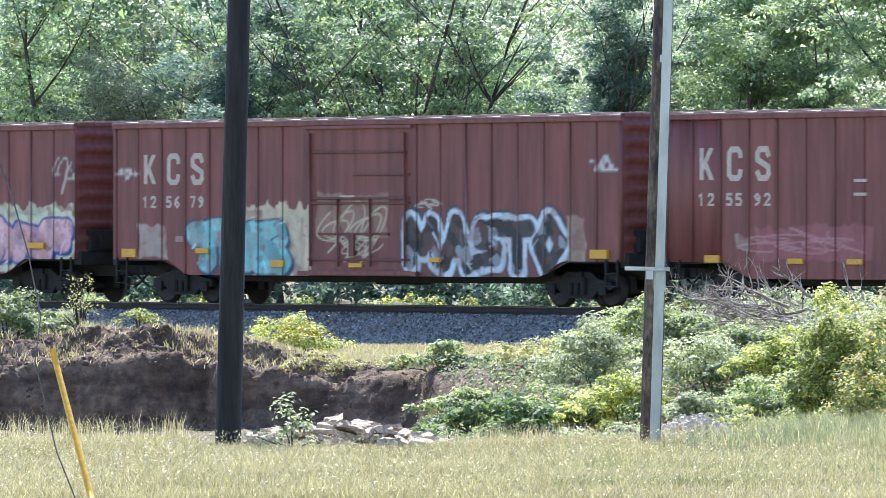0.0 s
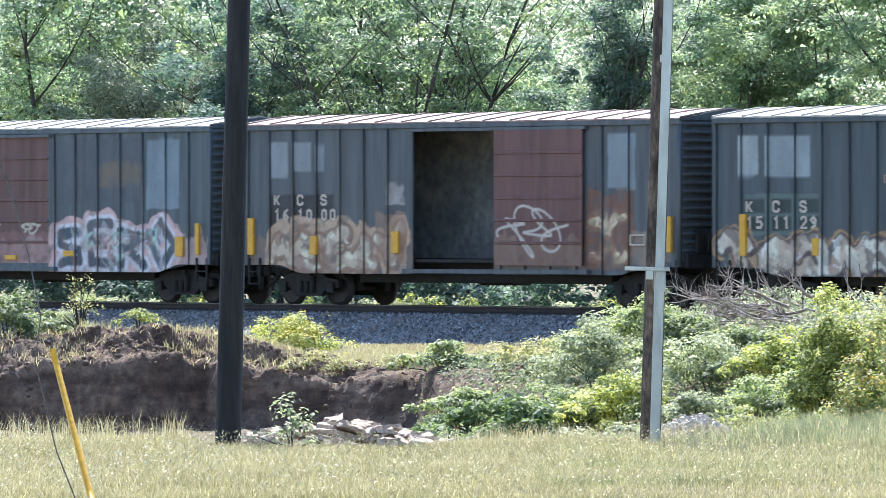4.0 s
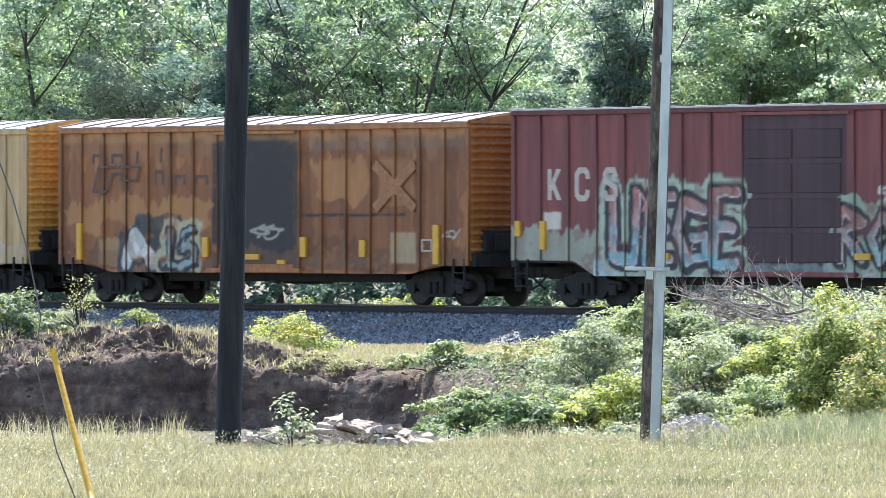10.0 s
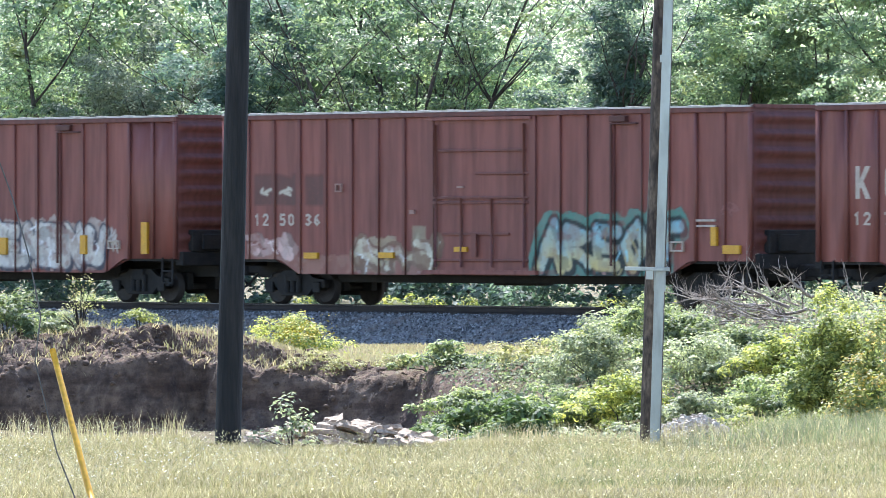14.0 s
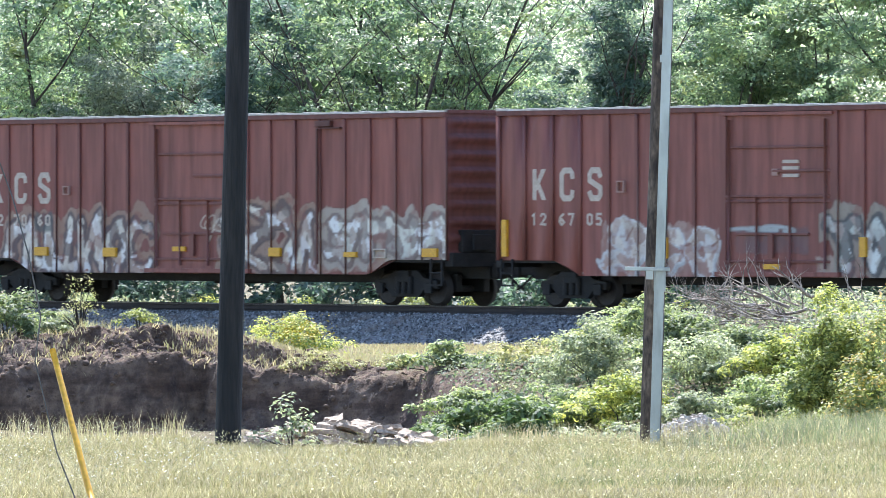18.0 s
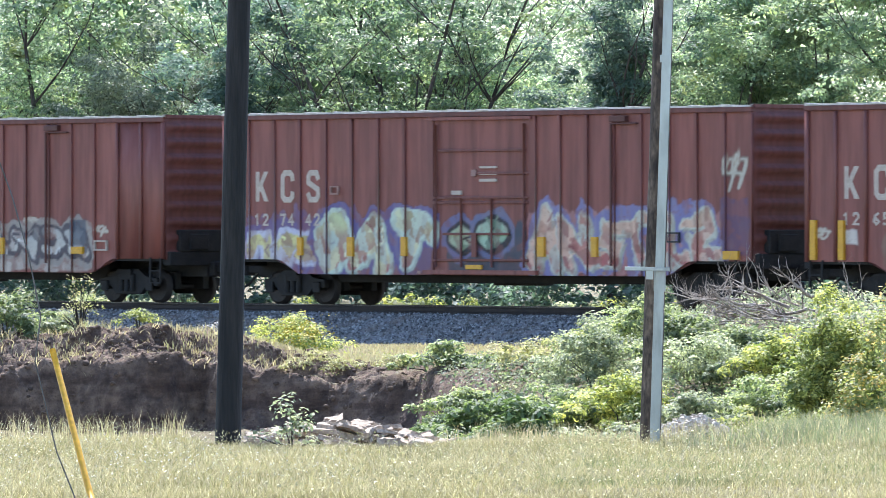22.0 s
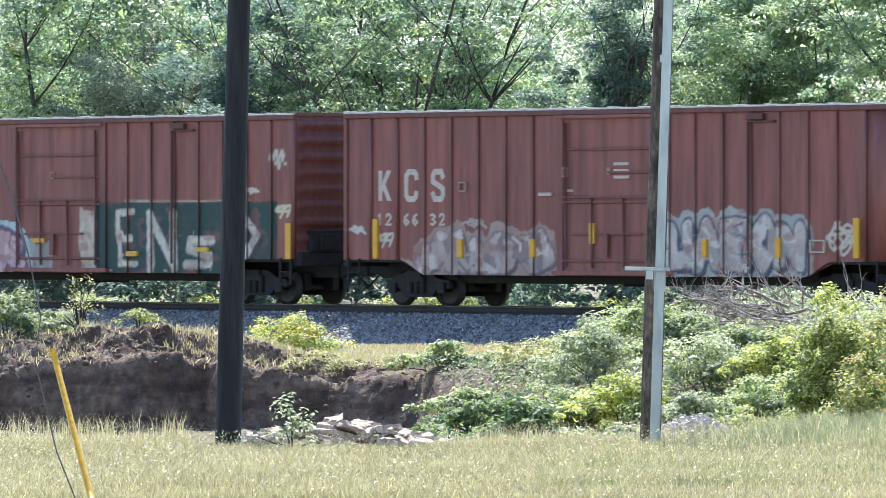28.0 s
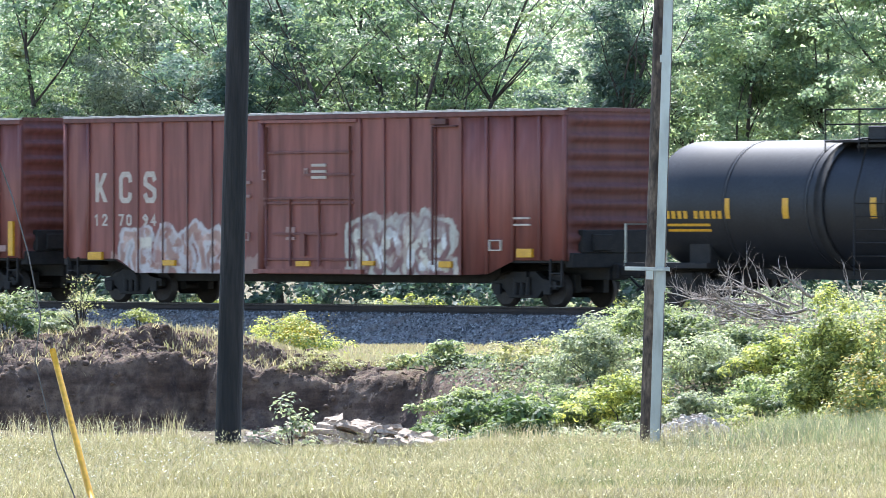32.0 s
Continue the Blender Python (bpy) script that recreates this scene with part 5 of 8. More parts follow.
boxcar("short", 45.06, (0.09, 0.105, 0.115), "rusty blue-grey boxcar with its brown door slid open",
       art=[
           patch(0.05, 12.41, 0.85, 1.61, (0.2, 0.13, 0.1), 0.6, 21, top_rag=0.4),
           patch(0.91, 1.63, 3.1, 4.05, (0.24, 0.29, 0.36), 0.85, 2, rag=0.03),
           patch(1.77, 2.5, 3.23, 4.04, (0.24, 0.29, 0.36), 0.85, 4, rag=0.03),
           patch(2.64, 3, 3.22, 3.97, (0.22, 0.27, 0.34), 0.8, 7, rag=0.03),
           patch(0.91, 3.35, 1.88, 2.73, (0.025, 0.025, 0.03), 0.95, 8, rag=0.02),
           piece(0.81, 5.93, 0.84, 1.83, 5, (0.5, 0.42, 0.34), (0.6, 0.55, 0.46), (0.25, 0.15, 0.1), (0.45, 0.33, 0.25), 51, fat=0.34, edge=0.12),
           patch(4.84, 6.02, 1.01, 2.28, (0.3, 0.17, 0.12), 0.6, 3),
           patch(5.33, 5.93, 2.47, 3.01, (0.5, 0.5, 0.55), 0.5, 4),
           tag(9.37, 11.95, 1.16, 2.59, (0.58, 0.55, 0.55), 13, wide=0.05, loops=10),
           patch(13.15, 14.16, 2.77, 4.13, (0.22, 0.28, 0.36), 0.8, 5, rag=0.05),
           patch(12.41, 14.07, 0.91, 2.78, (0.17, 0.07, 0.04), 0.8, 9, top_rag=0.3),
           piece(12.5, 13.89, 0.97, 2.26, 2, (0.45, 0.33, 0.2), (0.5, 0.42, 0.3), (0.2, 0.1, 0.06), None, 55, fat=0.34),
           patch(13.98, 15.43, 1.04, 1.81, (0.4, 0.3, 0.22), 0.4, 5),
       ], number='161000', door='open', door_color=(0.14, 0.066, 0.06), mark_z=2.47, roof='roof_red',
       yellow=[(0.13, 1.23, 0.21, 0.91), (2.5, 1.24, 0.24, 0.46), (5.53, 1.28, 0.26, 0.53), (15.25, 1.32, 0.16, 0.84)],
       plates=[(14, 1.48, 0.53, 0.26, "white"), (9.29, 3.22, 0.34, 0.1, "white")])

boxcar("short", 61.85, (0.068, 0.088, 0.098), "patchy blue-grey boxcar with brown door and cream graffiti",
       art=[
           patch(0.8, 1.5, 3.04, 4.05, (0.3, 0.36, 0.42), 0.9, 2, rag=0.03),
           patch(1.66, 3.19, 3.03, 4.04, (0.26, 0.33, 0.4), 0.85, 4, rag=0.03),
           patch(1.0, 3.5, 1.7, 2.7, (0.1, 0.16, 0.17), 0.7, 8, rag=0.02),
           *[patch(x, x + 0.72, z, z + 0.38, (0.015, 0.03, 0.03), 0.95, 8, rag=0.01) for x in (1.02, 1.9, 2.78) for z in (2.2, 1.8)],
           piece(0.34, 6.06, 0.73, 1.78, 5, (0.55, 0.48, 0.38), (0.64, 0.6, 0.54), (0.08, 0.06, 0.06), (0.4, 0.25, 0.12), 61, fat=0.5, edge=0.08, glow=0.05),
           patch(9.66, 12.92, 1.11, 4.17, (0.13, 0.16, 0.22), 0.7, 4),
           patch(10.89, 12.49, 0.97, 3.61, (0.3, 0.09, 0.05), 0.85, 6, top_rag=0.5, smear=False),
           patch(9.7, 11.43, 0.97, 3.2, (0.26, 0.09, 0.06), 0.75, 16, top_rag=0.5, smear=False),
           *[patch(x, x + 0.12, 1.0, 3.4 + 0.3 * (k % 3), (0.03, 0.03, 0.04), 0.6, 70 + k, rag=0.05, smear=False) for k, x in enumerate((10.1, 11.0, 11.9, 12.8, 13.7))],
           patch(12.92, 14.81, 2.91, 4.15, (0.2, 0.28, 0.36), 0.85, 3, rag=0.05),
           piece(9.87, 11.75, 0.97, 2.09, 2, (0.5, 0.36, 0.28), (0.6, 0.55, 0.5), None, None, 65, fat=0.3),
           tag(13.13, 15.74, 2.15, 2.6, (0.6, 0.57, 0.52), 9, wide=0.05, loops=12),
           piece(13.23, 14.7, 0.78, 2.15, 2, (0.5, 0.42, 0.35), (0.6, 0.58, 0.52), (0.12, 0.1, 0.1), None, 67, fat=0.34),
           patch(13.34, 13.8, 1.74, 1.88, (0.1, 0.4, 0.15), 0.8, 2),
           patch(6.06, 14.81, 0.75, 1.08, (0.42, 0.34, 0.3), 0.5, 5),
       ], number='151129', door='slide', door_color=(0.12, 0.058, 0.052), mark_z=2.27,
       yellow=[(0.92, 1.25, 0.19, 0.96), (3.3, 1.26, 0.21, 0.4), (5.95, 1.27, 0.18, 0.37), (15.39, 1.26, 0.21, 0.85)],
       plates=[(14.26, 1.37, 0.5, 0.33, "white"), (5.61, 2.9, 0.34, 0.19, "white")])

boxcar("old", 79.09, (0.2, 0.062, 0.053), "dark red boxcar with grey and cream graffiti blocks",
       art=[
           patch(3.59, 7.29, 0.71, 1.74, (0.45, 0.42, 0.36), 0.85, 3, top_rag=0.22),
           piece(3.7, 7.18, 0.76, 1.74, 4, (0.6, 0.58, 0.5), (0.66, 0.64, 0.58), (0.16, 0.12, 0.1), None, 71, fat=0.5, edge=0.03),
           patch(11.08, 15.77, 0.7, 2.01, (0.6, 0.57, 0.52), 0.85, 6, top_rag=0.3),
           piece(11.6, 15.37, 0.75, 1.92, 5, (0.35, 0.35, 0.35), (0.4, 0.4, 0.4), (0.12, 0.11, 0.11), None, 73, fat=0.7, edge=0.03),
           tag(1.41, 2.37, 1.66, 2.2, (0.55, 0.58, 0.66), 7, wide=0.05),
           patch(8.78, 9.83, 0.7, 2.01, (0.12, 0.04, 0.035), 0.5, 3),
       ], number='125524', roof='roof_red', mark_z=2.5,
       yellow=[(1.14, 1.35, 0.23, 0.77), (3.54, 1.3, 0.18, 0.4), (5.45, 1.27, 0.2, 0.45), (8.9, 1.56, 0.15, 0.47), (11.91, 1.26, 0.21, 0.46), (15.27, 1.27, 0.18, 0.4), (17.35, 1.25, 0.16, 0.88)],
       plates=[(7.93, 3.91, 1.02, 0.06, "white"), (8.01, 3.79, 0.89, 0.04, "white"), (8.14, 3.66, 0.68, 0.04, "white"), (7.76, 3.06, 0.32, 0.08, "white"), (7.11, 2.63, 0.26, 0.07, "white"), (9.03, 2.37, 0.46, 0.07, "white"), (9.09, 1.75, 0.15, 0.22, "white"), (15.93, 1.65, 0.44, 0.05, "white"), (15.93, 1.49, 0.44, 0.05, "white"), (15.93, 1.3, 0.44, 0.05, "white"), (16.9, 1.25, 0.49, 0.29, "white"), (1.63, 1.86, 0.54, 0.06, "white"), (1.41, 1.44, 0.4, 0.06, "white"), (2.3, 1.45, 0.45, 0.06, "white")])

boxcar("short", 99.24, (0.55, 0.375, 0.17), "yellow boxcar with dark blue door and grey graffiti",
       art=[
           patch(0.24, 12.45, 0.7, 1.54, (0.2, 0.22, 0.27), 0.8, 7, top_rag=0.4),
           patch(0.88, 4.24, 0.91, 1.81, (0.35, 0.45, 0.55), 0.5, 9),
           piece(3.4, 12.45, 0.72, 2.15, 8, (0.02, 0.03, 0.045), (0.05, 0.06, 0.09), (0.62, 0.62, 0.63), (0.1, 0.15, 0.22), 81, fat=0.6, edge=0.07, glow=0.06, picks=[1, 6, 5, 2, 4, 5, 9, 2]),
           piece(2.78, 12.64, 0.7, 1.4, 8, (0.05, 0.055, 0.08), (0.16, 0.18, 0.23), (0.36, 0.39, 0.45), None, 83, fat=0.34, edge=0.12),
           patch(13.12, 15.69, 0.89, 1.57, (0.5, 0.42, 0.32), 0.6, 5, top_rag=0.2),
           tag(1.09, 3.2, 1.26, 1.92, (0.35, 0.25, 0.12), 9, loops=12),
           patch(6.25, 7.31, 2.19, 2.54, (0.05, 0.06, 0.1), 0.6, 3),
           patch(9.01, 9.35, 2.21, 2.88, (0.22, 0.05, 0.04), 0.9, 3),
       ], number='', door='flat', door_color=(0.015, 0.04, 0.055), mark=False, end_color=(0.62, 0.33, 0.07), emblem='ink',
       yellow=[(0.17, 1.11, 0.15, 0.9), (3.47, 1.16, 0.19, 0.58), (9.65, 1.18, 0.18, 0.49), (12.25, 1.21, 0.19, 0.59), (0.34, 0.86, 0.53, 0.17)],
       plates=[(6.6, 2.48, 0.67, 0.16, "white"), (7.35, 2.77, 0.66, 0.05, "white"), (6.5, 2.92, 0.51, 0.04, "white"), (13.37, 1.26, 0.34, 0.29, "white")])

boxcar("short", 116.27, (0.38, 0.15, 0.045), "rust-orange boxcar with dark brown door and faded marks",
       art=[
           patch(-0.05, 15.57, 3.63, 4.3, (0.2, 0.1, 0.05), 0.55, 33, rag=0.5, top_rag=0.3, smear=False),
           patch(-0.05, 6.37, 0.95, 3.6, (0.15, 0.05, 0.02), 0.55, 35, rag=0.7, top_rag=0.6, smear=False),
           patch(9.41, 15.57, 0.98, 3.9, (0.16, 0.055, 0.02), 0.6, 37, rag=0.7, top_rag=0.6, smear=False),
           patch(0.0, 15.6, 0.8, 1.5, (0.1, 0.035, 0.015), 0.6, 47, top_rag=0.5, smear=False),
           patch(0.00, 0.40, 1.00, 4.3, (0.12, 0.04, 0.015), 0.55, 60, rag=0.16, top_rag=0.1, smear=False),
           patch(1.60, 1.95, 2.20, 4.3, (0.12, 0.04, 0.015), 0.55, 61, rag=0.16, top_rag=0.1, smear=False),
           patch(2.55, 2.85, 1.60, 4.3, (0.12, 0.04, 0.015), 0.55, 62, rag=0.16, top_rag=0.1, smear=False),
           patch(4.35, 4.70, 2.40, 4.3, (0.12, 0.04, 0.015), 0.55, 63, rag=0.16, top_rag=0.1, smear=False),
           patch(5.20, 5.50, 1.20, 4.3, (0.12, 0.04, 0.015), 0.55, 64, rag=0.16, top_rag=0.1, smear=False),
           patch(9.50, 9.90, 1.20, 4.3, (0.12, 0.04, 0.015), 0.55, 65, rag=0.16, top_rag=0.1, smear=False),
           patch(10.90, 11.25, 1.80, 4.3, (0.12, 0.04, 0.015), 0.55, 66, rag=0.16, top_rag=0.1, smear=False),
           patch(12.10, 12.40, 2.30, 4.3, (0.12, 0.04, 0.015), 0.55, 67, rag=0.16, top_rag=0.1, smear=False),
           patch(13.70, 14.10, 1.10, 4.3, (0.12, 0.04, 0.015), 0.55, 68, rag=0.16, top_rag=0.1, smear=False),
           patch(14.90, 15.30, 1.60, 4.3, (0.12, 0.04, 0.015), 0.55, 69, rag=0.16, top_rag=0.1, smear=False),
           patch(6.1, 9.45, 0.85, 4.4, (0.022, 0.017, 0.02), 0.92, 48, rag=0.02, smear=False),
           patch(9.83, 15.57, 3.8, 4.07, (0.16, 0.12, 0.1), 0.5, 3),
           patch(12.33, 13.72, 2.42, 3.59, (0.46, 0.22, 0.09), 0.35, 3, rag=0.05),
           patch(0.1, 15.6, 4.05, 4.3, (0.42, 0.22, 0.08), 0.5, 43, rag=0.1),
           patch(0.2, 6.1, 1.9, 2.6, (0.5, 0.25, 0.08), 0.45, 44, rag=0.4, smear=False),
           patch(9.9, 12.2, 2.5, 3.6, (0.5, 0.24, 0.08), 0.5, 45, rag=0.4, smear=False),
           patch(9.51, 14.65, 0.98, 1.19, (0.12, 0.08, 0.07), 0.5, 5),
           tag(7.46, 8.87, 1.6, 2.06, (0.4, 0.38, 0.36), 8, wide=0.045),
           tag(14.75, 15.36, 1.54, 1.88, (0.6, 0.58, 0.5), 0, wide=0.03, loops=5),
           patch(1.55, 2.46, 0.95, 1.66, (0.4, 0.3, 0.15), 0.5, 3),
           patch(-0.17, 15.47, 0.9, 1.39, (0.16, 0.07, 0.03), 0.45, 8, top_rag=0.3),
           patch(2.31, 5.53, 0.75, 1.81, (0.015, 0.035, 0.045), 0.95, 14, top_rag=0.25),
           patch(3.0, 4.9, 1.6, 2.25, (0.015, 0.035, 0.045), 0.95, 15, top_rag=0.15),
           piece(2.5, 3.9, 0.8, 2.0, 1, (0.66, 0.66, 0.66), (0.72, 0.72, 0.72), (0.03, 0.04, 0.05), None, 91, fat=0.42, edge=0.06, picks=[3]),
           patch(4.04, 5.49, 0.81, 1.74, (0.04, 0.1, 0.12), 0.6, 4),
           piece(4.04, 5.49, 0.81, 1.95, 2, (0.3, 0.45, 0.45), (0.15, 0.28, 0.35), (0.025, 0.025, 0.03), (0.4, 0.38, 0.25), 93, fat=0.3),
           patch(9.51, 13.41, 2.16, 2.27, (0.02, 0.02, 0.025), 0.95, 2, rag=0.03),
           patch(12.79, 13.78, 1.01, 1.81, (0.42, 0.33, 0.2), 0.8, 4, rag=0.03),
           patch(10.37, 10.47, 1.11, 2.2, (0.025, 0.025, 0.03), 0.8, 3, rag=0.02),
           patch(11.15, 11.28, 1.12, 2.19, (0.025, 0.025, 0.03), 0.8, 3, rag=0.02),
       ], number='', door='flat', door_color=(0.014, 0.011, 0.014), mark=False, roof='roof_red', end_color=(0.36, 0.14, 0.03), emblem='faded',
       yellow=[(0.75, 1.09, 0.18, 0.92), (5.75, 1.17, 0.22, 0.49), (7.4, 1.11, 0.54, 0.14), (8.65, 1, 0.28, 0.11), (9.51, 1.18, 0.21, 0.49), (11.74, 1.19, 0.21, 0.41), (14.44, 1.02, 0.21, 0.95)],
       plates=[(14.03, 1.32, 0.37, 0.3, "white")])

boxcar("long", 133.52, (0.2, 0.055, 0.05), "dark red boxcar with purple door and large pale graffiti",
       art=[
           patch(-0.15, 7.59, 0.69, 1.88, (0.3, 0.36, 0.3), 0.8, 3, top_rag=0.35),
           patch(2.88, 7.8, 0.69, 1.18, (0.36, 0.55, 0.62), 0.9, 6, top_rag=0.2),
           patch(10.5, 18.62, 0.74, 1.27, (0.36, 0.55, 0.62), 0.9, 8, top_rag=0.25),
           patch(11.32, 18.62, 1.54, 2.48, (0.25, 0.33, 0.24), 0.7, 5, top_rag=0.3),
           patch(7.8, 10.91, 0.82, 1.1, (0.22, 0.32, 0.34), 0.5, 2),
           piece(3.31, 7.91, 0.9, 2.85, 4, (0.2, 0.55, 0.66), (0.4, 0.13, 0.1), (0.025, 0.025, 0.03), (0.36, 0.46, 0.38), 101, fat=0.3, edge=0.15, hi=(0.6, 0.5, 0.48), picks=[8, 6, 12, 6]),
           piece(10.91, 18.05, 1.01, 2.48, 7, (0.3, 0.5, 0.55), (0.4, 0.15, 0.11), (0.025, 0.025, 0.03), (0.26, 0.36, 0.28), 103, fat=0.3, edge=0.13, hi=(0.6, 0.5, 0.48), picks=[0, 5, 2, 9, 5, 14, 2]),
           tag(12.29, 12.97, 2.51, 2.91, (0.7, 0.68, 0.66), 6, wide=0.05),
           tag(14.93, 15.81, 2.53, 2.98, (0.7, 0.68, 0.66), 8, wide=0.05),
           patch(1.07, 1.73, 1.83, 2.3, (0.6, 0.57, 0.52), 0.95, 3, rag=0.03),
       ], number='', door='panel', door_color=(0.065, 0.028, 0.035),
       yellow=[(0.14, 1.69, 0.18, 0.37), (1.01, 1.38, 0.18, 0.68), (4.87, 1.17, 0.6, 0.14), (11.6, 1.16, 0.49, 0.15), (15.12, 1.14, 0.49, 0.13), (18.43, 1.22, 0.19, 0.85)])

boxcar("long", 154.42, (0.234, 0.082, 0.065), "red boxcar with brown door and silver graffiti letters",
       art=[
           patch(4.02, 7.82, 0.73, 1.43, (0.42, 0.42, 0.4), 0.75, 3, top_rag=0.2),
           piece(4.13, 7.72, 0.76, 1.86, 4, (0.45, 0.45, 0.45), (0.4, 0.48, 0.6), None, (0.45, 0.42, 0.42), 111, fat=0.4),
           patch(10.92, 16.15, 0.8, 2.13, (0.6, 0.58, 0.56), 0.6, 5, top_rag=0.3),
           piece(11.01, 16.06, 0.8, 2.17, 6, (0.58, 0.58, 0.58), (0.64, 0.64, 0.64), (0.06, 0.06, 0.08), None, 113, fat=0.6, edge=0.06, picks=[15, 6, 9, 6, 4, 8]),
           tag(0.11, 0.84, 1.19, 2.01, (0.6, 0.6, 0.62), 5, wide=0.05, loops=12),
           tag(3.82, 4.33, 1.6, 2.01, (0.6, 0.57, 0.52), 7),
           patch(2.9, 3.72, 1.2, 1.88, (0.2, 0.14, 0.13), 0.6, 3),
           tag(16.21, 16.61, 1.23, 2, (0.6, 0.6, 0.62), 5, wide=0.04),
       ], number='127145', door='panel', door_color=(0.085, 0.045, 0.035),
       yellow=[(0.98, 1.19, 0.23, 0.92), (3.78, 1.2, 0.24, 0.45), (6.63, 1.21, 0.24, 0.5), (11.83, 1.21, 0.27, 0.44), (15.14, 1.23, 0.22, 0.48), (17.6, 1.24, 0.23, 0.8)],
       plates=[(4.13, 2.75, 0.24, 0.2, "white"), (16.24, 1.36, 0.46, 0.22, "white"), (1.25, 1.73, 0.31, 0.04, "white")])

boxcar("long", 175.2, (0.234, 0.082, 0.065), "red boxcar with overpainted grey block and blue-green graffiti",
       art=[
           patch(1.15, 1.91, 2.44, 3.21, (0.11, 0.05, 0.05), 0.8, 4, rag=0.02),
           patch(1.91, 2.77, 2.43, 3.2, (0.1, 0.05, 0.05), 0.8, 4, rag=0.02),
           patch(3.09, 3.84, 2.43, 3.19, (0.11, 0.05, 0.05), 0.8, 4, rag=0.02),
           tag(1.37, 1.84, 2.65, 2.9, (0.6, 0.57, 0.52), 4, wide=0.06, loops=4),
           tag(2.15, 2.66, 2.64, 2.89, (0.6, 0.57, 0.52), 5, wide=0.06, loops=4),
           patch(0.93, 8.02, 0.73, 1.25, (0.35, 0.2, 0.17), 0.6, 3),
           piece(0.93, 2.88, 1.11, 1.81, 2, (0.5, 0.33, 0.33), (0.55, 0.38, 0.4), None, None, 121, fat=0.5),
           patch(4.9, 6.47, 0.78, 1.67, (0.42, 0.38, 0.26), 0.8, 3, top_rag=0.1),
           piece(5, 7.91, 0.82, 1.67, 3, (0.5, 0.44, 0.3), (0.6, 0.58, 0.5), (0.2, 0.12, 0.08), None, 123, fat=0.34),
           patch(7.05, 7.62, 1.59, 1.97, (0.32, 0.29, 0.22), 0.8, 3, rag=0.02),
           piece(11.56, 16.43, 0.77, 2.18, 5, (0.68, 0.6, 0.26), (0.15, 0.42, 0.6), (0.015, 0.03, 0.03), (0.08, 0.24, 0.22), 125, fat=0.44, picks=[3, 0, 6, 5, 7]),
           tag(17.86, 18.52, 2.13, 2.53, (0.3, 0.12, 0.12), 3),
       ], number='125036', mark=False,
       yellow=[(3.13, 1.14, 0.51, 0.15), (5.92, 1.16, 0.54, 0.14), (8.69, 1.32, 0.45, 0.12), (17.61, 1.48, 0.19, 0.43), (18.01, 1.29, 0.56, 0.2)],
       plates=[(4.3, 2.77, 0.23, 0.21, "white"), (7.05, 2.23, 0.17, 0.1, "white"), (8.77, 2.85, 0.24, 0.05, "white"), (8.22, 2.6, 0.23, 0.05, "white"), (16.24, 1.34, 0.42, 0.24, "white"), (17.12, 2.04, 0.61, 0.05, "white"), (17.12, 1.91, 0.61, 0.05, "white")])

boxcar("long", 196.26, (0.234, 0.082, 0.065), "red boxcar with broad bands of white graffiti",
       art=[
           patch(2.65, 8.08, 0.68, 1.66, (0.55, 0.52, 0.52), 0.7, 3, top_rag=0.3),
           piece(4.76, 7.96, 0.77, 2.31, 3, (0.62, 0.62, 0.62), (0.5, 0.56, 0.64), (0.16, 0.1, 0.1), (0.3, 0.2, 0.19), 131, fat=0.4, edge=0.11),
           patch(10.54, 16.59, 0.72, 2.02, (0.5, 0.46, 0.44), 0.75, 5, top_rag=0.45),
           piece(10.87, 16.48, 0.76, 2.16, 6, (0.62, 0.6, 0.58), (0.5, 0.56, 0.6), (0.17, 0.1, 0.09), (0.3, 0.2, 0.18), 133, fat=0.32, edge=0.12),
           tag(-2.89, -1.9, 2.85, 3.37, (0.6, 0.57, 0.52), 4, wide=0.05),
           patch(2.65, 16.48, 0.7, 1.1, (0.4, 0.3, 0.28), 0.5, 6),
       ], number='127163',
       yellow=[(3.55, 1.25, 0.19, 0.41), (5.98, 1.23, 0.21, 0.36), (9.04, 0.91, 0.54, 0.13), (14.27, 1.45, 0.17, 0.42), (17.53, 1.18, 0.19, 0.91)],
       plates=[(3.94, 2.73, 0.3, 0.23, "white"), (7.92, 2.63, 0.18, 0.24, "white"), (16.06, 1.32, 0.46, 0.28, "white"), (17.01, 2.06, 0.48, 0.06, "white"), (17.01, 1.86, 0.48, 0.06, "white"), (17.01, 1.67, 0.48, 0.06, "white"), (17.91, 1.12, 0.58, 0.18, "white")])

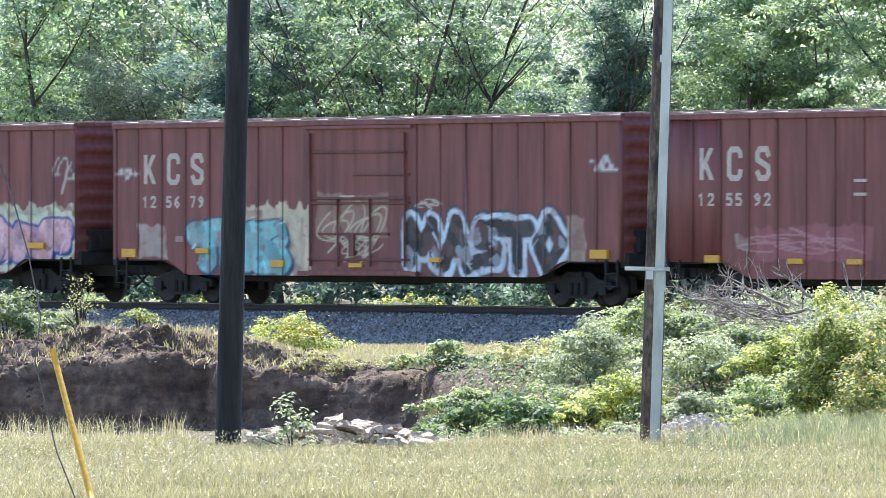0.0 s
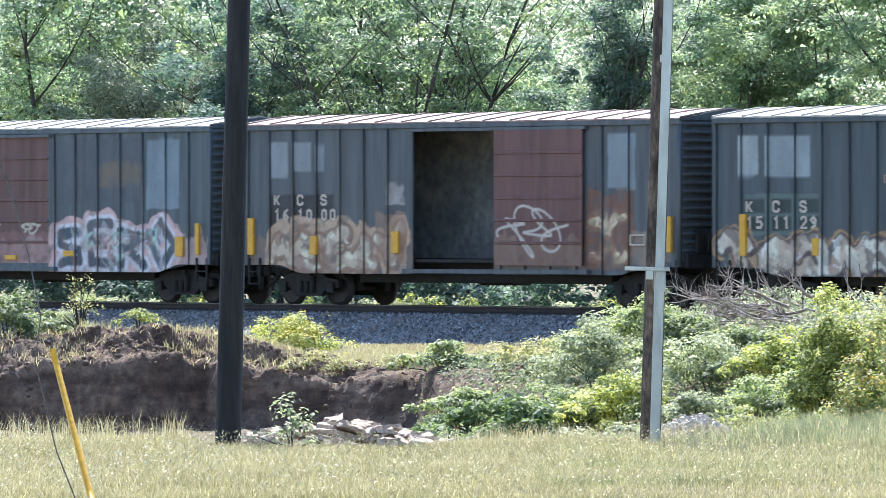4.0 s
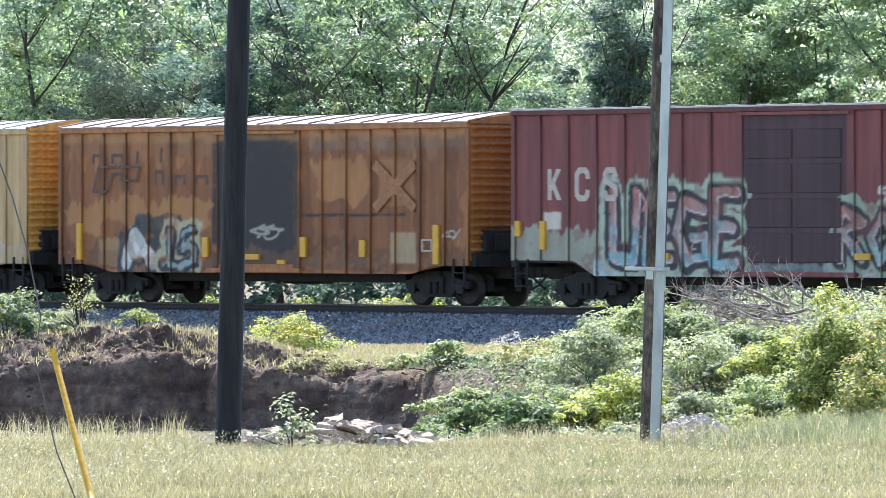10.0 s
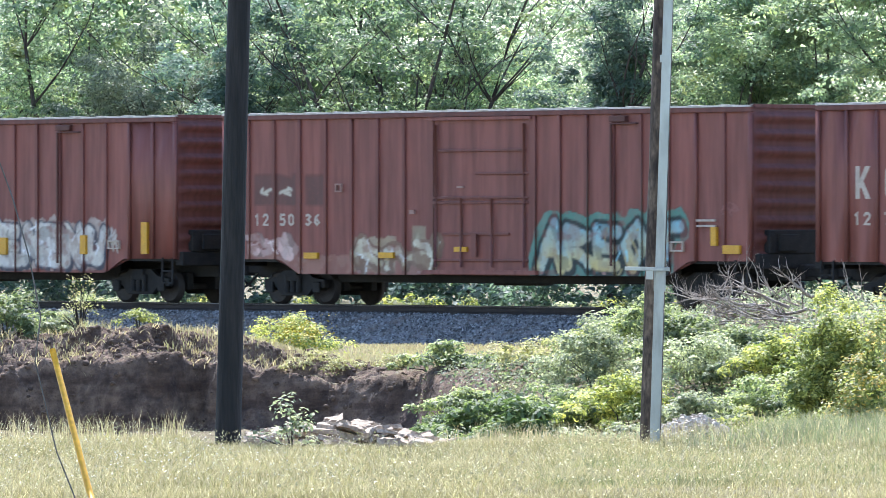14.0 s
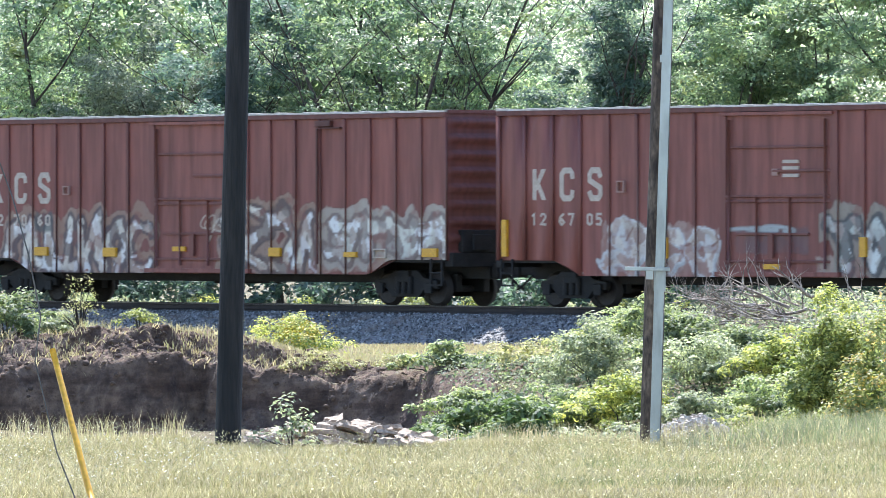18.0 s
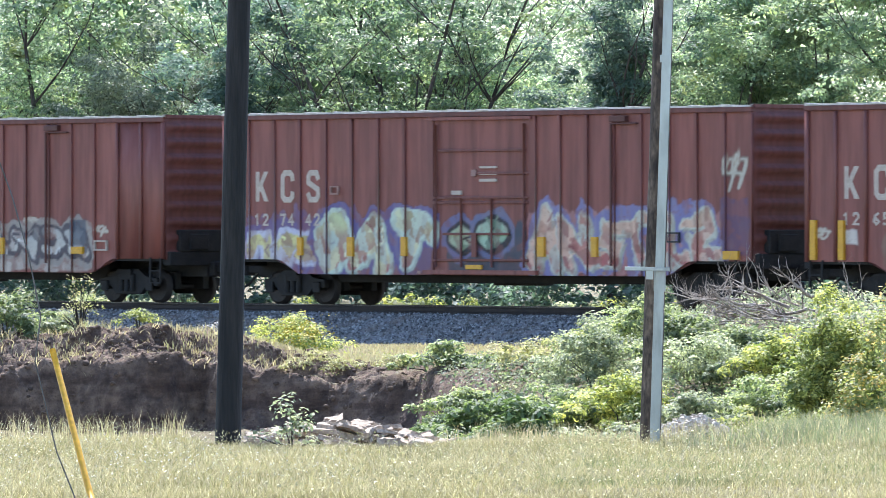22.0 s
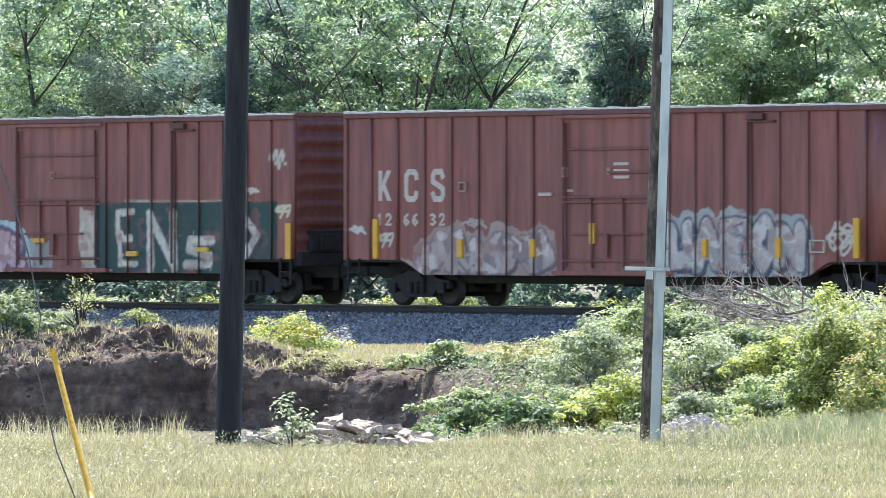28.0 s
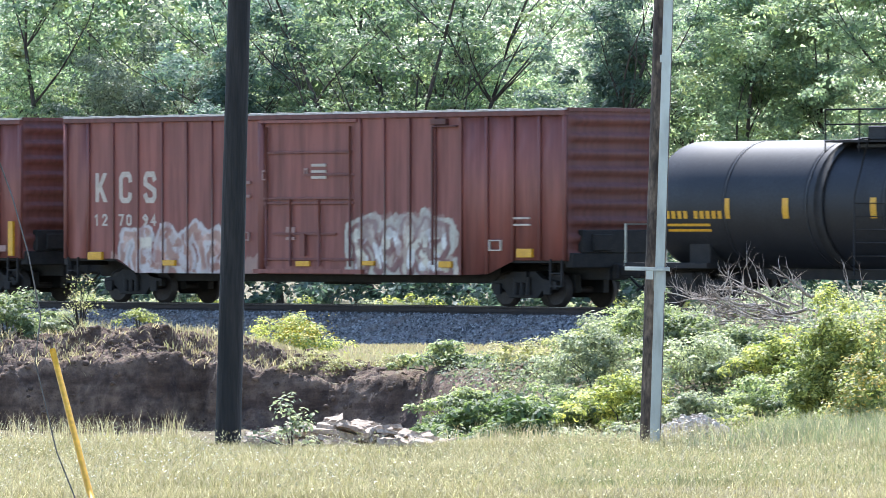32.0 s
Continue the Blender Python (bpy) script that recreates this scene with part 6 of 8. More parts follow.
boxcar("long", 217.01, (0.234, 0.082, 0.065), "red boxcar with worn white graffiti along the sill",
       art=[
           patch(1.22, 8.04, 0.71, 1.19, (0.45, 0.38, 0.33), 0.6, 3, top_rag=0.3),
           piece(1.86, 7.84, 0.74, 2.29, 6, (0.6, 0.55, 0.52), (0.66, 0.66, 0.64), (0.1, 0.07, 0.07), (0.27, 0.17, 0.14), 141, fat=0.34, edge=0.12),
           patch(3.02, 3.75, 1.81, 2.32, (0.06, 0.08, 0.1), 0.7, 3),
           piece(10.43, 14.21, 0.78, 2.47, 4, (0.62, 0.58, 0.52), (0.68, 0.68, 0.66), (0.12, 0.08, 0.07), (0.27, 0.18, 0.15), 143, fat=0.34, edge=0.12),
           patch(14.21, 18.97, 0.8, 1.68, (0.45, 0.38, 0.33), 0.5, 5, top_rag=0.4),
           piece(14.4, 18.88, 1.16, 2.26, 4, (0.62, 0.66, 0.66), (0.66, 0.68, 0.66), (0.2, 0.15, 0.13), (0.36, 0.32, 0.3), 145, fat=0.34, edge=0.12),
           tag(9.64, 10.63, 1.54, 2.34, (0.6, 0.55, 0.5), 4),
       ], number='127060',
       yellow=[(0.26, 1.18, 0.58, 0.21), (3.08, 1.19, 0.52, 0.22), (5.87, 1.17, 0.51, 0.23), (8.65, 1.31, 0.5, 0.12), (12.38, 1.19, 0.43, 0.22), (15.22, 1.18, 0.45, 0.13), (18.11, 1.19, 0.53, 0.21)],
       plates=[(4.23, 2.74, 0.25, 0.23, "white"), (16.29, 1.16, 0.47, 0.23, "white")])

boxcar("long", 237.79, (0.234, 0.082, 0.065), "red boxcar with muted grey, blue and pale graffiti",
       art=[
           patch(3.67, 7.7, 0.72, 1.95, (0.36, 0.26, 0.25), 0.65, 3, top_rag=0.3),
           piece(3.67, 7.7, 0.76, 2.06, 3, (0.4, 0.24, 0.22), (0.5, 0.5, 0.5), (0.55, 0.55, 0.54), None, 151, fat=0.32, edge=0.06),
           patch(8.12, 10.62, 1.26, 1.94, (0.12, 0.08, 0.1), 0.7, 4),
           tag(8.02, 10.31, 1.78, 1.94, (0.4, 0.46, 0.52), 5, wide=0.07, loops=5),
           patch(10.82, 15.06, 0.76, 1.27, (0.4, 0.35, 0.33), 0.7, 6),
           piece(11.34, 14.96, 0.8, 2.21, 4, (0.45, 0.46, 0.45), (0.5, 0.58, 0.62), (0.08, 0.08, 0.08), (0.25, 0.22, 0.2), 153, fat=0.42),
           tag(18.09, 18.48, 2.86, 3.59, (0.5, 0.5, 0.42), 5, wide=0.06),
       ], number='126705',
       yellow=[(0.2, 1.21, 0.18, 0.88), (5.74, 1.18, 0.19, 0.49), (9.17, 0.94, 0.5, 0.12), (12.29, 1.23, 0.2, 0.45), (15.14, 1.19, 0.18, 0.48)],
       plates=[(4.21, 2.72, 0.26, 0.28, "white"), (9.79, 3.37, 0.52, 0.08, "white"), (9.79, 3.22, 0.52, 0.08, "white"), (9.79, 3.05, 0.52, 0.08, "white"), (9.44, 3.09, 0.19, 0.16, "white"), (16.21, 1.32, 0.49, 0.29, "white"), (17.12, 2.1, 0.52, 0.05, "white"), (17.12, 1.95, 0.52, 0.05, "white")])

boxcar("long", 258.74, (0.234, 0.082, 0.065), "red boxcar with white wedge-shaped and silver graffiti",
       art=[
           patch(2.66, 7.8, 0.7, 2.24, (0.66, 0.66, 0.66), 0.95, 3, top_rag=0.5, slant=0.8),
           piece(4.61, 7.71, 1, 2.32, 3, (0.64, 0.63, 0.62), (0.68, 0.68, 0.68), (0.12, 0.12, 0.13), None, 161, fat=0.4, edge=0.07, picks=[3, 8, 4]),
           patch(5.05, 5.41, 1, 2.01, (0.2, 0.12, 0.11), 0.85, 8, rag=0.1),
           patch(5.92, 6.22, 0.93, 1.88, (0.2, 0.14, 0.13), 0.85, 9, rag=0.1),
           patch(6.62, 7.61, 1.21, 2.41, (0.14, 0.07, 0.06), 0.7, 4),
           patch(12.07, 16.17, 0.77, 1.48, (0.5, 0.47, 0.46), 0.8, 5, top_rag=0.2),
           piece(12.16, 15.81, 1.16, 1.96, 4, (0.55, 0.55, 0.55), (0.45, 0.48, 0.52), (0.08, 0.07, 0.08), (0.3, 0.28, 0.28), 163, fat=0.4, edge=0.12),
           patch(15.16, 15.81, 1.42, 2.13, (0.07, 0.09, 0.14), 0.8, 3, rag=0.04),
           tag(0.17, 1.11, 2.91, 4.08, (0.6, 0.6, 0.62), 7, wide=0.055, loops=10),
           tag(16.17, 16.69, 1.68, 2, (0.6, 0.57, 0.52), 4, wide=0.05),
           tag(13.2, 13.86, 2.04, 2.2, (0.6, 0.57, 0.52), 3),
           tag(8.49, 10.34, 1.28, 2.01, (0.35, 0.35, 0.4), 7, loops=8),
       ], number='127219',
       yellow=[(0.23, 1.17, 0.5, 0.21), (3.01, 1.15, 0.51, 0.18), (5.98, 1.16, 0.4, 0.16), (9.68, 1.46, 0.46, 0.13), (12.26, 1.22, 0.19, 0.43), (15.25, 1.24, 0.46, 0.18)],
       plates=[(4.2, 2.76, 0.2, 0.16, "white"), (8.88, 2.75, 0.33, 0.07, "white"), (9.66, 3.3, 0.54, 0.07, "white"), (9.66, 3.14, 0.54, 0.07, "white"), (9.66, 3, 0.54, 0.07, "white"), (9.37, 3.11, 0.12, 0.16, "white"), (16.17, 1.32, 0.51, 0.26, "white")])

boxcar("long", 280, (0.234, 0.082, 0.065), "red boxcar covered low with green, pink and violet graffiti",
       art=[
           patch(0.93, 7.91, 0.73, 2.29, (0.14, 0.1, 0.25), 0.7, 3, top_rag=0.35),
           piece(0.93, 3.62, 0.94, 1.81, 3, (0.5, 0.35, 0.35), (0.5, 0.5, 0.2), (0.5, 0.5, 0.6), (0.14, 0.1, 0.28), 171, fat=0.42),
           piece(3.52, 7.71, 0.71, 2.29, 3, (0.45, 0.12, 0.16), (0.5, 0.6, 0.36), (0.5, 0.6, 0.5), (0.12, 0.1, 0.3), 173, fat=0.4, edge=0.11),
           patch(8.32, 11.16, 0.73, 1.94, (0.04, 0.06, 0.1), 0.85, 4, top_rag=0.3),
           piece(8.53, 9.3, 1.33, 1.97, 1, (0.3, 0.5, 0.35), (0.4, 0.5, 0.35), (0.025, 0.025, 0.03), (0.12, 0.12, 0.3), 175, fat=0.7, picks=[5]),
           piece(9.5, 10.39, 1.34, 2.19, 1, (0.25, 0.45, 0.35), (0.35, 0.5, 0.4), (0.025, 0.025, 0.03), (0.12, 0.14, 0.3), 177, fat=0.7, picks=[5]),
           patch(11.26, 17.86, 0.78, 2.34, (0.45, 0.2, 0.24), 0.7, 5, top_rag=0.25),
           piece(11.36, 17.76, 0.82, 2.4, 6, (0.5, 0.13, 0.15), (0.5, 0.36, 0.28), (0.5, 0.52, 0.42), (0.18, 0.18, 0.42), 179, fat=0.4, edge=0.06),
           patch(17.86, 18.89, 1.22, 2.59, (0.09, 0.06, 0.16), 0.75, 3),
           tag(17.91, 18.8, 2.72, 3.79, (0.55, 0.55, 0.5), 6, wide=0.06, loops=10),
       ], number='127442',
       yellow=[(2.88, 1.22, 0.17, 0.44), (4.75, 1.2, 0.21, 0.47), (6.74, 1.21, 0.19, 0.47), (11.65, 1.21, 0.24, 0.47), (13.53, 1.21, 0.2, 0.47), (9.1, 0.9, 0.57, 0.11), (18.01, 1.16, 0.51, 0.2)],
       plates=[(4.11, 2.71, 0.3, 0.21, "white"), (9.59, 3.32, 0.61, 0.05, "white"), (9.59, 3.16, 0.61, 0.07, "white"), (9.59, 3, 0.61, 0.07, "white"), (9.3, 3.13, 0.16, 0.16, "white"), (8.59, 2.69, 0.35, 0.1, "white"), (16.11, 1.55, 0.42, 0.24, "ink")])

boxcar("long", 300.7, (0.234, 0.082, 0.065), "red boxcar with lilac and green graffiti letters",
       art=[
           patch(2.45, 7.52, 0.75, 1.81, (0.22, 0.14, 0.11), 0.6, 3, top_rag=0.2),
           tag(4.01, 7.52, 1.1, 1.81, (0.36, 0.32, 0.28), 6, wide=0.05, loops=12),
           patch(10.71, 16.96, 0.75, 1.81, (0.45, 0.5, 0.4), 0.8, 5, top_rag=0.3),
           piece(11.34, 16.16, 0.75, 2.35, 5, (0.56, 0.56, 0.62), (0.62, 0.62, 0.66), (0.03, 0.03, 0.05), (0.1, 0.36, 0.22), 181, fat=0.5, hi=(0.6, 0.57, 0.52), picks=[9, 3, 13, 6, 2], glow=0.22),
           patch(10.71, 11.97, 0.71, 1.05, (0.08, 0.3, 0.2), 0.7, 6),
           patch(16.16, 16.96, 0.87, 1.67, (0.4, 0.5, 0.42), 0.8, 3),
           tag(18.09, 18.68, 2.14, 2.48, (0.6, 0.57, 0.52), 4, wide=0.05),
           patch(18.09, 18.68, 1.67, 2.01, (0.4, 0.28, 0.26), 0.5, 2),
           tag(18.09, 18.68, 1.07, 1.51, (0.6, 0.57, 0.52), 7, wide=0.05),
           tag(0.18, 0.8, 1.63, 1.95, (0.6, 0.57, 0.52), 8, wide=0.05),
           patch(1.21, 1.68, 1.49, 1.88, (0.6, 0.6, 0.6), 0.9, 3, rag=0.03),
       ], number='126575',
       yellow=[(0.18, 1.16, 0.18, 0.91), (1.09, 1.16, 0.18, 0.9), (3.9, 1.17, 0.18, 0.5), (8.85, 1.17, 0.51, 0.11), (9.49, 1.17, 0.49, 0.11), (18.74, 1.12, 0.2, 0.93)],
       plates=[(4.3, 2.71, 0.22, 0.23, "white"), (9.02, 2.75, 0.32, 0.07, "white"), (9.76, 3.38, 0.57, 0.06, "white"), (9.76, 3.23, 0.57, 0.06, "white"), (9.76, 3.06, 0.57, 0.07, "white"), (9.44, 3.18, 0.17, 0.15, "white"), (16.26, 1.32, 0.4, 0.27, "white"), (17.06, 2.08, 0.7, 0.05, "white"), (17.06, 1.94, 0.7, 0.05, "white")])

boxcar("long", 321.53, (0.234, 0.082, 0.065), "red boxcar with dark number block and white graffiti",
       art=[
           patch(3.19, 7.92, 0.74, 1.19, (0.38, 0.24, 0.21), 0.6, 3),
           piece(3.19, 7.82, 1.13, 2.35, 5, (0.52, 0.42, 0.38), (0.62, 0.6, 0.62), (0.22, 0.14, 0.14), (0.33, 0.3, 0.32), 191, fat=0.36, edge=0.11),
           patch(6.71, 7.72, 1.2, 2.08, (0.4, 0.5, 0.6), 0.5, 4),
           patch(11.3, 16.29, 0.91, 1.81, (0.45, 0.42, 0.42), 0.5, 4, top_rag=0.3),
           piece(11.4, 13.92, 0.95, 2.27, 3, (0.6, 0.6, 0.62), (0.55, 0.58, 0.64), (0.24, 0.17, 0.17), None, 193, fat=0.36, edge=0.11),
           piece(14.11, 16.29, 1.02, 2.27, 3, (0.6, 0.6, 0.62), (0.6, 0.6, 0.62), (0.24, 0.17, 0.17), None, 195, fat=0.4, edge=0.11),
           patch(2.98, 3.78, 1.81, 2.25, (0.05, 0.05, 0.06), 0.7, 3, rag=0.03),
       ], number='126529', number_back=True,
       yellow=[(0.26, 1.18, 0.54, 0.24), (3.32, 1.15, 0.46, 0.16), (6.05, 1.16, 0.55, 0.16), (9.82, 1.33, 0.44, 0.12), (12.57, 1.17, 0.48, 0.16), (15.31, 1.18, 0.51, 0.16), (18.17, 1.16, 0.53, 0.26)],
       plates=[(4.3, 2.74, 0.23, 0.23, "white"), (8.93, 2.56, 0.36, 0.08, "white"), (9.78, 3.33, 0.53, 0.05, "white"), (9.78, 3.17, 0.53, 0.05, "white"), (9.78, 3.01, 0.53, 0.05, "white"), (9.52, 3.13, 0.12, 0.15, "white"), (7.11, 2.94, 0.16, 0.05, "white"), (16.29, 1.31, 0.47, 0.23, "white")])

boxcar("long", 342.4, (0.234, 0.082, 0.065), "red boxcar with pink and pale blue graffiti letters",
       art=[
           patch(-0.81, 9.38, 0.73, 1.59, (0.3, 0.48, 0.5), 0.6, 3, top_rag=0.3),
           patch(2.6, 8.16, 1.49, 2.09, (0.35, 0.55, 0.6), 0.7, 4, top_rag=0.3),
           piece(2.6, 8.16, 0.72, 1.92, 5, (0.42, 0.3, 0.45), (0.58, 0.36, 0.38), (0.1, 0.06, 0.12), (0.35, 0.5, 0.55), 201, fat=0.5, picks=[5, 7, 8, 6, 0]),
           patch(1.55, 2.49, 0.94, 1.88, (0.5, 0.5, 0.4), 0.7, 4),
           tag(17.97, 18.63, 3.3, 3.95, (0.6, 0.57, 0.52), 5, wide=0.06, loops=8),
           patch(11.02, 18.28, 0.73, 2.57, (0.004, 0.042, 0.042), 1, 3, rag=0.03, top_rag=0.05),
           patch(10.47, 11.13, 0.71, 2.44, (0.55, 0.52, 0.46), 0.8, 5, top_rag=0.3),
           piece(11.99, 12.85, 0.72, 2.5, 1, (0.6, 0.57, 0.52), (0.6, 0.57, 0.52), None, None, 203, fat=0.28, picks=[6]),
           piece(13.17, 14.44, 0.73, 2.5, 1, (0.6, 0.57, 0.52), (0.5, 0.52, 0.52), None, None, 204, fat=0.3, picks=[4]),
           piece(14.65, 15.91, 0.73, 1.81, 1, (0.5, 0.52, 0.5), (0.6, 0.57, 0.52), None, None, 205, fat=0.3, picks=[2]),
           piece(16.53, 17.67, 0.99, 2.49, 1, (0.6, 0.57, 0.52), (0.45, 0.48, 0.46), (0.025, 0.025, 0.03), None, 206, fat=0.3, picks=[5]),
           tag(11.02, 17.36, 2.55, 2.61, (0.6, 0.57, 0.52), 9, wide=0.02, loops=4),
           tag(18.18, 18.79, 2.15, 2.51, (0.62, 0.58, 0.44), 6, wide=0.06),
           tag(16.99, 17.56, 2.74, 2.9, (0.6, 0.57, 0.52), 4, wide=0.05),
       ], number='126265',
       yellow=[(2.9, 1.14, 0.55, 0.16), (5.88, 1.18, 0.54, 0.16), (8.61, 1.52, 0.49, 0.11), (0.38, 1.15, 0.38, 0.8), (12.42, 1.18, 0.43, 0.13), (15.18, 1.3, 0.46, 0.11), (18.63, 1.13, 0.2, 0.88)],
       plates=[(4.1, 2.73, 0.23, 0.26, "white"), (6.96, 3.02, 0.18, 0.06, "white"), (9.34, 3.15, 0.15, 0.18, "white")])

boxcar("long", 363.22, (0.234, 0.082, 0.065), "red boxcar with two grey bands of graffiti letters",
       art=[
           patch(2.05, 7.63, 0.75, 1.2, (0.42, 0.33, 0.33), 0.85, 3, top_rag=0.2),
           piece(2.88, 7.33, 0.75, 1.88, 4, (0.4, 0.34, 0.34), (0.42, 0.36, 0.36), (0.14, 0.1, 0.11), (0.3, 0.22, 0.21), 221, fat=0.6, edge=0.04),
           tag(4.32, 5.23, 1.88, 2.15, (0.42, 0.36, 0.36), 5, wide=0.05),
           patch(11.43, 16.31, 0.77, 1.29, (0.44, 0.42, 0.4), 0.9, 5, top_rag=0.25),
           piece(11.43, 16.03, 0.79, 2.2, 5, (0.45, 0.42, 0.42), (0.5, 0.48, 0.5), (0.05, 0.06, 0.09), (0.3, 0.34, 0.36), 223, fat=0.6, edge=0.06, picks=[8, 3, 6, 5, 4]),
           tag(16.68, 17.81, 1.23, 2.13, (0.6, 0.57, 0.52), 8, wide=0.055, loops=14),
           tag(0.13, 0.8, 1.74, 1.97, (0.6, 0.56, 0.56), 5, wide=0.05),
           tag(1.18, 1.8, 1.42, 1.83, (0.6, 0.57, 0.52), 6, wide=0.05),
       ], number='126632',
       yellow=[(1.09, 1.15, 0.17, 0.96), (4.17, 1.18, 0.18, 0.45), (6.76, 1.2, 0.16, 0.43), (8.85, 1.52, 0.18, 0.48), (12.69, 1.21, 0.15, 0.42), (15.13, 1.19, 0.15, 0.47), (17.66, 1.2, 0.18, 0.92)],
       plates=[(4.21, 2.76, 0.26, 0.24, "white"), (7.07, 2.65, 0.44, 0.08, "white"), (7.89, 3.09, 0.16, 0.24, "white"), (8.07, 2.74, 0.22, 0.07, "white"), (9.69, 3.36, 0.52, 0.07, "white"), (9.69, 3.2, 0.52, 0.07, "white"), (9.69, 3.05, 0.52, 0.07, "white"), (9.44, 3.15, 0.12, 0.16, "white"), (16.24, 1.32, 0.48, 0.3, "white")])

boxcar("long", 383.95, (0.234, 0.082, 0.065), "red boxcar with blue and white graffiti and pale scribbles",
       art=[
           patch(3.3, 7.63, 0.73, 1.19, (0.6, 0.6, 0.6), 0.85, 3, top_rag=0.25),
           piece(3.94, 7.11, 0.81, 2.06, 4, (0.14, 0.36, 0.58), (0.14, 0.36, 0.6), (0.03, 0.05, 0.09), (0.6, 0.6, 0.58), 231, fat=0.5, edge=0.06, picks=[0, 6, 5, 7]),
           piece(11.51, 13.99, 1.41, 1.88, 4, (0.2, 0.42, 0.62), (0.25, 0.45, 0.62), (0.5, 0.6, 0.68), None, 233, fat=0.4, picks=[4, 7, 5, 0], edge=0.05),
           patch(11.61, 13.99, 1, 1.43, (0.1, 0.12, 0.13), 0.6, 4),
           piece(12.21, 13.89, 2.01, 3.21, 2, (0.42, 0.4, 0.42), (0.5, 0.5, 0.53), None, None, 235, fat=0.44),
           piece(14.19, 15.65, 2.34, 3.69, 2, (0.42, 0.4, 0.42), (0.5, 0.5, 0.53), None, None, 236, fat=0.4),
           tag(11.3, 11.91, 2.48, 3.22, (0.55, 0.5, 0.45), 3, wide=0.05),
           tag(17.09, 17.82, 2.53, 3.36, (0.62, 0.62, 0.68), 9, wide=0.05, loops=11),
           tag(15.06, 15.74, 1.01, 2.47, (0.5, 0.45, 0.42), 5, wide=0.05, loops=12),
           tag(2, 2.65, 1.25, 1.88, (0.5, 0.45, 0.42), 5, loops=8),
           patch(14.19, 15.55, 0.77, 1.54, (0.4, 0.3, 0.27), 0.6, 4),
       ], number='126667',
       yellow=[(0.18, 1.17, 0.15, 0.89), (2.91, 1.18, 0.17, 0.49), (8.64, 1.34, 0.47, 0.12), (11.77, 1.24, 0.2, 0.43), (15.08, 1.2, 0.19, 0.42), (18.46, 1.18, 0.19, 0.89)],
       plates=[(4.15, 2.72, 0.26, 0.25, "white"), (7.15, 2.82, 0.27, 0.08, "white"), (9.62, 3.35, 0.57, 0.05, "white"), (9.62, 3.19, 0.57, 0.07, "white"), (9.62, 3.03, 0.57, 0.07, "white"), (9.32, 3.14, 0.16, 0.16, "white"), (18.05, 1.29, 0.3, 0.16, "white")])

boxcar("long", 404.68, (0.234, 0.082, 0.065), "red boxcar with brown and white graffiti",
       art=[
           patch(1.91, 7.69, 0.7, 1.24, (0.42, 0.3, 0.27), 0.7, 3, top_rag=0.2),
           piece(2.25, 6.38, 0.73, 1.98, 5, (0.36, 0.2, 0.17), (0.4, 0.25, 0.22), (0.5, 0.46, 0.44), None, 241, fat=0.4, edge=0.12),
           patch(10.9, 15.15, 0.74, 0.99, (0.6, 0.58, 0.54), 0.9, 3, rag=0.05),
           piece(11.32, 14.85, 0.78, 2.11, 4, (0.62, 0.6, 0.52), (0.66, 0.66, 0.62), (0.2, 0.1, 0.09), (0.45, 0.45, 0.42), 243, fat=0.38, edge=0.12),
           patch(11.53, 14.64, 1.67, 2.29, (0.4, 0.36, 0.38), 0.35, 5, top_rag=0.3),
           patch(3, 3.49, 1.38, 1.69, (0.6, 0.57, 0.52), 0.95, 3, rag=0.03),
       ], number='127094',
       yellow=[(1, 1.09, 0.55, 0.2), (3.99, 0.95, 0.47, 0.14), (9.15, 0.95, 0.51, 0.13), (11.64, 0.98, 0.42, 0.11), (14.44, 0.94, 0.45, 0.15), (17.24, 1.19, 0.54, 0.21)],
       plates=[(7.08, 2.98, 0.3, 0.08, "white"), (7.08, 2.65, 0.3, 0.07, "white"), (7.08, 1.58, 0.26, 0.22, "white"), (7.86, 3.07, 0.15, 0.25, "white"), (9.73, 3.4, 0.53, 0.07, "white"), (9.73, 3.25, 0.53, 0.06, "white"), (9.73, 3.1, 0.53, 0.07, "white"), (9.45, 3.18, 0.13, 0.18, "white"), (8.77, 1.78, 0.32, 0.14, "white"), (8.77, 1.6, 0.32, 0.07, "white"), (16.23, 1.34, 0.44, 0.27, "white"), (17.12, 2.1, 0.56, 0.05, "white"), (17.12, 1.94, 0.56, 0.05, "white")])

tank_car(425.9)

# ---- plants ----
def leaf_arrays(P, size, rs, up=0.35, out=None):
    """Folded pointed leaves at the points P: vertices and faces."""
    n = len(P)
    N = rs.normal(size=(n, 3))
    N[:, 2] = np.abs(N[:, 2]) + up
    if out is not None:
        N = N * 0.42 + out
    N /= np.linalg.norm(N, axis=1)[:, None]
    T = np.cross(N, rs.normal(size=(n, 3)))
    T /= np.linalg.norm(T, axis=1)[:, None]
    B = np.cross(N, T)
    s = (size * rs.uniform(0.6, 1.35, n))[:, None]
    V = np.stack([P - T * s * 0.5, P + B * s * 0.28 + N * s * 0.1, P + T * s * 0.55, P - B * s * 0.28 + N * s * 0.1], 1)
    return V.reshape(-1, 3), np.arange(4 * n).reshape(-1, 4)


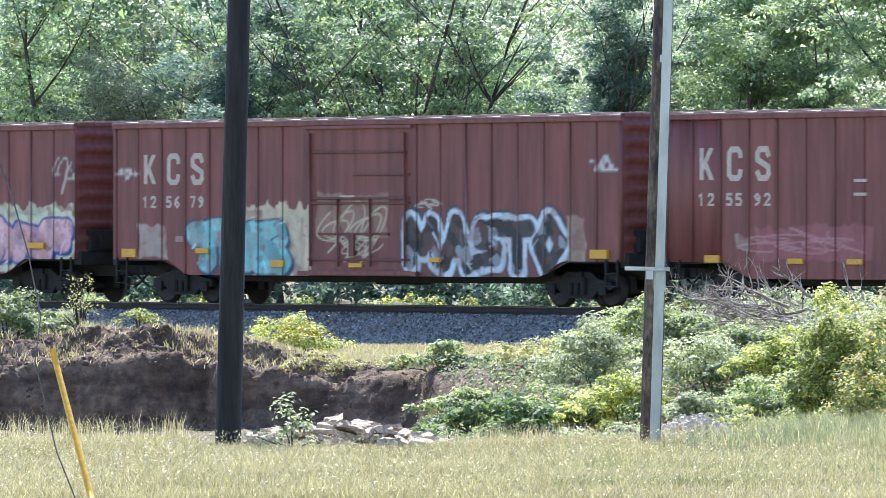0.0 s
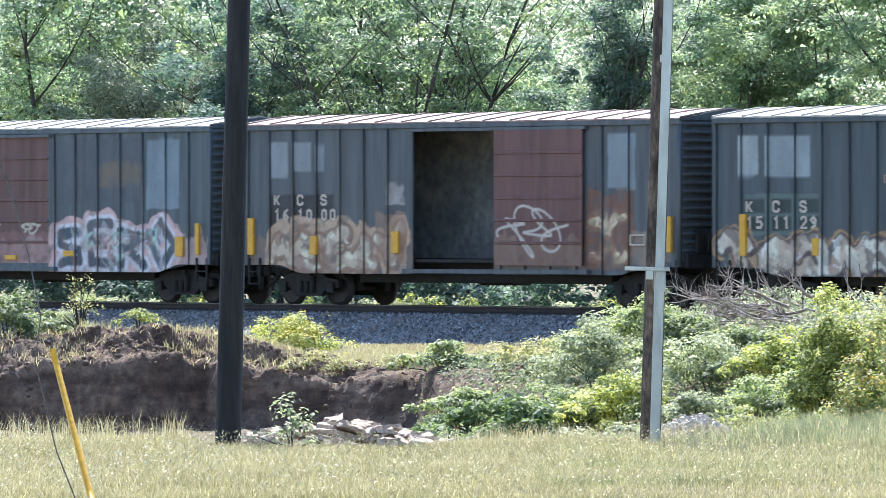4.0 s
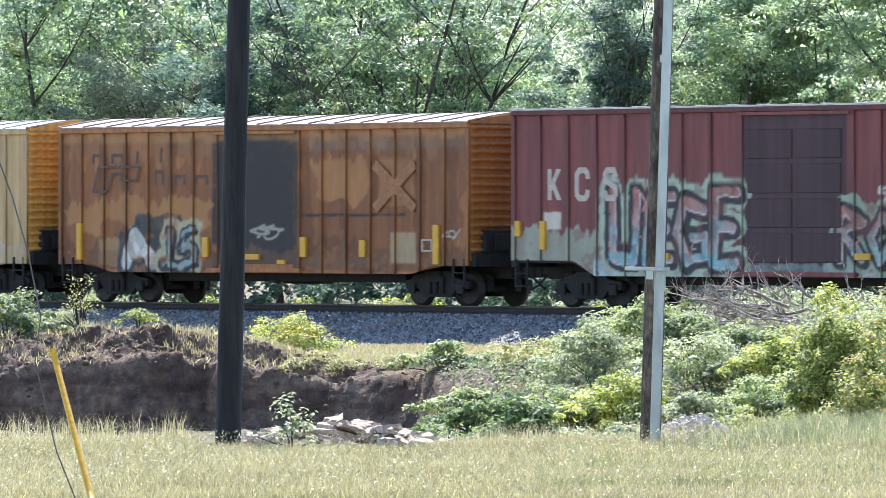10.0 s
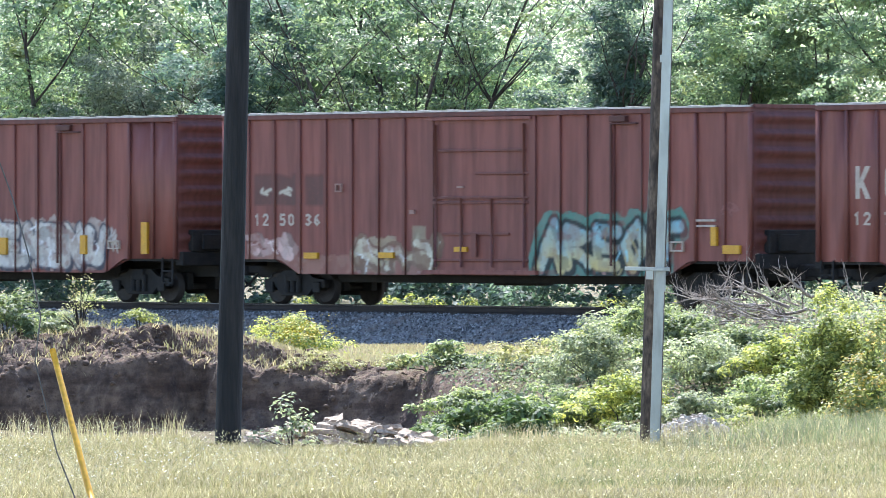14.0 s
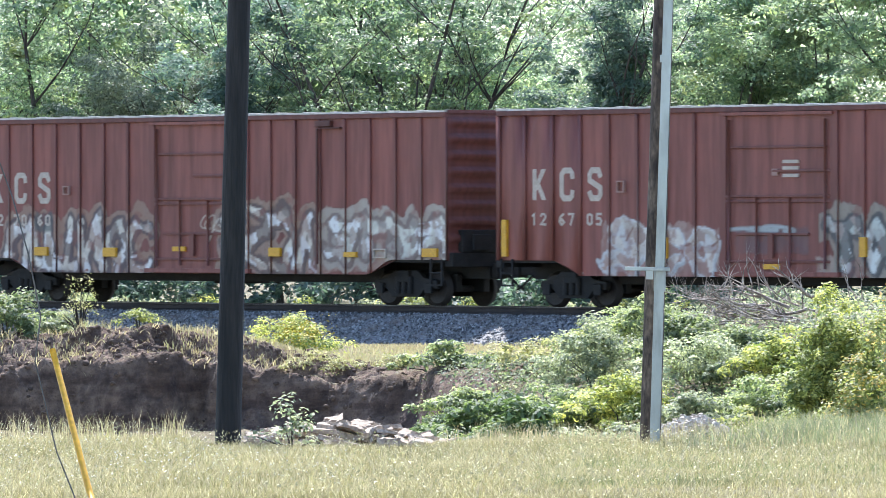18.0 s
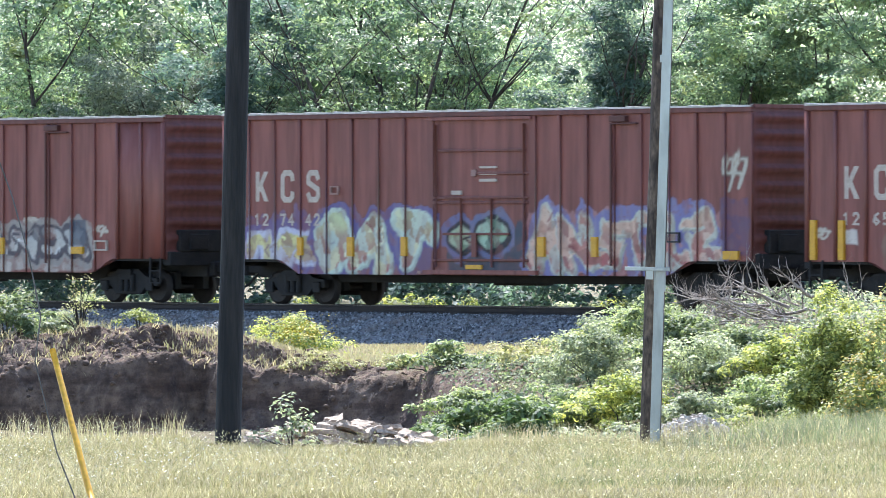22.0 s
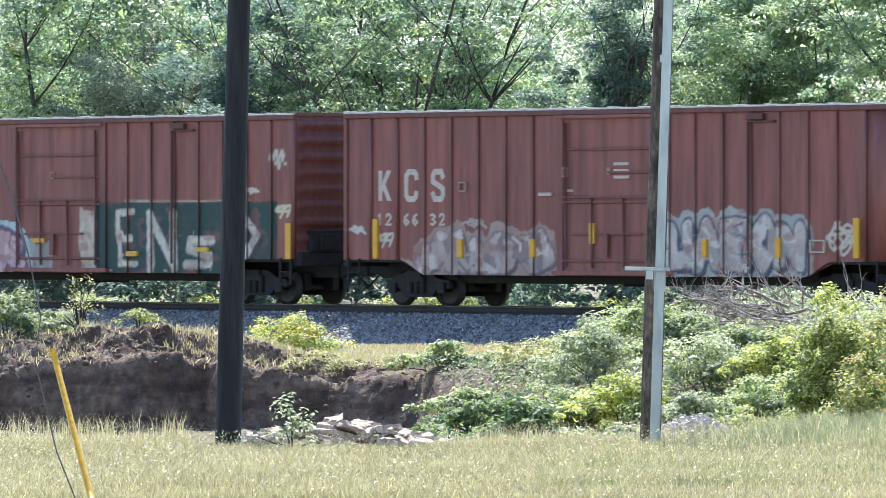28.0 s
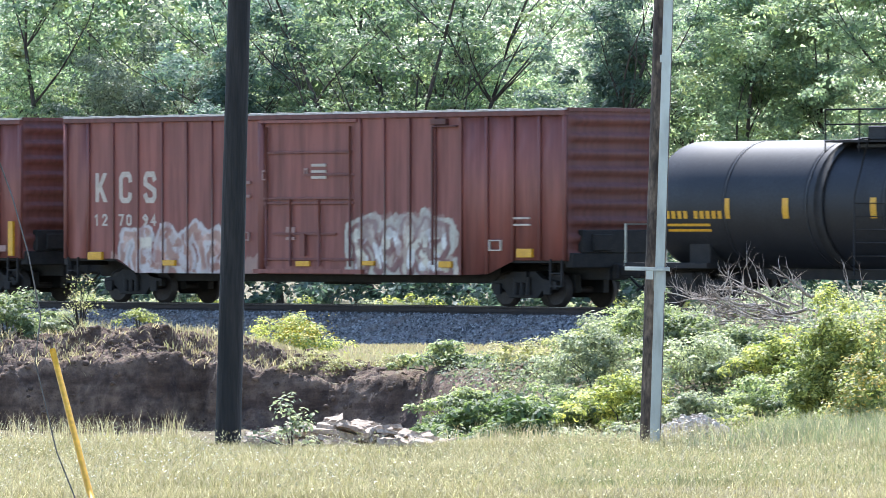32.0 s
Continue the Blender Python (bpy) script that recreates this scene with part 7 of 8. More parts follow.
def sprig_arrays(P, size, rs, up=0.3, out=None):
    """Small pointed leaves of three corners at the points P."""
    n = len(P)
    N = rs.normal(size=(n, 3))
    N[:, 2] = np.abs(N[:, 2]) + up
    if out is not None:
        N = N * 0.42 + out
    N /= np.linalg.norm(N, axis=1)[:, None]
    T = np.cross(N, rs.normal(size=(n, 3)))
    T /= np.linalg.norm(T, axis=1)[:, None]
    B = np.cross(N, T)
    s = (size * rs.uniform(0.6, 1.35, n))[:, None]
    V = np.stack([P - T * s * 0.5 - B * s * 0.3, P + T * s * 0.65, P - T * s * 0.3 + B * s * 0.4], 1)
    return V.reshape(-1, 3), np.arange(3 * n).reshape(-1, 3)


def tuft_points(centres, per, wide, high, rs):
    """Points on the upper shells of leaf tufts round the centres, with the way out of each tuft."""
    centres = np.asarray(centres)
    n = len(centres) * per
    C = np.repeat(centres, per, 0)
    big = np.repeat(rs.uniform(0.55, 1.4, len(centres)), per)[:, None]
    W = rs.normal(size=(n, 3))
    W /= np.linalg.norm(W, axis=1)[:, None]
    W[:, 2] = np.where(rs.random(n) < 0.78, np.abs(W[:, 2]), W[:, 2])
    u = rs.uniform(0.35, 1.0, n)[:, None] ** 0.6 * rs.uniform(0.85, 1.2, (n, 1))
    out = W * (1, 1, 1.4) + (0, 0, 0.25)
    return C + W * u * big * (wide, wide, high), out / np.linalg.norm(out, axis=1)[:, None]


def tree_meshes(seed, height, wide, tufts, per, size, stems=1, bare=0.15, girth=0.011, tuft=(0.62, 0.36)):
    """Trunk and limbs as one mesh, crown leaves as another: tufts of leaves at the limbs' ends and through the crown."""
    rs, rr = np.random.default_rng(seed), random.Random(seed)
    bm = bmesh.new()
    tips = []

    def limb(p, way, length, radius, level):
        pts, radii, n = [p.copy()], [radius], 6
        q = p.copy()
        for i in range(n):
            way = (way + Vector((rr.uniform(-1, 1), rr.uniform(-1, 1), rr.uniform(-0.4, 0.9))) * 0.16).normalized()
            q = q + way * length / n
            pts.append(q.copy())
            radii.append(radius * (1 - 0.75 * (i + 1) / n))
        tube(bm, pts if level < 2 else pts[::2], radii if level < 2 else radii[::2], 9 if level == 0 else 6 if level == 1 else 3, cap=level == 0)
        if level >= 1:
            tips.extend(pts[2:])
        if level < 3:
            for k in range((9, 5, 3)[level]):
                j = rr.randint(2 if level == 0 else 1, n)
                a = rr.uniform(0, math.tau)
                out = Vector((math.cos(a), math.sin(a), rr.uniform(0.2, 0.9))).normalized()
                limb(pts[j], (out + way * 0.5).normalized(), length * rr.uniform(0.3, 0.55), radii[j] * 0.6, level + 1)

    for s in range(stems):
        a = s * math.tau / stems + rr.uniform(0, 1)
        lean = 0.0 if stems == 1 else 0.28
        limb(Vector((0.25 * math.cos(a) * (stems > 1), 0.25 * math.sin(a) * (stems > 1), -0.2)), Vector((lean * math.cos(a), lean * math.sin(a), 1)).normalized(), height * 0.85, height * girth, 0)
    wood = bpy.data.meshes.new("trunk")
    bm.to_mesh(wood)
    bm.free()
    tips = np.array([tuple(t) for t in tips])
    tips = tips[tips[:, 2] > bare * height]
    V = rs.normal(size=(tufts, 3))
    V = V / np.linalg.norm(V, axis=1)[:, None] * rs.uniform(0.35, 1, (tufts, 1))
    extra = V * (wide, wide, 0.45 * height) + (0, 0, 0.55 * height)
    centres = np.concatenate([tips[rs.integers(0, len(tips), tufts)], extra])
    seen = (centres[:, 2] > 3.2) & (centres[:, 2] < 10.0)
    P, out = tuft_points(centres[seen], per, *tuft, rs)
    Q, out_q = tuft_points(centres[~seen], max(1, per // 6), tuft[0] * 1.2, tuft[1] * 1.2, rs)
    size = np.concatenate([np.full(len(P), size), np.full(len(Q), size * 2.3)])
    V, F = sprig_arrays(np.concatenate([P, Q]), size, rs, 0.3, np.concatenate([out, out_q]))
    return wood, fast_mesh("crown", V, F)


def make_tree(meshes, mat, m, label, group="trees behind the track"):
    t = empty("tree")
    tagged(t, label, "tree", group)
    link("trunk", meshes[0], M["bark"], t)
    link("crown", meshes[1], mat, t)
    t.matrix_world = m
    return t


def lateral_depth(r, y):
    return (y - EYE.y - ASIDE.y * r) / AHEAD.y


def build_forest():
    rs = random.Random(5)
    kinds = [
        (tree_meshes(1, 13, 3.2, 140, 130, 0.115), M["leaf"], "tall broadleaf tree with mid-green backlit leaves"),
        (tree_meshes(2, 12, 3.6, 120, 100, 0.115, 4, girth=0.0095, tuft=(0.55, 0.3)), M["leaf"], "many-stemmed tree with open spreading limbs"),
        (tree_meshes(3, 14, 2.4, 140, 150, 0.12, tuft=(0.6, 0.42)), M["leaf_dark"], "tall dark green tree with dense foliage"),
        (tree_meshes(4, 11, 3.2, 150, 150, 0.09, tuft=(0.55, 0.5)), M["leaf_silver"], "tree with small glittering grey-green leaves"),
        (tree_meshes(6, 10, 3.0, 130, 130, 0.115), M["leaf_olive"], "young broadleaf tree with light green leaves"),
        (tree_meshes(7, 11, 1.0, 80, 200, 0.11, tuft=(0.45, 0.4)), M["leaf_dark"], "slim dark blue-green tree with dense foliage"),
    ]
    first = {}
    spots = []
    # front row by hand: r, distance behind the track, kind, scale
    for r, y, k, s in ((-13.5, 17, 4, 0.9), (-11.2, 14, 0, 0.9), (-8.6, 14, 3, 0.8), (-5.9, 12.8, 5, 0.9), (-6.9, 20, 0, 0.72), (-4.6, 19, 0, 0.9), (-3.6, 17, 4, 0.85), (-1.2, 14.5, 1, 1.0), (-0.6, 21, 0, 0.95), (-2.6, 23, 0, 0.95), (1.4, 19, 4, 0.8), (3.0, 24, 4, 0.76), (4.5, 12.6, 5, 0.95), (6.6, 18, 4, 0.85), (8.0, 15, 4, 0.95), (10.0, 17, 4, 0.9), (12.2, 14.5, 4, 1.0), (14.5, 16, 4, 1.0)):
        spots.append((r, y, k, s))
    for row, y in enumerate((26, 36)):
        for i in range(-6, 7):
            r = i * 3.4 + rs.uniform(-1.2, 1.2)
            if row and r > 1.0:
                continue
            low = -7.3 < r < -6.6 or 2.2 < r < 3.1
            spots.append((r, y + rs.uniform(-3, 3), 3 if low else rs.choice((4, 4, 3, 4, 4, 1) if r > -1 else (0, 1, 4, 3, 4, 0)), 0.72 + 0.04 * row if low else rs.uniform(0.72, 0.9) if r > 0 else rs.uniform(0.85, 1.1)))
    for side in (-1, 1):
        for i in range(2):
            spots.append((side * (25 + i * 6 + rs.uniform(-1, 1)), rs.uniform(18, 40), rs.choice((0, 2, 3, 4)), rs.uniform(0.9, 1.2)))
    for r, y, k, s in spots:
        x, yy = spot(r, lateral_depth(r, y))
        m = Matrix.Translation((x, yy, ground_at(x, yy))) @ Matrix.Rotation(rs.uniform(0, 6.28), 4, "Z") @ Matrix.Scale(s, 4)
        if k not in first:
            first[k] = make_tree(kinds[k][0], kinds[k][1], Matrix.Identity(4), kinds[k][2])
            first[k].matrix_world = m
        else:
            t = copy_thing(first[k], m)
            t.matrix_basis = m


build_forest()


def far_woods():
    """The depth of the wood: leaf clumps with an uneven top and two thin places."""
    rs = np.random.default_rng(91)
    n = 2300
    px = rs.uniform(-900, 900, n)
    d = rs.uniform(250, 290, n)
    r = px / 13090 * d
    top = 14.0 + 2.0 * wave_noise(r, d * 0, 5, 3, 0.35) - 4.0 * np.exp(-((px + 456) / 16) ** 2) - 4.0 * np.exp(-((px - 182) / 18) ** 2)
    z = top * rs.random(n) ** 0.7
    C = np.stack([EYE.x + ASIDE.x * r + AHEAD.x * d, EYE.y + ASIDE.y * r + AHEAD.y * d, z], -1)
    P, way = tuft_points(C, 90, 1.3, 0.9, rs)
    V, F = sprig_arrays(P, np.full(len(P), 0.17), rs, 0.3, way)
    ob = link("far_woods", fast_mesh("far_woods", V, F), M["leaf_far"])
    tagged(ob, "light green foliage in the depth of the wood", "woods", kind="stuff")


far_woods()


def shrub_meshes(seed, n, size, wide, high, clumps=40, per=None, stems=5, lift=0.1):
    """Stems and leaves of a shrub with an uneven outline, wide and high in metres."""
    rs = np.random.default_rng(seed)
    C = rs.normal(size=(clumps, 3)) * (wide * 0.27, wide * 0.22, 0)
    top = high * (0.55 + 0.45 * rs.random(clumps)) * np.exp(-((np.hypot(C[:, 0], C[:, 1]) / (wide * 0.55)) ** 2))
    C[:, 2] = lift + top * rs.random(clumps) ** 0.6
    n, size = (int(n * 1.15), size * 0.95) if n >= 2000 else (n, size)
    P, way = tuft_points(C, n // clumps, 0.1 + wide * 0.06, 0.07 + high * 0.07, rs)
    P[:, 2] = np.maximum(P[:, 2], 0.02)
    V, F = leaf_arrays(P, size, rs, 0.6, way)
    bm = bmesh.new()
    for k in range(stems):
        c = C[rs.integers(0, clumps)]
        mid = Vector((c[0] * 0.4, c[1] * 0.4, c[2] * 0.55))
        tube(bm, [(c[0] * 0.15, c[1] * 0.15, -0.1), mid, c], [0.018, 0.012, 0.005], 5, False)
    wood = bpy.data.meshes.new("stems")
    bm.to_mesh(wood)
    bm.free()
    return wood, fast_mesh("leaves", V, F)


def make_shrub(name, meshes, mat, m, label, category="bush", group=""):
    t = empty(name)
    tagged(t, label, category, group)
    tagged(link("woody_stem", meshes[0], M["bark"], t), kind="stuff")
    link("leaves", meshes[1], mat, t)
    t.matrix_world = m
    return t


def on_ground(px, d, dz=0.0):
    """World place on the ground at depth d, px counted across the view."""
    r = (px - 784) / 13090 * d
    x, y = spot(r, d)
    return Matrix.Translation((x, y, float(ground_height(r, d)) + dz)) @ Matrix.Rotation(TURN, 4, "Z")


def build_shrubs():
    # along the far side of the track
    rs = random.Random(11)
    low = [make_shrub("weed", shrub_meshes(20 + k, 1000, 0.09, 1.6, 0.95, 26), M[mt], Matrix.Identity(4), lb, "weed", "weeds behind the track")
           for k, (mt, lb) in enumerate((("leaf_lime", "bright lime-green weeds beside the track"), ("leaf_bush", "light green leafy weeds beside the track"), ("leaf_grey", "pale grey-green weeds beside the track")))]
    used = set()
    for i in range(50):
        r = rs.uniform(-15, 15)
        y = rs.uniform(4.6, 8.5)
        x, yy = spot(r, lateral_depth(r, y))
        m = Matrix.Translation((x, yy, ground_at(x, yy))) @ Matrix.Rotation(rs.uniform(0, 6), 4, "Z")
        k = rs.choice((0, 1, 2, 2, 2))
        if k in used:
            copy_thing(low[k], m)
        else:
            used.add(k)
            low[k].matrix_world = m
    under = make_shrub("undergrowth", shrub_meshes(31, 1900, 0.2, 4.5, 3.2, 70), M["leaf_dark"], Matrix.Identity(4), "dense dark undergrowth at the wood's edge", "bush", "undergrowth at the wood's edge")
    for i in range(19):
        r = -16 + i * 1.76 + rs.uniform(-0.4, 0.4)
        x, yy = spot(r, lateral_depth(r, rs.uniform(11, 13)))
        m = Matrix.Translation((x, yy, ground_at(x, yy))) @ Matrix.Rotation(rs.uniform(0, 6), 4, "Z")
        if i:
            copy_thing(under, m)
        else:
            under.matrix_world = m
    make_shrub("broadleaf_plant", shrub_meshes(81, 170, 0.26, 0.9, 1.15, 24, stems=10), M["leaf_lime"], Matrix.Translation((*spot(-1.1, lateral_depth(-1.1, 4.9)), -0.9)), "bright green plant with long drooping leaves", "weed")
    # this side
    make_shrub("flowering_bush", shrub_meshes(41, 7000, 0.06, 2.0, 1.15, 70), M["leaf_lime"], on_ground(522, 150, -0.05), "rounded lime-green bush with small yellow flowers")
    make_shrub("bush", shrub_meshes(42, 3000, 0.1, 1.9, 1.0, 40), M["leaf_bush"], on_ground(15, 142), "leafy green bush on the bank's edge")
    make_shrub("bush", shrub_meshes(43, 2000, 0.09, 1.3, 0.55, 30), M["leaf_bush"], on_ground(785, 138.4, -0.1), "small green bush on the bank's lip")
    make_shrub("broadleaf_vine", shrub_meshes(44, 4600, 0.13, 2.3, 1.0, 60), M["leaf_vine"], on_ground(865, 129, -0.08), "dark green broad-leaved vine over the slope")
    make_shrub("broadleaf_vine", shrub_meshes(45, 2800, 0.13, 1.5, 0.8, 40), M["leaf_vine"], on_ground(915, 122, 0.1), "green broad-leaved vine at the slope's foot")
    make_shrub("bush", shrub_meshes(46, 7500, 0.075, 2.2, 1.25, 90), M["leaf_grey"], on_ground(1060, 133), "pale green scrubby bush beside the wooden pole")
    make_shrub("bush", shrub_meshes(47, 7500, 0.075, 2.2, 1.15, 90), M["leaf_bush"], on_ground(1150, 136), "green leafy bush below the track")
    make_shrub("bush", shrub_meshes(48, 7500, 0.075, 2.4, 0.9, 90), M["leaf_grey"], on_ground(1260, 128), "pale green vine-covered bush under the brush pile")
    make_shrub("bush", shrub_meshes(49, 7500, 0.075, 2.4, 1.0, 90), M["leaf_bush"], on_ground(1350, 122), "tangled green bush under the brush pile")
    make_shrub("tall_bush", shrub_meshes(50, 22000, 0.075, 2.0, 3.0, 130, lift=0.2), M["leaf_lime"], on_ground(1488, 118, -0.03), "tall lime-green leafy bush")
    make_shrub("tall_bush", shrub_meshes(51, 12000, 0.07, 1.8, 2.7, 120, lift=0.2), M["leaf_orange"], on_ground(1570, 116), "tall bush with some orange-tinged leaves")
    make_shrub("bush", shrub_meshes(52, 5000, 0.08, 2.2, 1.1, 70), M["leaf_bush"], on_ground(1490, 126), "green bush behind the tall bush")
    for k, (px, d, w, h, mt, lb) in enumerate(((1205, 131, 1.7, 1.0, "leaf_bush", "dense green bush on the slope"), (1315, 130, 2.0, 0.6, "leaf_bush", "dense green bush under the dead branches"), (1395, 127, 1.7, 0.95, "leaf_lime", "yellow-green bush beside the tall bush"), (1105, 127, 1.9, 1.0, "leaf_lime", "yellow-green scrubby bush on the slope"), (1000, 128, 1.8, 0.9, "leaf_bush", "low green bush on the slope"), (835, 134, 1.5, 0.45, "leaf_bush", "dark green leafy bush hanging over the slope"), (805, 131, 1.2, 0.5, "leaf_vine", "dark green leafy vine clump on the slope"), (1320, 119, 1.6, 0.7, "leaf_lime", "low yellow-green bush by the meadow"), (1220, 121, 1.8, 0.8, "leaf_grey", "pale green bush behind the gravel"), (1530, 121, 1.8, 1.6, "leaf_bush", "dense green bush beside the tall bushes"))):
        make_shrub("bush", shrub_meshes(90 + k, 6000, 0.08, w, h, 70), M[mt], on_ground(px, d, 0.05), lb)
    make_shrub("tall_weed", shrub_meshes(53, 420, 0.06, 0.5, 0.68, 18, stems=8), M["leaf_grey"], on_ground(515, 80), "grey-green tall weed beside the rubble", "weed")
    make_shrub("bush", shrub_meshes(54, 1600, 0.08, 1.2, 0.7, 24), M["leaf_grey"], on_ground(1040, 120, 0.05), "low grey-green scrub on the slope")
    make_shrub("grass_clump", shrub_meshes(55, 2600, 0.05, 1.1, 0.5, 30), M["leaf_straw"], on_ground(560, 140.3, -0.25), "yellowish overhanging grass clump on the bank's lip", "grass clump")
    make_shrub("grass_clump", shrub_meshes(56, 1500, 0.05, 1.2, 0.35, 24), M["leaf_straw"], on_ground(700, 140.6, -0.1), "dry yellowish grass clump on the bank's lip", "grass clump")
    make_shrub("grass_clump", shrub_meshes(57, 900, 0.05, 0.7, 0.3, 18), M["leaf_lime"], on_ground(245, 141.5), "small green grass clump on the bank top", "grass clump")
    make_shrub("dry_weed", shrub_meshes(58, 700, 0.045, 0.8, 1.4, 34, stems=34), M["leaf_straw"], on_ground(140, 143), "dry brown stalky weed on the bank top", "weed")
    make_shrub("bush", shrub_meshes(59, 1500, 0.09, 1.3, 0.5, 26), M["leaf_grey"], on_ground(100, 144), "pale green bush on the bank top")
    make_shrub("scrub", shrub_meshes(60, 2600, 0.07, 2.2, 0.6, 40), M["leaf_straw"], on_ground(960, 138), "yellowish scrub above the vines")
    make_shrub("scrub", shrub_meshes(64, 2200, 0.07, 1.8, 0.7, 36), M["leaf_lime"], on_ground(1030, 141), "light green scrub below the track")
    # flowers
    rs2 = np.random.default_rng(3)
    base = on_ground(535, 149.6).translation
    P = np.array(base)[None] + rs2.normal(size=(700, 3)) * (0.36, 0.32, 0.17) + (0, -0.2, 0.6)
    V, F = leaf_arrays(P, 0.055, rs2, 1.0)
    f = link("flowers", fast_mesh("flowers", V, F), M["flower"])
    tagged(f, "small bright yellow flowers on the bush", "flowers", kind="stuff")


build_shrubs()


def carpet(name, n, size, r0, r1, d0, d1, lift, mat, label, seed, thin=0.0):
    """Leaves lying over the ground of a stretch."""
    rs = np.random.default_rng(seed)
    r, d = rs.uniform(r0, r1, n), rs.uniform(d0, d1, n)
    w = wave_noise(r, d, seed, 3, 0.8)
    keep = w > thin - 0.4
    r, d, w = r[keep], d[keep], w[keep]
    z = ground_height(r, d) + lift * (0.5 + 0.8 * np.maximum(w, -0.3)) * rs.random(len(r)) + 0.02
    P = np.stack([EYE.x + ASIDE.x * r + AHEAD.x * d, EYE.y + ASIDE.y * r + AHEAD.y * d, z], -1)
    V, F = leaf_arrays(P, size, rs, 0.6)
    ob = link(name, fast_mesh(name, V, F), mat)
    tagged(ob, label, "ground cover", kind="stuff")


carpet("ivy_carpet", 46000, 0.075, -0.1, 9.5, 112, 141, 0.42, M["leaf_grey"], "pale green vines covering the slope", 61, 0.15)
carpet("slope_weeds", 13000, 0.08, -0.5, 9.5, 108, 138, 0.55, M["leaf_bush"], "green weeds scattered over the slope", 62, 0.2)
carpet("bench_weeds", 2600, 0.06, -9, 4, 141, 160, 0.2, M["leaf_lime"], "sparse low weeds along the bank top", 63, 0.5)


def blades(name, n, r_of, d0, d1, high, wide, mat, label, seed, thin=None, lean=0.25, simple=False):
    """Single upright blades of grass, each a tapering folded strip."""
    rs = np.random.default_rng(seed)
    d = rs.uniform(d0, d1, n)
    lo, hi = r_of(d)
    r = lo + (hi - lo) * rs.random(n)
    if thin is not None:
        keep = wave_noise(r, d, seed, 3, 0.7) > thin
        r, d = r[keep], d[keep]
    n = len(r)
    patchy = 0.75 + 0.5 * wave_noise(r, d, seed + 2, 3, 0.35)
    h = high * patchy * rs.uniform(0.45, 1.2, n)
    z = ground_height(r, d) - 0.02
    P = np.stack([EYE.x + ASIDE.x * r + AHEAD.x * d, EYE.y + ASIDE.y * r + AHEAD.y * d, z], -1)
    a = rs.uniform(0, math.tau, n)
    side = np.stack([np.cos(a), np.sin(a), np.zeros(n)], -1) * (wide * rs.uniform(0.6, 1.4, n))[:, None]
    tilt = np.stack([rs.normal(size=n), rs.normal(size=n), np.zeros(n)], -1) * lean
    up = np.array((0, 0, 1.0))[None]
    mid = P + (up + tilt * 0.5) * (h * 0.6)[:, None]
    tip = P + (up + tilt * 1.3) * h[:, None]
    V = np.stack([P - side, P + side, mid + side * 0.8, mid - side * 0.8, tip], 1).reshape(-1, 3)
    k = 5 * np.arange(n)[:, None]
    tri = np.concatenate([k + np.array([[0, 1, 2]]), k + np.array([[0, 2, 3]]), k + np.array([[3, 2, 4]])])
    if simple:
        V, tri = np.stack([P - side, P + side, tip], 1).reshape(-1, 3), np.arange(3 * n).reshape(-1, 3)
    ob = link(name, fast_mesh(name, V, tri), mat)
    tagged(ob, label, "grass", kind="stuff")


view_wide = lambda d: (-d * 0.0605 - 0.4, d * 0.0605 + 0.4)
blades("meadow_grass", 190000, view_wide, 56, 92, 0.12, 0.0052, M["grass"], "tall sunlit meadow grass with pale seed heads", 71, lean=0.5, simple=True)
blades("seed_stems", 30000, view_wide, 57, 92, 0.22, 0.0022, M["drygrass"], "tall pale seed stems standing above the meadow grass", 75, lean=0.4)
blades("edge_weeds", 7500, view_wide, 82, 91, 0.42, 0.003, M["drygrass"], "ragged tall dry stems along the meadow's edge", 76, 0.0, 0.15)
blades("tall_weeds", 13000, lambda d: (d * 0.041, d * 0.0605 + 0.4), 82, 94, 0.5, 0.004, M["weed_grey"], "taller grey-green meadow weeds", 77, 0.02, 0.3)
blades("weed_stalks", 6000, lambda d: (d * 0.033, d * 0.0605 + 0.4), 80, 93, 0.42, 0.004, M["weed_grey"], "greyish green weeds among the meadow grass", 82, 0.0, 0.4)
blades("green_weeds", 52000, lambda d: (d * 0.012, d * 0.0605 + 0.4), 62, 92, 0.17, 0.0036, M["grass_dark"], "olive green weeds growing through the meadow grass", 83, 0.02, 0.45, True)
blades("bench_grass", 34000, lambda d: (d * 0 - 7, d * 0 + 6), 150, 173.5, 0.18, 0.008, M["drygrass"], "short dry grass on the strip beside the ballast", 78, 0.0)
blades("bank_grass", 36000, lambda d: (d * 0 - 9, d * 0 + 4), 140.2, 152, 0.22, 0.009, M["drygrass"], "dry straw-coloured grass along the bank top", 72, -0.05)
blades("lip_grass", 4500, lambda d: (d * 0 - 9, d * 0 + 3), 139.9, 143, 0.22, 0.009, M["drygrass"], "tufts of straw-coloured grass on the crumbling lip", 79, 0.15, 0.7)
blades("gully_grass", 16000, lambda d: (d * 0 - 8, d * 0 + 9), 93, 118, 0.4, 0.007, M["drygrass"], "dry grass at the gully's edge", 73, 0.1)
blades("verge_grass", 12000, lambda d: (d * 0 - 14, d * 0 + 14), 186, 200, 0.5, 0.01, M["drygrass"], "dry grass on the far verge of the track", 74, -0.3)


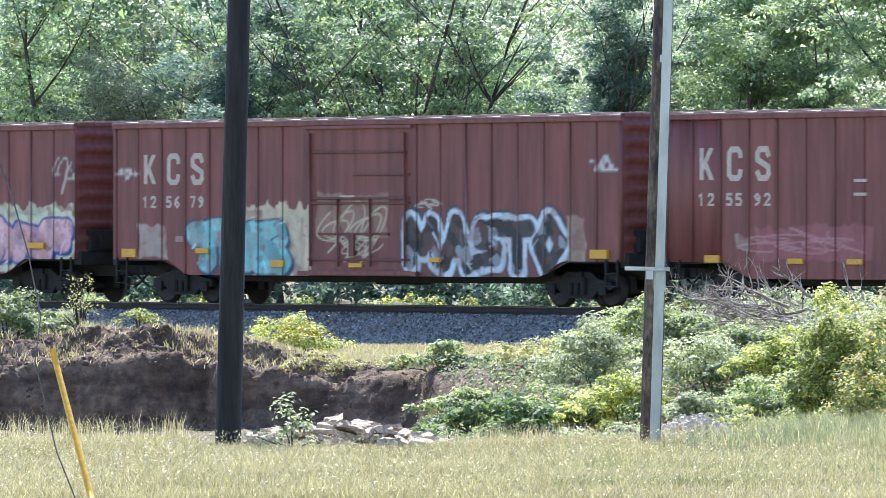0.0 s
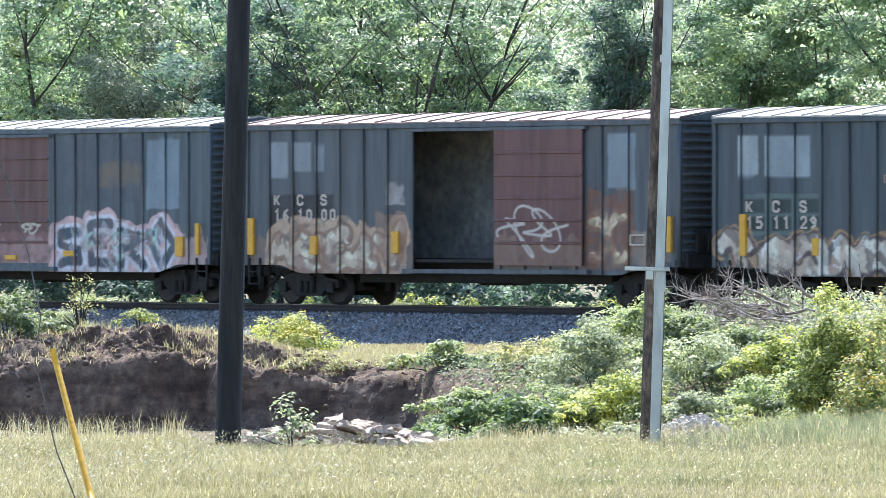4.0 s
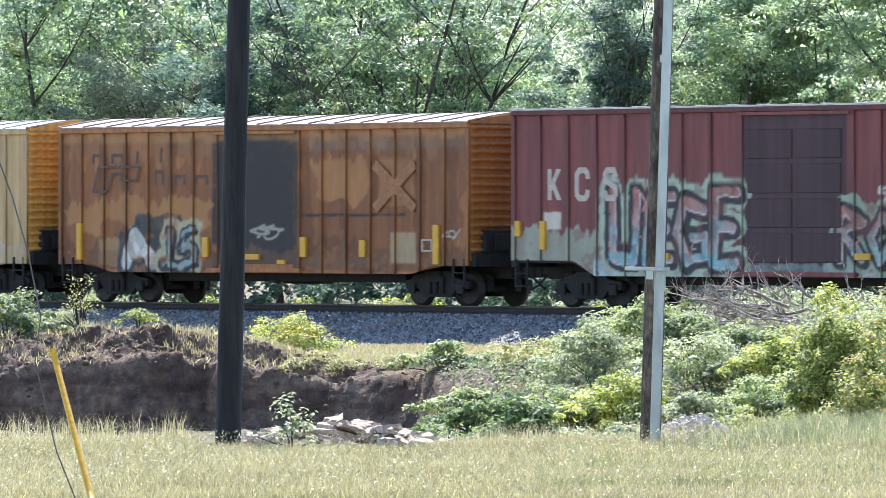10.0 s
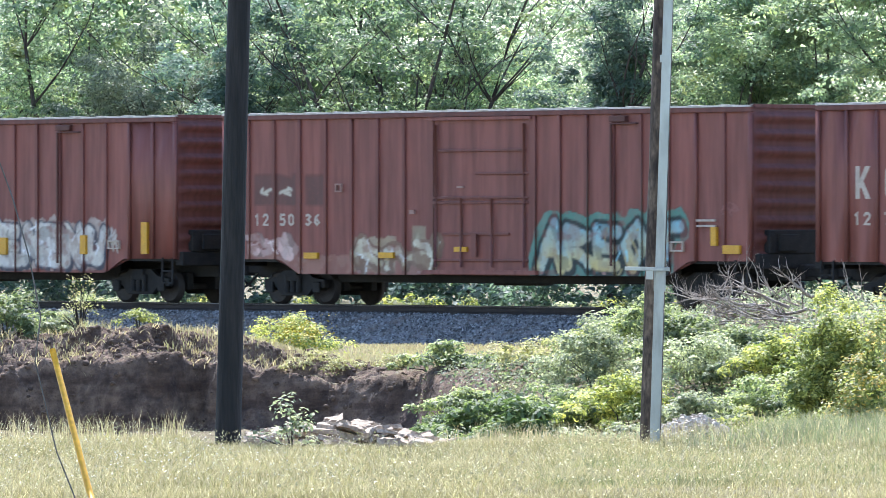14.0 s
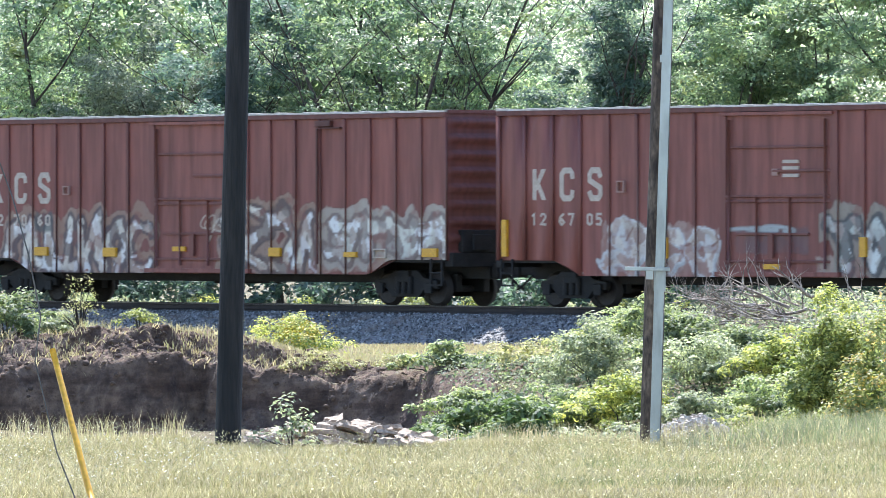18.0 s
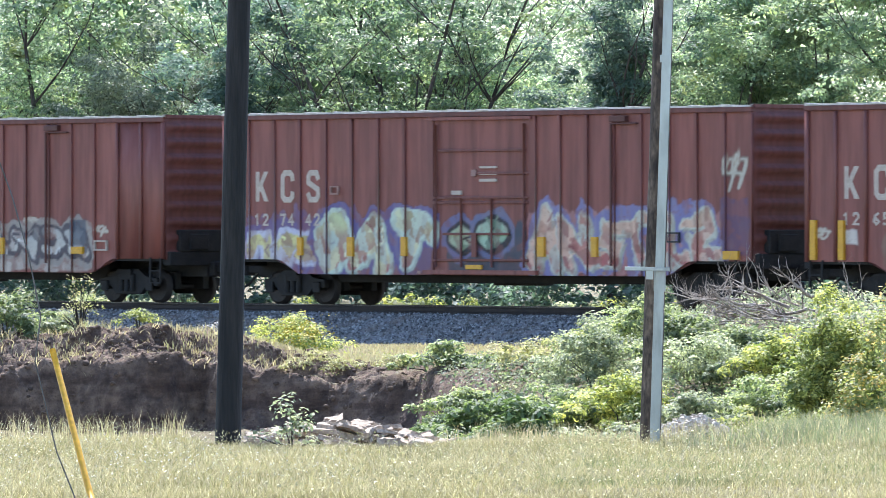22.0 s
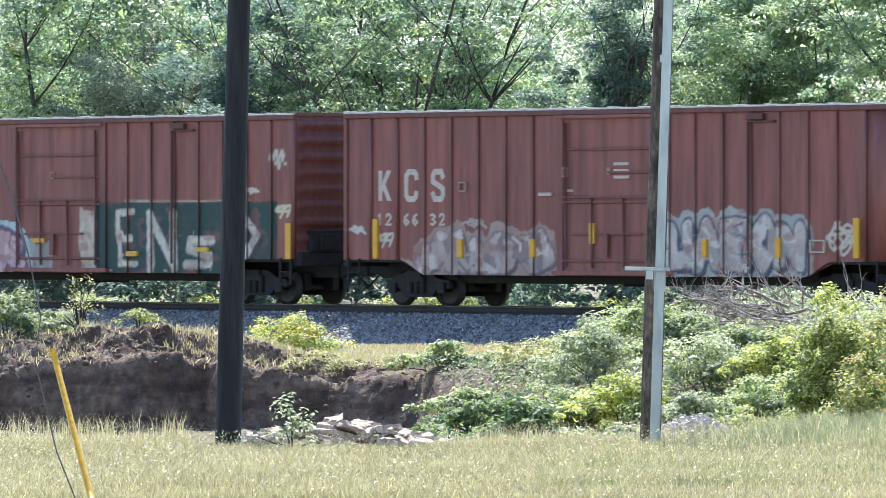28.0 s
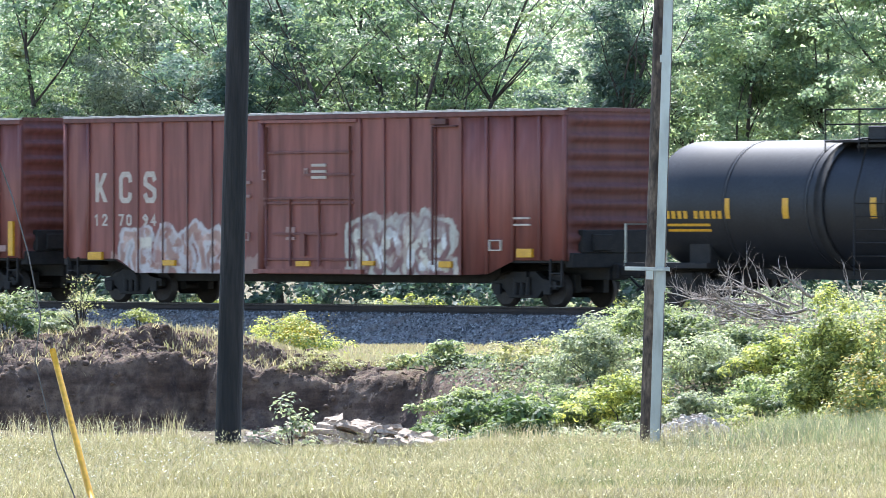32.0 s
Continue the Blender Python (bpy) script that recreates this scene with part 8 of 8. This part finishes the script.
def build_rubble():
    rs = random.Random(9)

    def slab(w, l, h):
        bm = bmesh.new()
        bmesh.ops.create_cube(bm, size=1)
        for v in bm.verts:
            v.co = Vector((v.co.x * w * rs.uniform(0.7, 1.1), v.co.y * l * rs.uniform(0.7, 1.1), v.co.z * h * rs.uniform(0.7, 1.2)))
        bmesh.ops.bisect_plane(bm, geom=bm.verts[:] + bm.edges[:] + bm.faces[:], plane_co=(w * 0.3, l * 0.2, 0), plane_no=(1, rs.uniform(0.4, 1.2), rs.uniform(-0.4, 0.8)), clear_outer=True)
        bmesh.ops.holes_fill(bm, edges=bm.edges[:])
        bmesh.ops.bisect_plane(bm, geom=bm.verts[:] + bm.edges[:] + bm.faces[:], plane_co=(-w * 0.3, -l * 0.25, 0), plane_no=(-1, rs.uniform(-1.2, -0.2), rs.uniform(-0.4, 0.8)), clear_outer=True)
        bmesh.ops.holes_fill(bm, edges=bm.edges[:])
        bmesh.ops.subdivide_edges(bm, edges=bm.edges[:], cuts=1, use_grid_fill=True)
        for v in bm.verts:
            v.co += Vector((rs.uniform(-1, 1), rs.uniform(-1, 1), rs.uniform(-1, 1))) * h * 0.16
        me = bpy.data.meshes.new("slab")
        bm.to_mesh(me)
        bm.free()
        return me

    shapes = [slab(rs.uniform(0.14, 0.55), rs.uniform(0.12, 0.36), rs.uniform(0.05, 0.11)) for _ in range(16)]
    pebbles = [slab(rs.uniform(0.06, 0.13), rs.uniform(0.06, 0.12), rs.uniform(0.04, 0.08)) for _ in range(5)]

    def pile(name, label, px0, px1, d, high, n, kinds, base, mat):
        t = empty(name)
        tagged(t, label, "stone pile")
        r0, r1 = (px0 - 784) / 13090 * d, (px1 - 784) / 13090 * d
        for i in range(n):
            u = rs.random()
            r, dd = r0 + (r1 - r0) * u, d + rs.gauss(0, 0.5)
            x, y = spot(r, dd)
            z = base + high * math.sin(math.pi * min(max(u * 0.85 + 0.1, 0), 1)) * rs.random() ** 0.7
            s = link("stone", rs.choice(kinds), mat, t)
            s.matrix_basis = Matrix.Translation((x, y, z)) @ Euler((rs.uniform(-0.3, 0.3), rs.uniform(-0.3, 0.3), rs.uniform(0, 6.28))).to_matrix().to_4x4()

    pile("rubble_pile", "heap of pale broken limestone slabs in the gully", 436, 795, 97, 0.38, 260, shapes, -1.08, M["stone"])
    pile("gravel_pile", "low heap of whitish broken stones by the slope", 1165, 1298, 100, 0.3, 280, pebbles, -0.98, M["whitestone"])


build_rubble()


def build_brush():
    rs = random.Random(14)
    t = empty("brush_pile")
    tagged(t, "heap of bare grey dead branches on the bank", "brush pile")

    def twig(p, way, length, radius, level, name, parent):
        bm = bmesh.new()

        def grow(p, way, length, radius, level):
            pts, rad = [p.copy()], [radius]
            for i in range(6):
                way = (way + Vector((rs.uniform(-1, 1), rs.uniform(-1, 1), rs.uniform(-0.8, 0.8))) * 0.34).normalized()
                p = p + way * length / 6
                pts.append(p.copy())
                rad.append(radius * (1 - 0.8 * (i + 1) / 6))
            tube(bm, pts, rad, 5, False)
            if level < 2:
                for k in range(5 if level == 0 else 3):
                    j = rs.randint(1, 5)
                    grow(pts[j], (way + Vector((rs.uniform(-1, 1), rs.uniform(-1, 1), rs.uniform(-0.5, 1))) * 0.9).normalized(), length * rs.uniform(0.3, 0.55), rad[j] * 0.65, level + 1)

        grow(p, way, length, radius, level)
        part(name, bm, M["deadwood"], parent)

    # long boughs sweeping to one side, short ones across them, and a few arching above the heap
    for i in range(22):
        p = view_point(rs.uniform(1300, 1455), rs.uniform(525, 590), 134 + rs.uniform(-1.2, 1.0))
        way = (ASIDE * -rs.uniform(0.55, 1.0) + Vector((0, 0, rs.uniform(-0.1, 0.34))) + AHEAD * rs.uniform(-0.3, 0.3)).normalized()
        twig(p, way, rs.uniform(1.0, 1.8), rs.uniform(0.018, 0.04), 0, "branch", t)
    for i in range(16):
        p = view_point(rs.uniform(1250, 1400), rs.uniform(510, 570), 134 + rs.uniform(-1.2, 1.0))
        way = (ASIDE * rs.uniform(-0.5, 1.0) + Vector((0, 0, rs.uniform(0.1, 0.9)))).normalized()
        twig(p, way, rs.uniform(0.4, 0.9), rs.uniform(0.01, 0.02), 1, "branch", t)
    for px in (1278, 1296, 1312, 1330, 1348, 1506, 1516, 1526):
        p = view_point(px, 520 if px < 1500 else 530, 133.5)
        way = (ASIDE * (rs.uniform(0.0, 0.3) if px < 1500 else -0.12) + Vector((0, 0, 1))).normalized()
        twig(p, way, rs.uniform(0.55, 0.95), 0.015, 1, "branch", t)


build_brush()



def build_clods():
    """Crumbled earth lying on the bank, and small white flowers in the meadow."""
    rs = np.random.default_rng(21)
    k = 3600
    r = rs.uniform(-9, 1.2, k)
    lip = 140 + 0.9 * wave_noise(r, r * 0, 3, 4, 0.55)
    d = lip + np.where(rs.random(k) < 0.8, rs.normal(0.7, 0.8, k), rs.uniform(-2.5, 0, k))
    s = 0.012 + 0.06 * rs.random(k) ** 3
    g = (1 + math.sqrt(5)) / 2
    ico = np.array([(-1, g, 0), (1, g, 0), (-1, -g, 0), (1, -g, 0), (0, -1, g), (0, 1, g), (0, -1, -g), (0, 1, -g), (g, 0, -1), (g, 0, 1), (-g, 0, -1), (-g, 0, 1)]) / 1.9
    P = np.stack([EYE.x + ASIDE.x * r + AHEAD.x * d, EYE.y + ASIDE.y * r + AHEAD.y * d, ground_height(r, d) - 0.2 * s], -1)
    V = ico[None] * s[:, None, None] * rs.uniform(0.7, 1.25, (k, 12, 1)) * rs.uniform(0.6, 1.4, (k, 1, 3)) * (1, 1, 0.75) + P[:, None]
    tri = np.array([(0, 11, 5), (0, 5, 1), (0, 1, 7), (0, 7, 10), (0, 10, 11), (1, 5, 9), (5, 11, 4), (11, 10, 2), (10, 7, 6), (7, 1, 8), (3, 9, 4), (3, 4, 2), (3, 2, 6), (3, 6, 8), (3, 8, 9), (4, 9, 5), (2, 4, 11), (6, 2, 10), (8, 6, 7), (9, 8, 1)])
    F = (tri[None] + 12 * np.arange(k)[:, None, None]).reshape(-1, 3)
    ob = link("earth_clods", fast_mesh("earth_clods", V.reshape(-1, 3), F), M["clod"])
    tagged(ob, "crumbled brown clods along the eroded bank", "soil", kind="stuff")
    n = 26000
    d = rs.uniform(57, 91, n)
    r = rs.uniform(-1, 1, n) * d * 0.0615
    keep = wave_noise(r, d, 24, 3, 0.5) > -0.25
    r, d = r[keep], d[keep]
    P = np.stack([EYE.x + ASIDE.x * r + AHEAD.x * d, EYE.y + ASIDE.y * r + AHEAD.y * d, ground_height(r, d) + rs.uniform(0.07, 0.25, len(r))], -1)
    V, F = sprig_arrays(P, rs.uniform(0.012, 0.025, len(P)), rs, 0.6)
    ob = link("seed_heads", fast_mesh("seed_heads", V, F), M["seeds"])
    tagged(ob, "pale nodding seed heads over the meadow grass", "grass", kind="stuff")
    n = 1500
    d = rs.uniform(60, 90, n)
    r = rs.uniform(-1, -0.2, n) * d * 0.06
    keep = (wave_noise(r, d, 23, 2, 0.6) > 0.0)
    r, d = r[keep], d[keep]
    P = np.stack([EYE.x + ASIDE.x * r + AHEAD.x * d, EYE.y + ASIDE.y * r + AHEAD.y * d, ground_height(r, d) + rs.uniform(0.1, 0.22, len(r))], -1)
    V, F = leaf_arrays(P, 0.02, rs, 1.5)
    ob = link("meadow_flowers", fast_mesh("meadow_flowers", V, F), M["petal"])
    tagged(ob, "scattered small white meadow flowers", "flowers", kind="stuff")


build_clods()


# ---- movement ----
def motions():
    for car, at in TRAIN:
        walk(car, [(t, pose(at - SPEED * t, 0, 0)) for t in (0, 8, 16, 24, 32)])
    # wheels turn while their car crosses the stretch before the camera
    turn = math.degrees(SPEED / 0.42) / FPS
    starts = {car: at for car, at in TRAIN}
    for w, car in SPINS:
        place = starts[car] + w.location.x
        first = max(0, round((place - 16) / SPEED * FPS))
        last = min(32 * FPS, round((place + 16) / SPEED * FPS))
        x, y, z = w.location
        rows = [(0, pose(x, y, z))] if first > 0 else []
        rows += [(k / FPS, pose(x, y, z, 0, -turn * (k - first), 0)) for k in range(first, max(last, first) + 1)]
        if last < 32 * FPS:
            rows.append((32, pose(x, y, z, 0, -turn * (last - first), 0)))
        walk(w, rows)


motions()
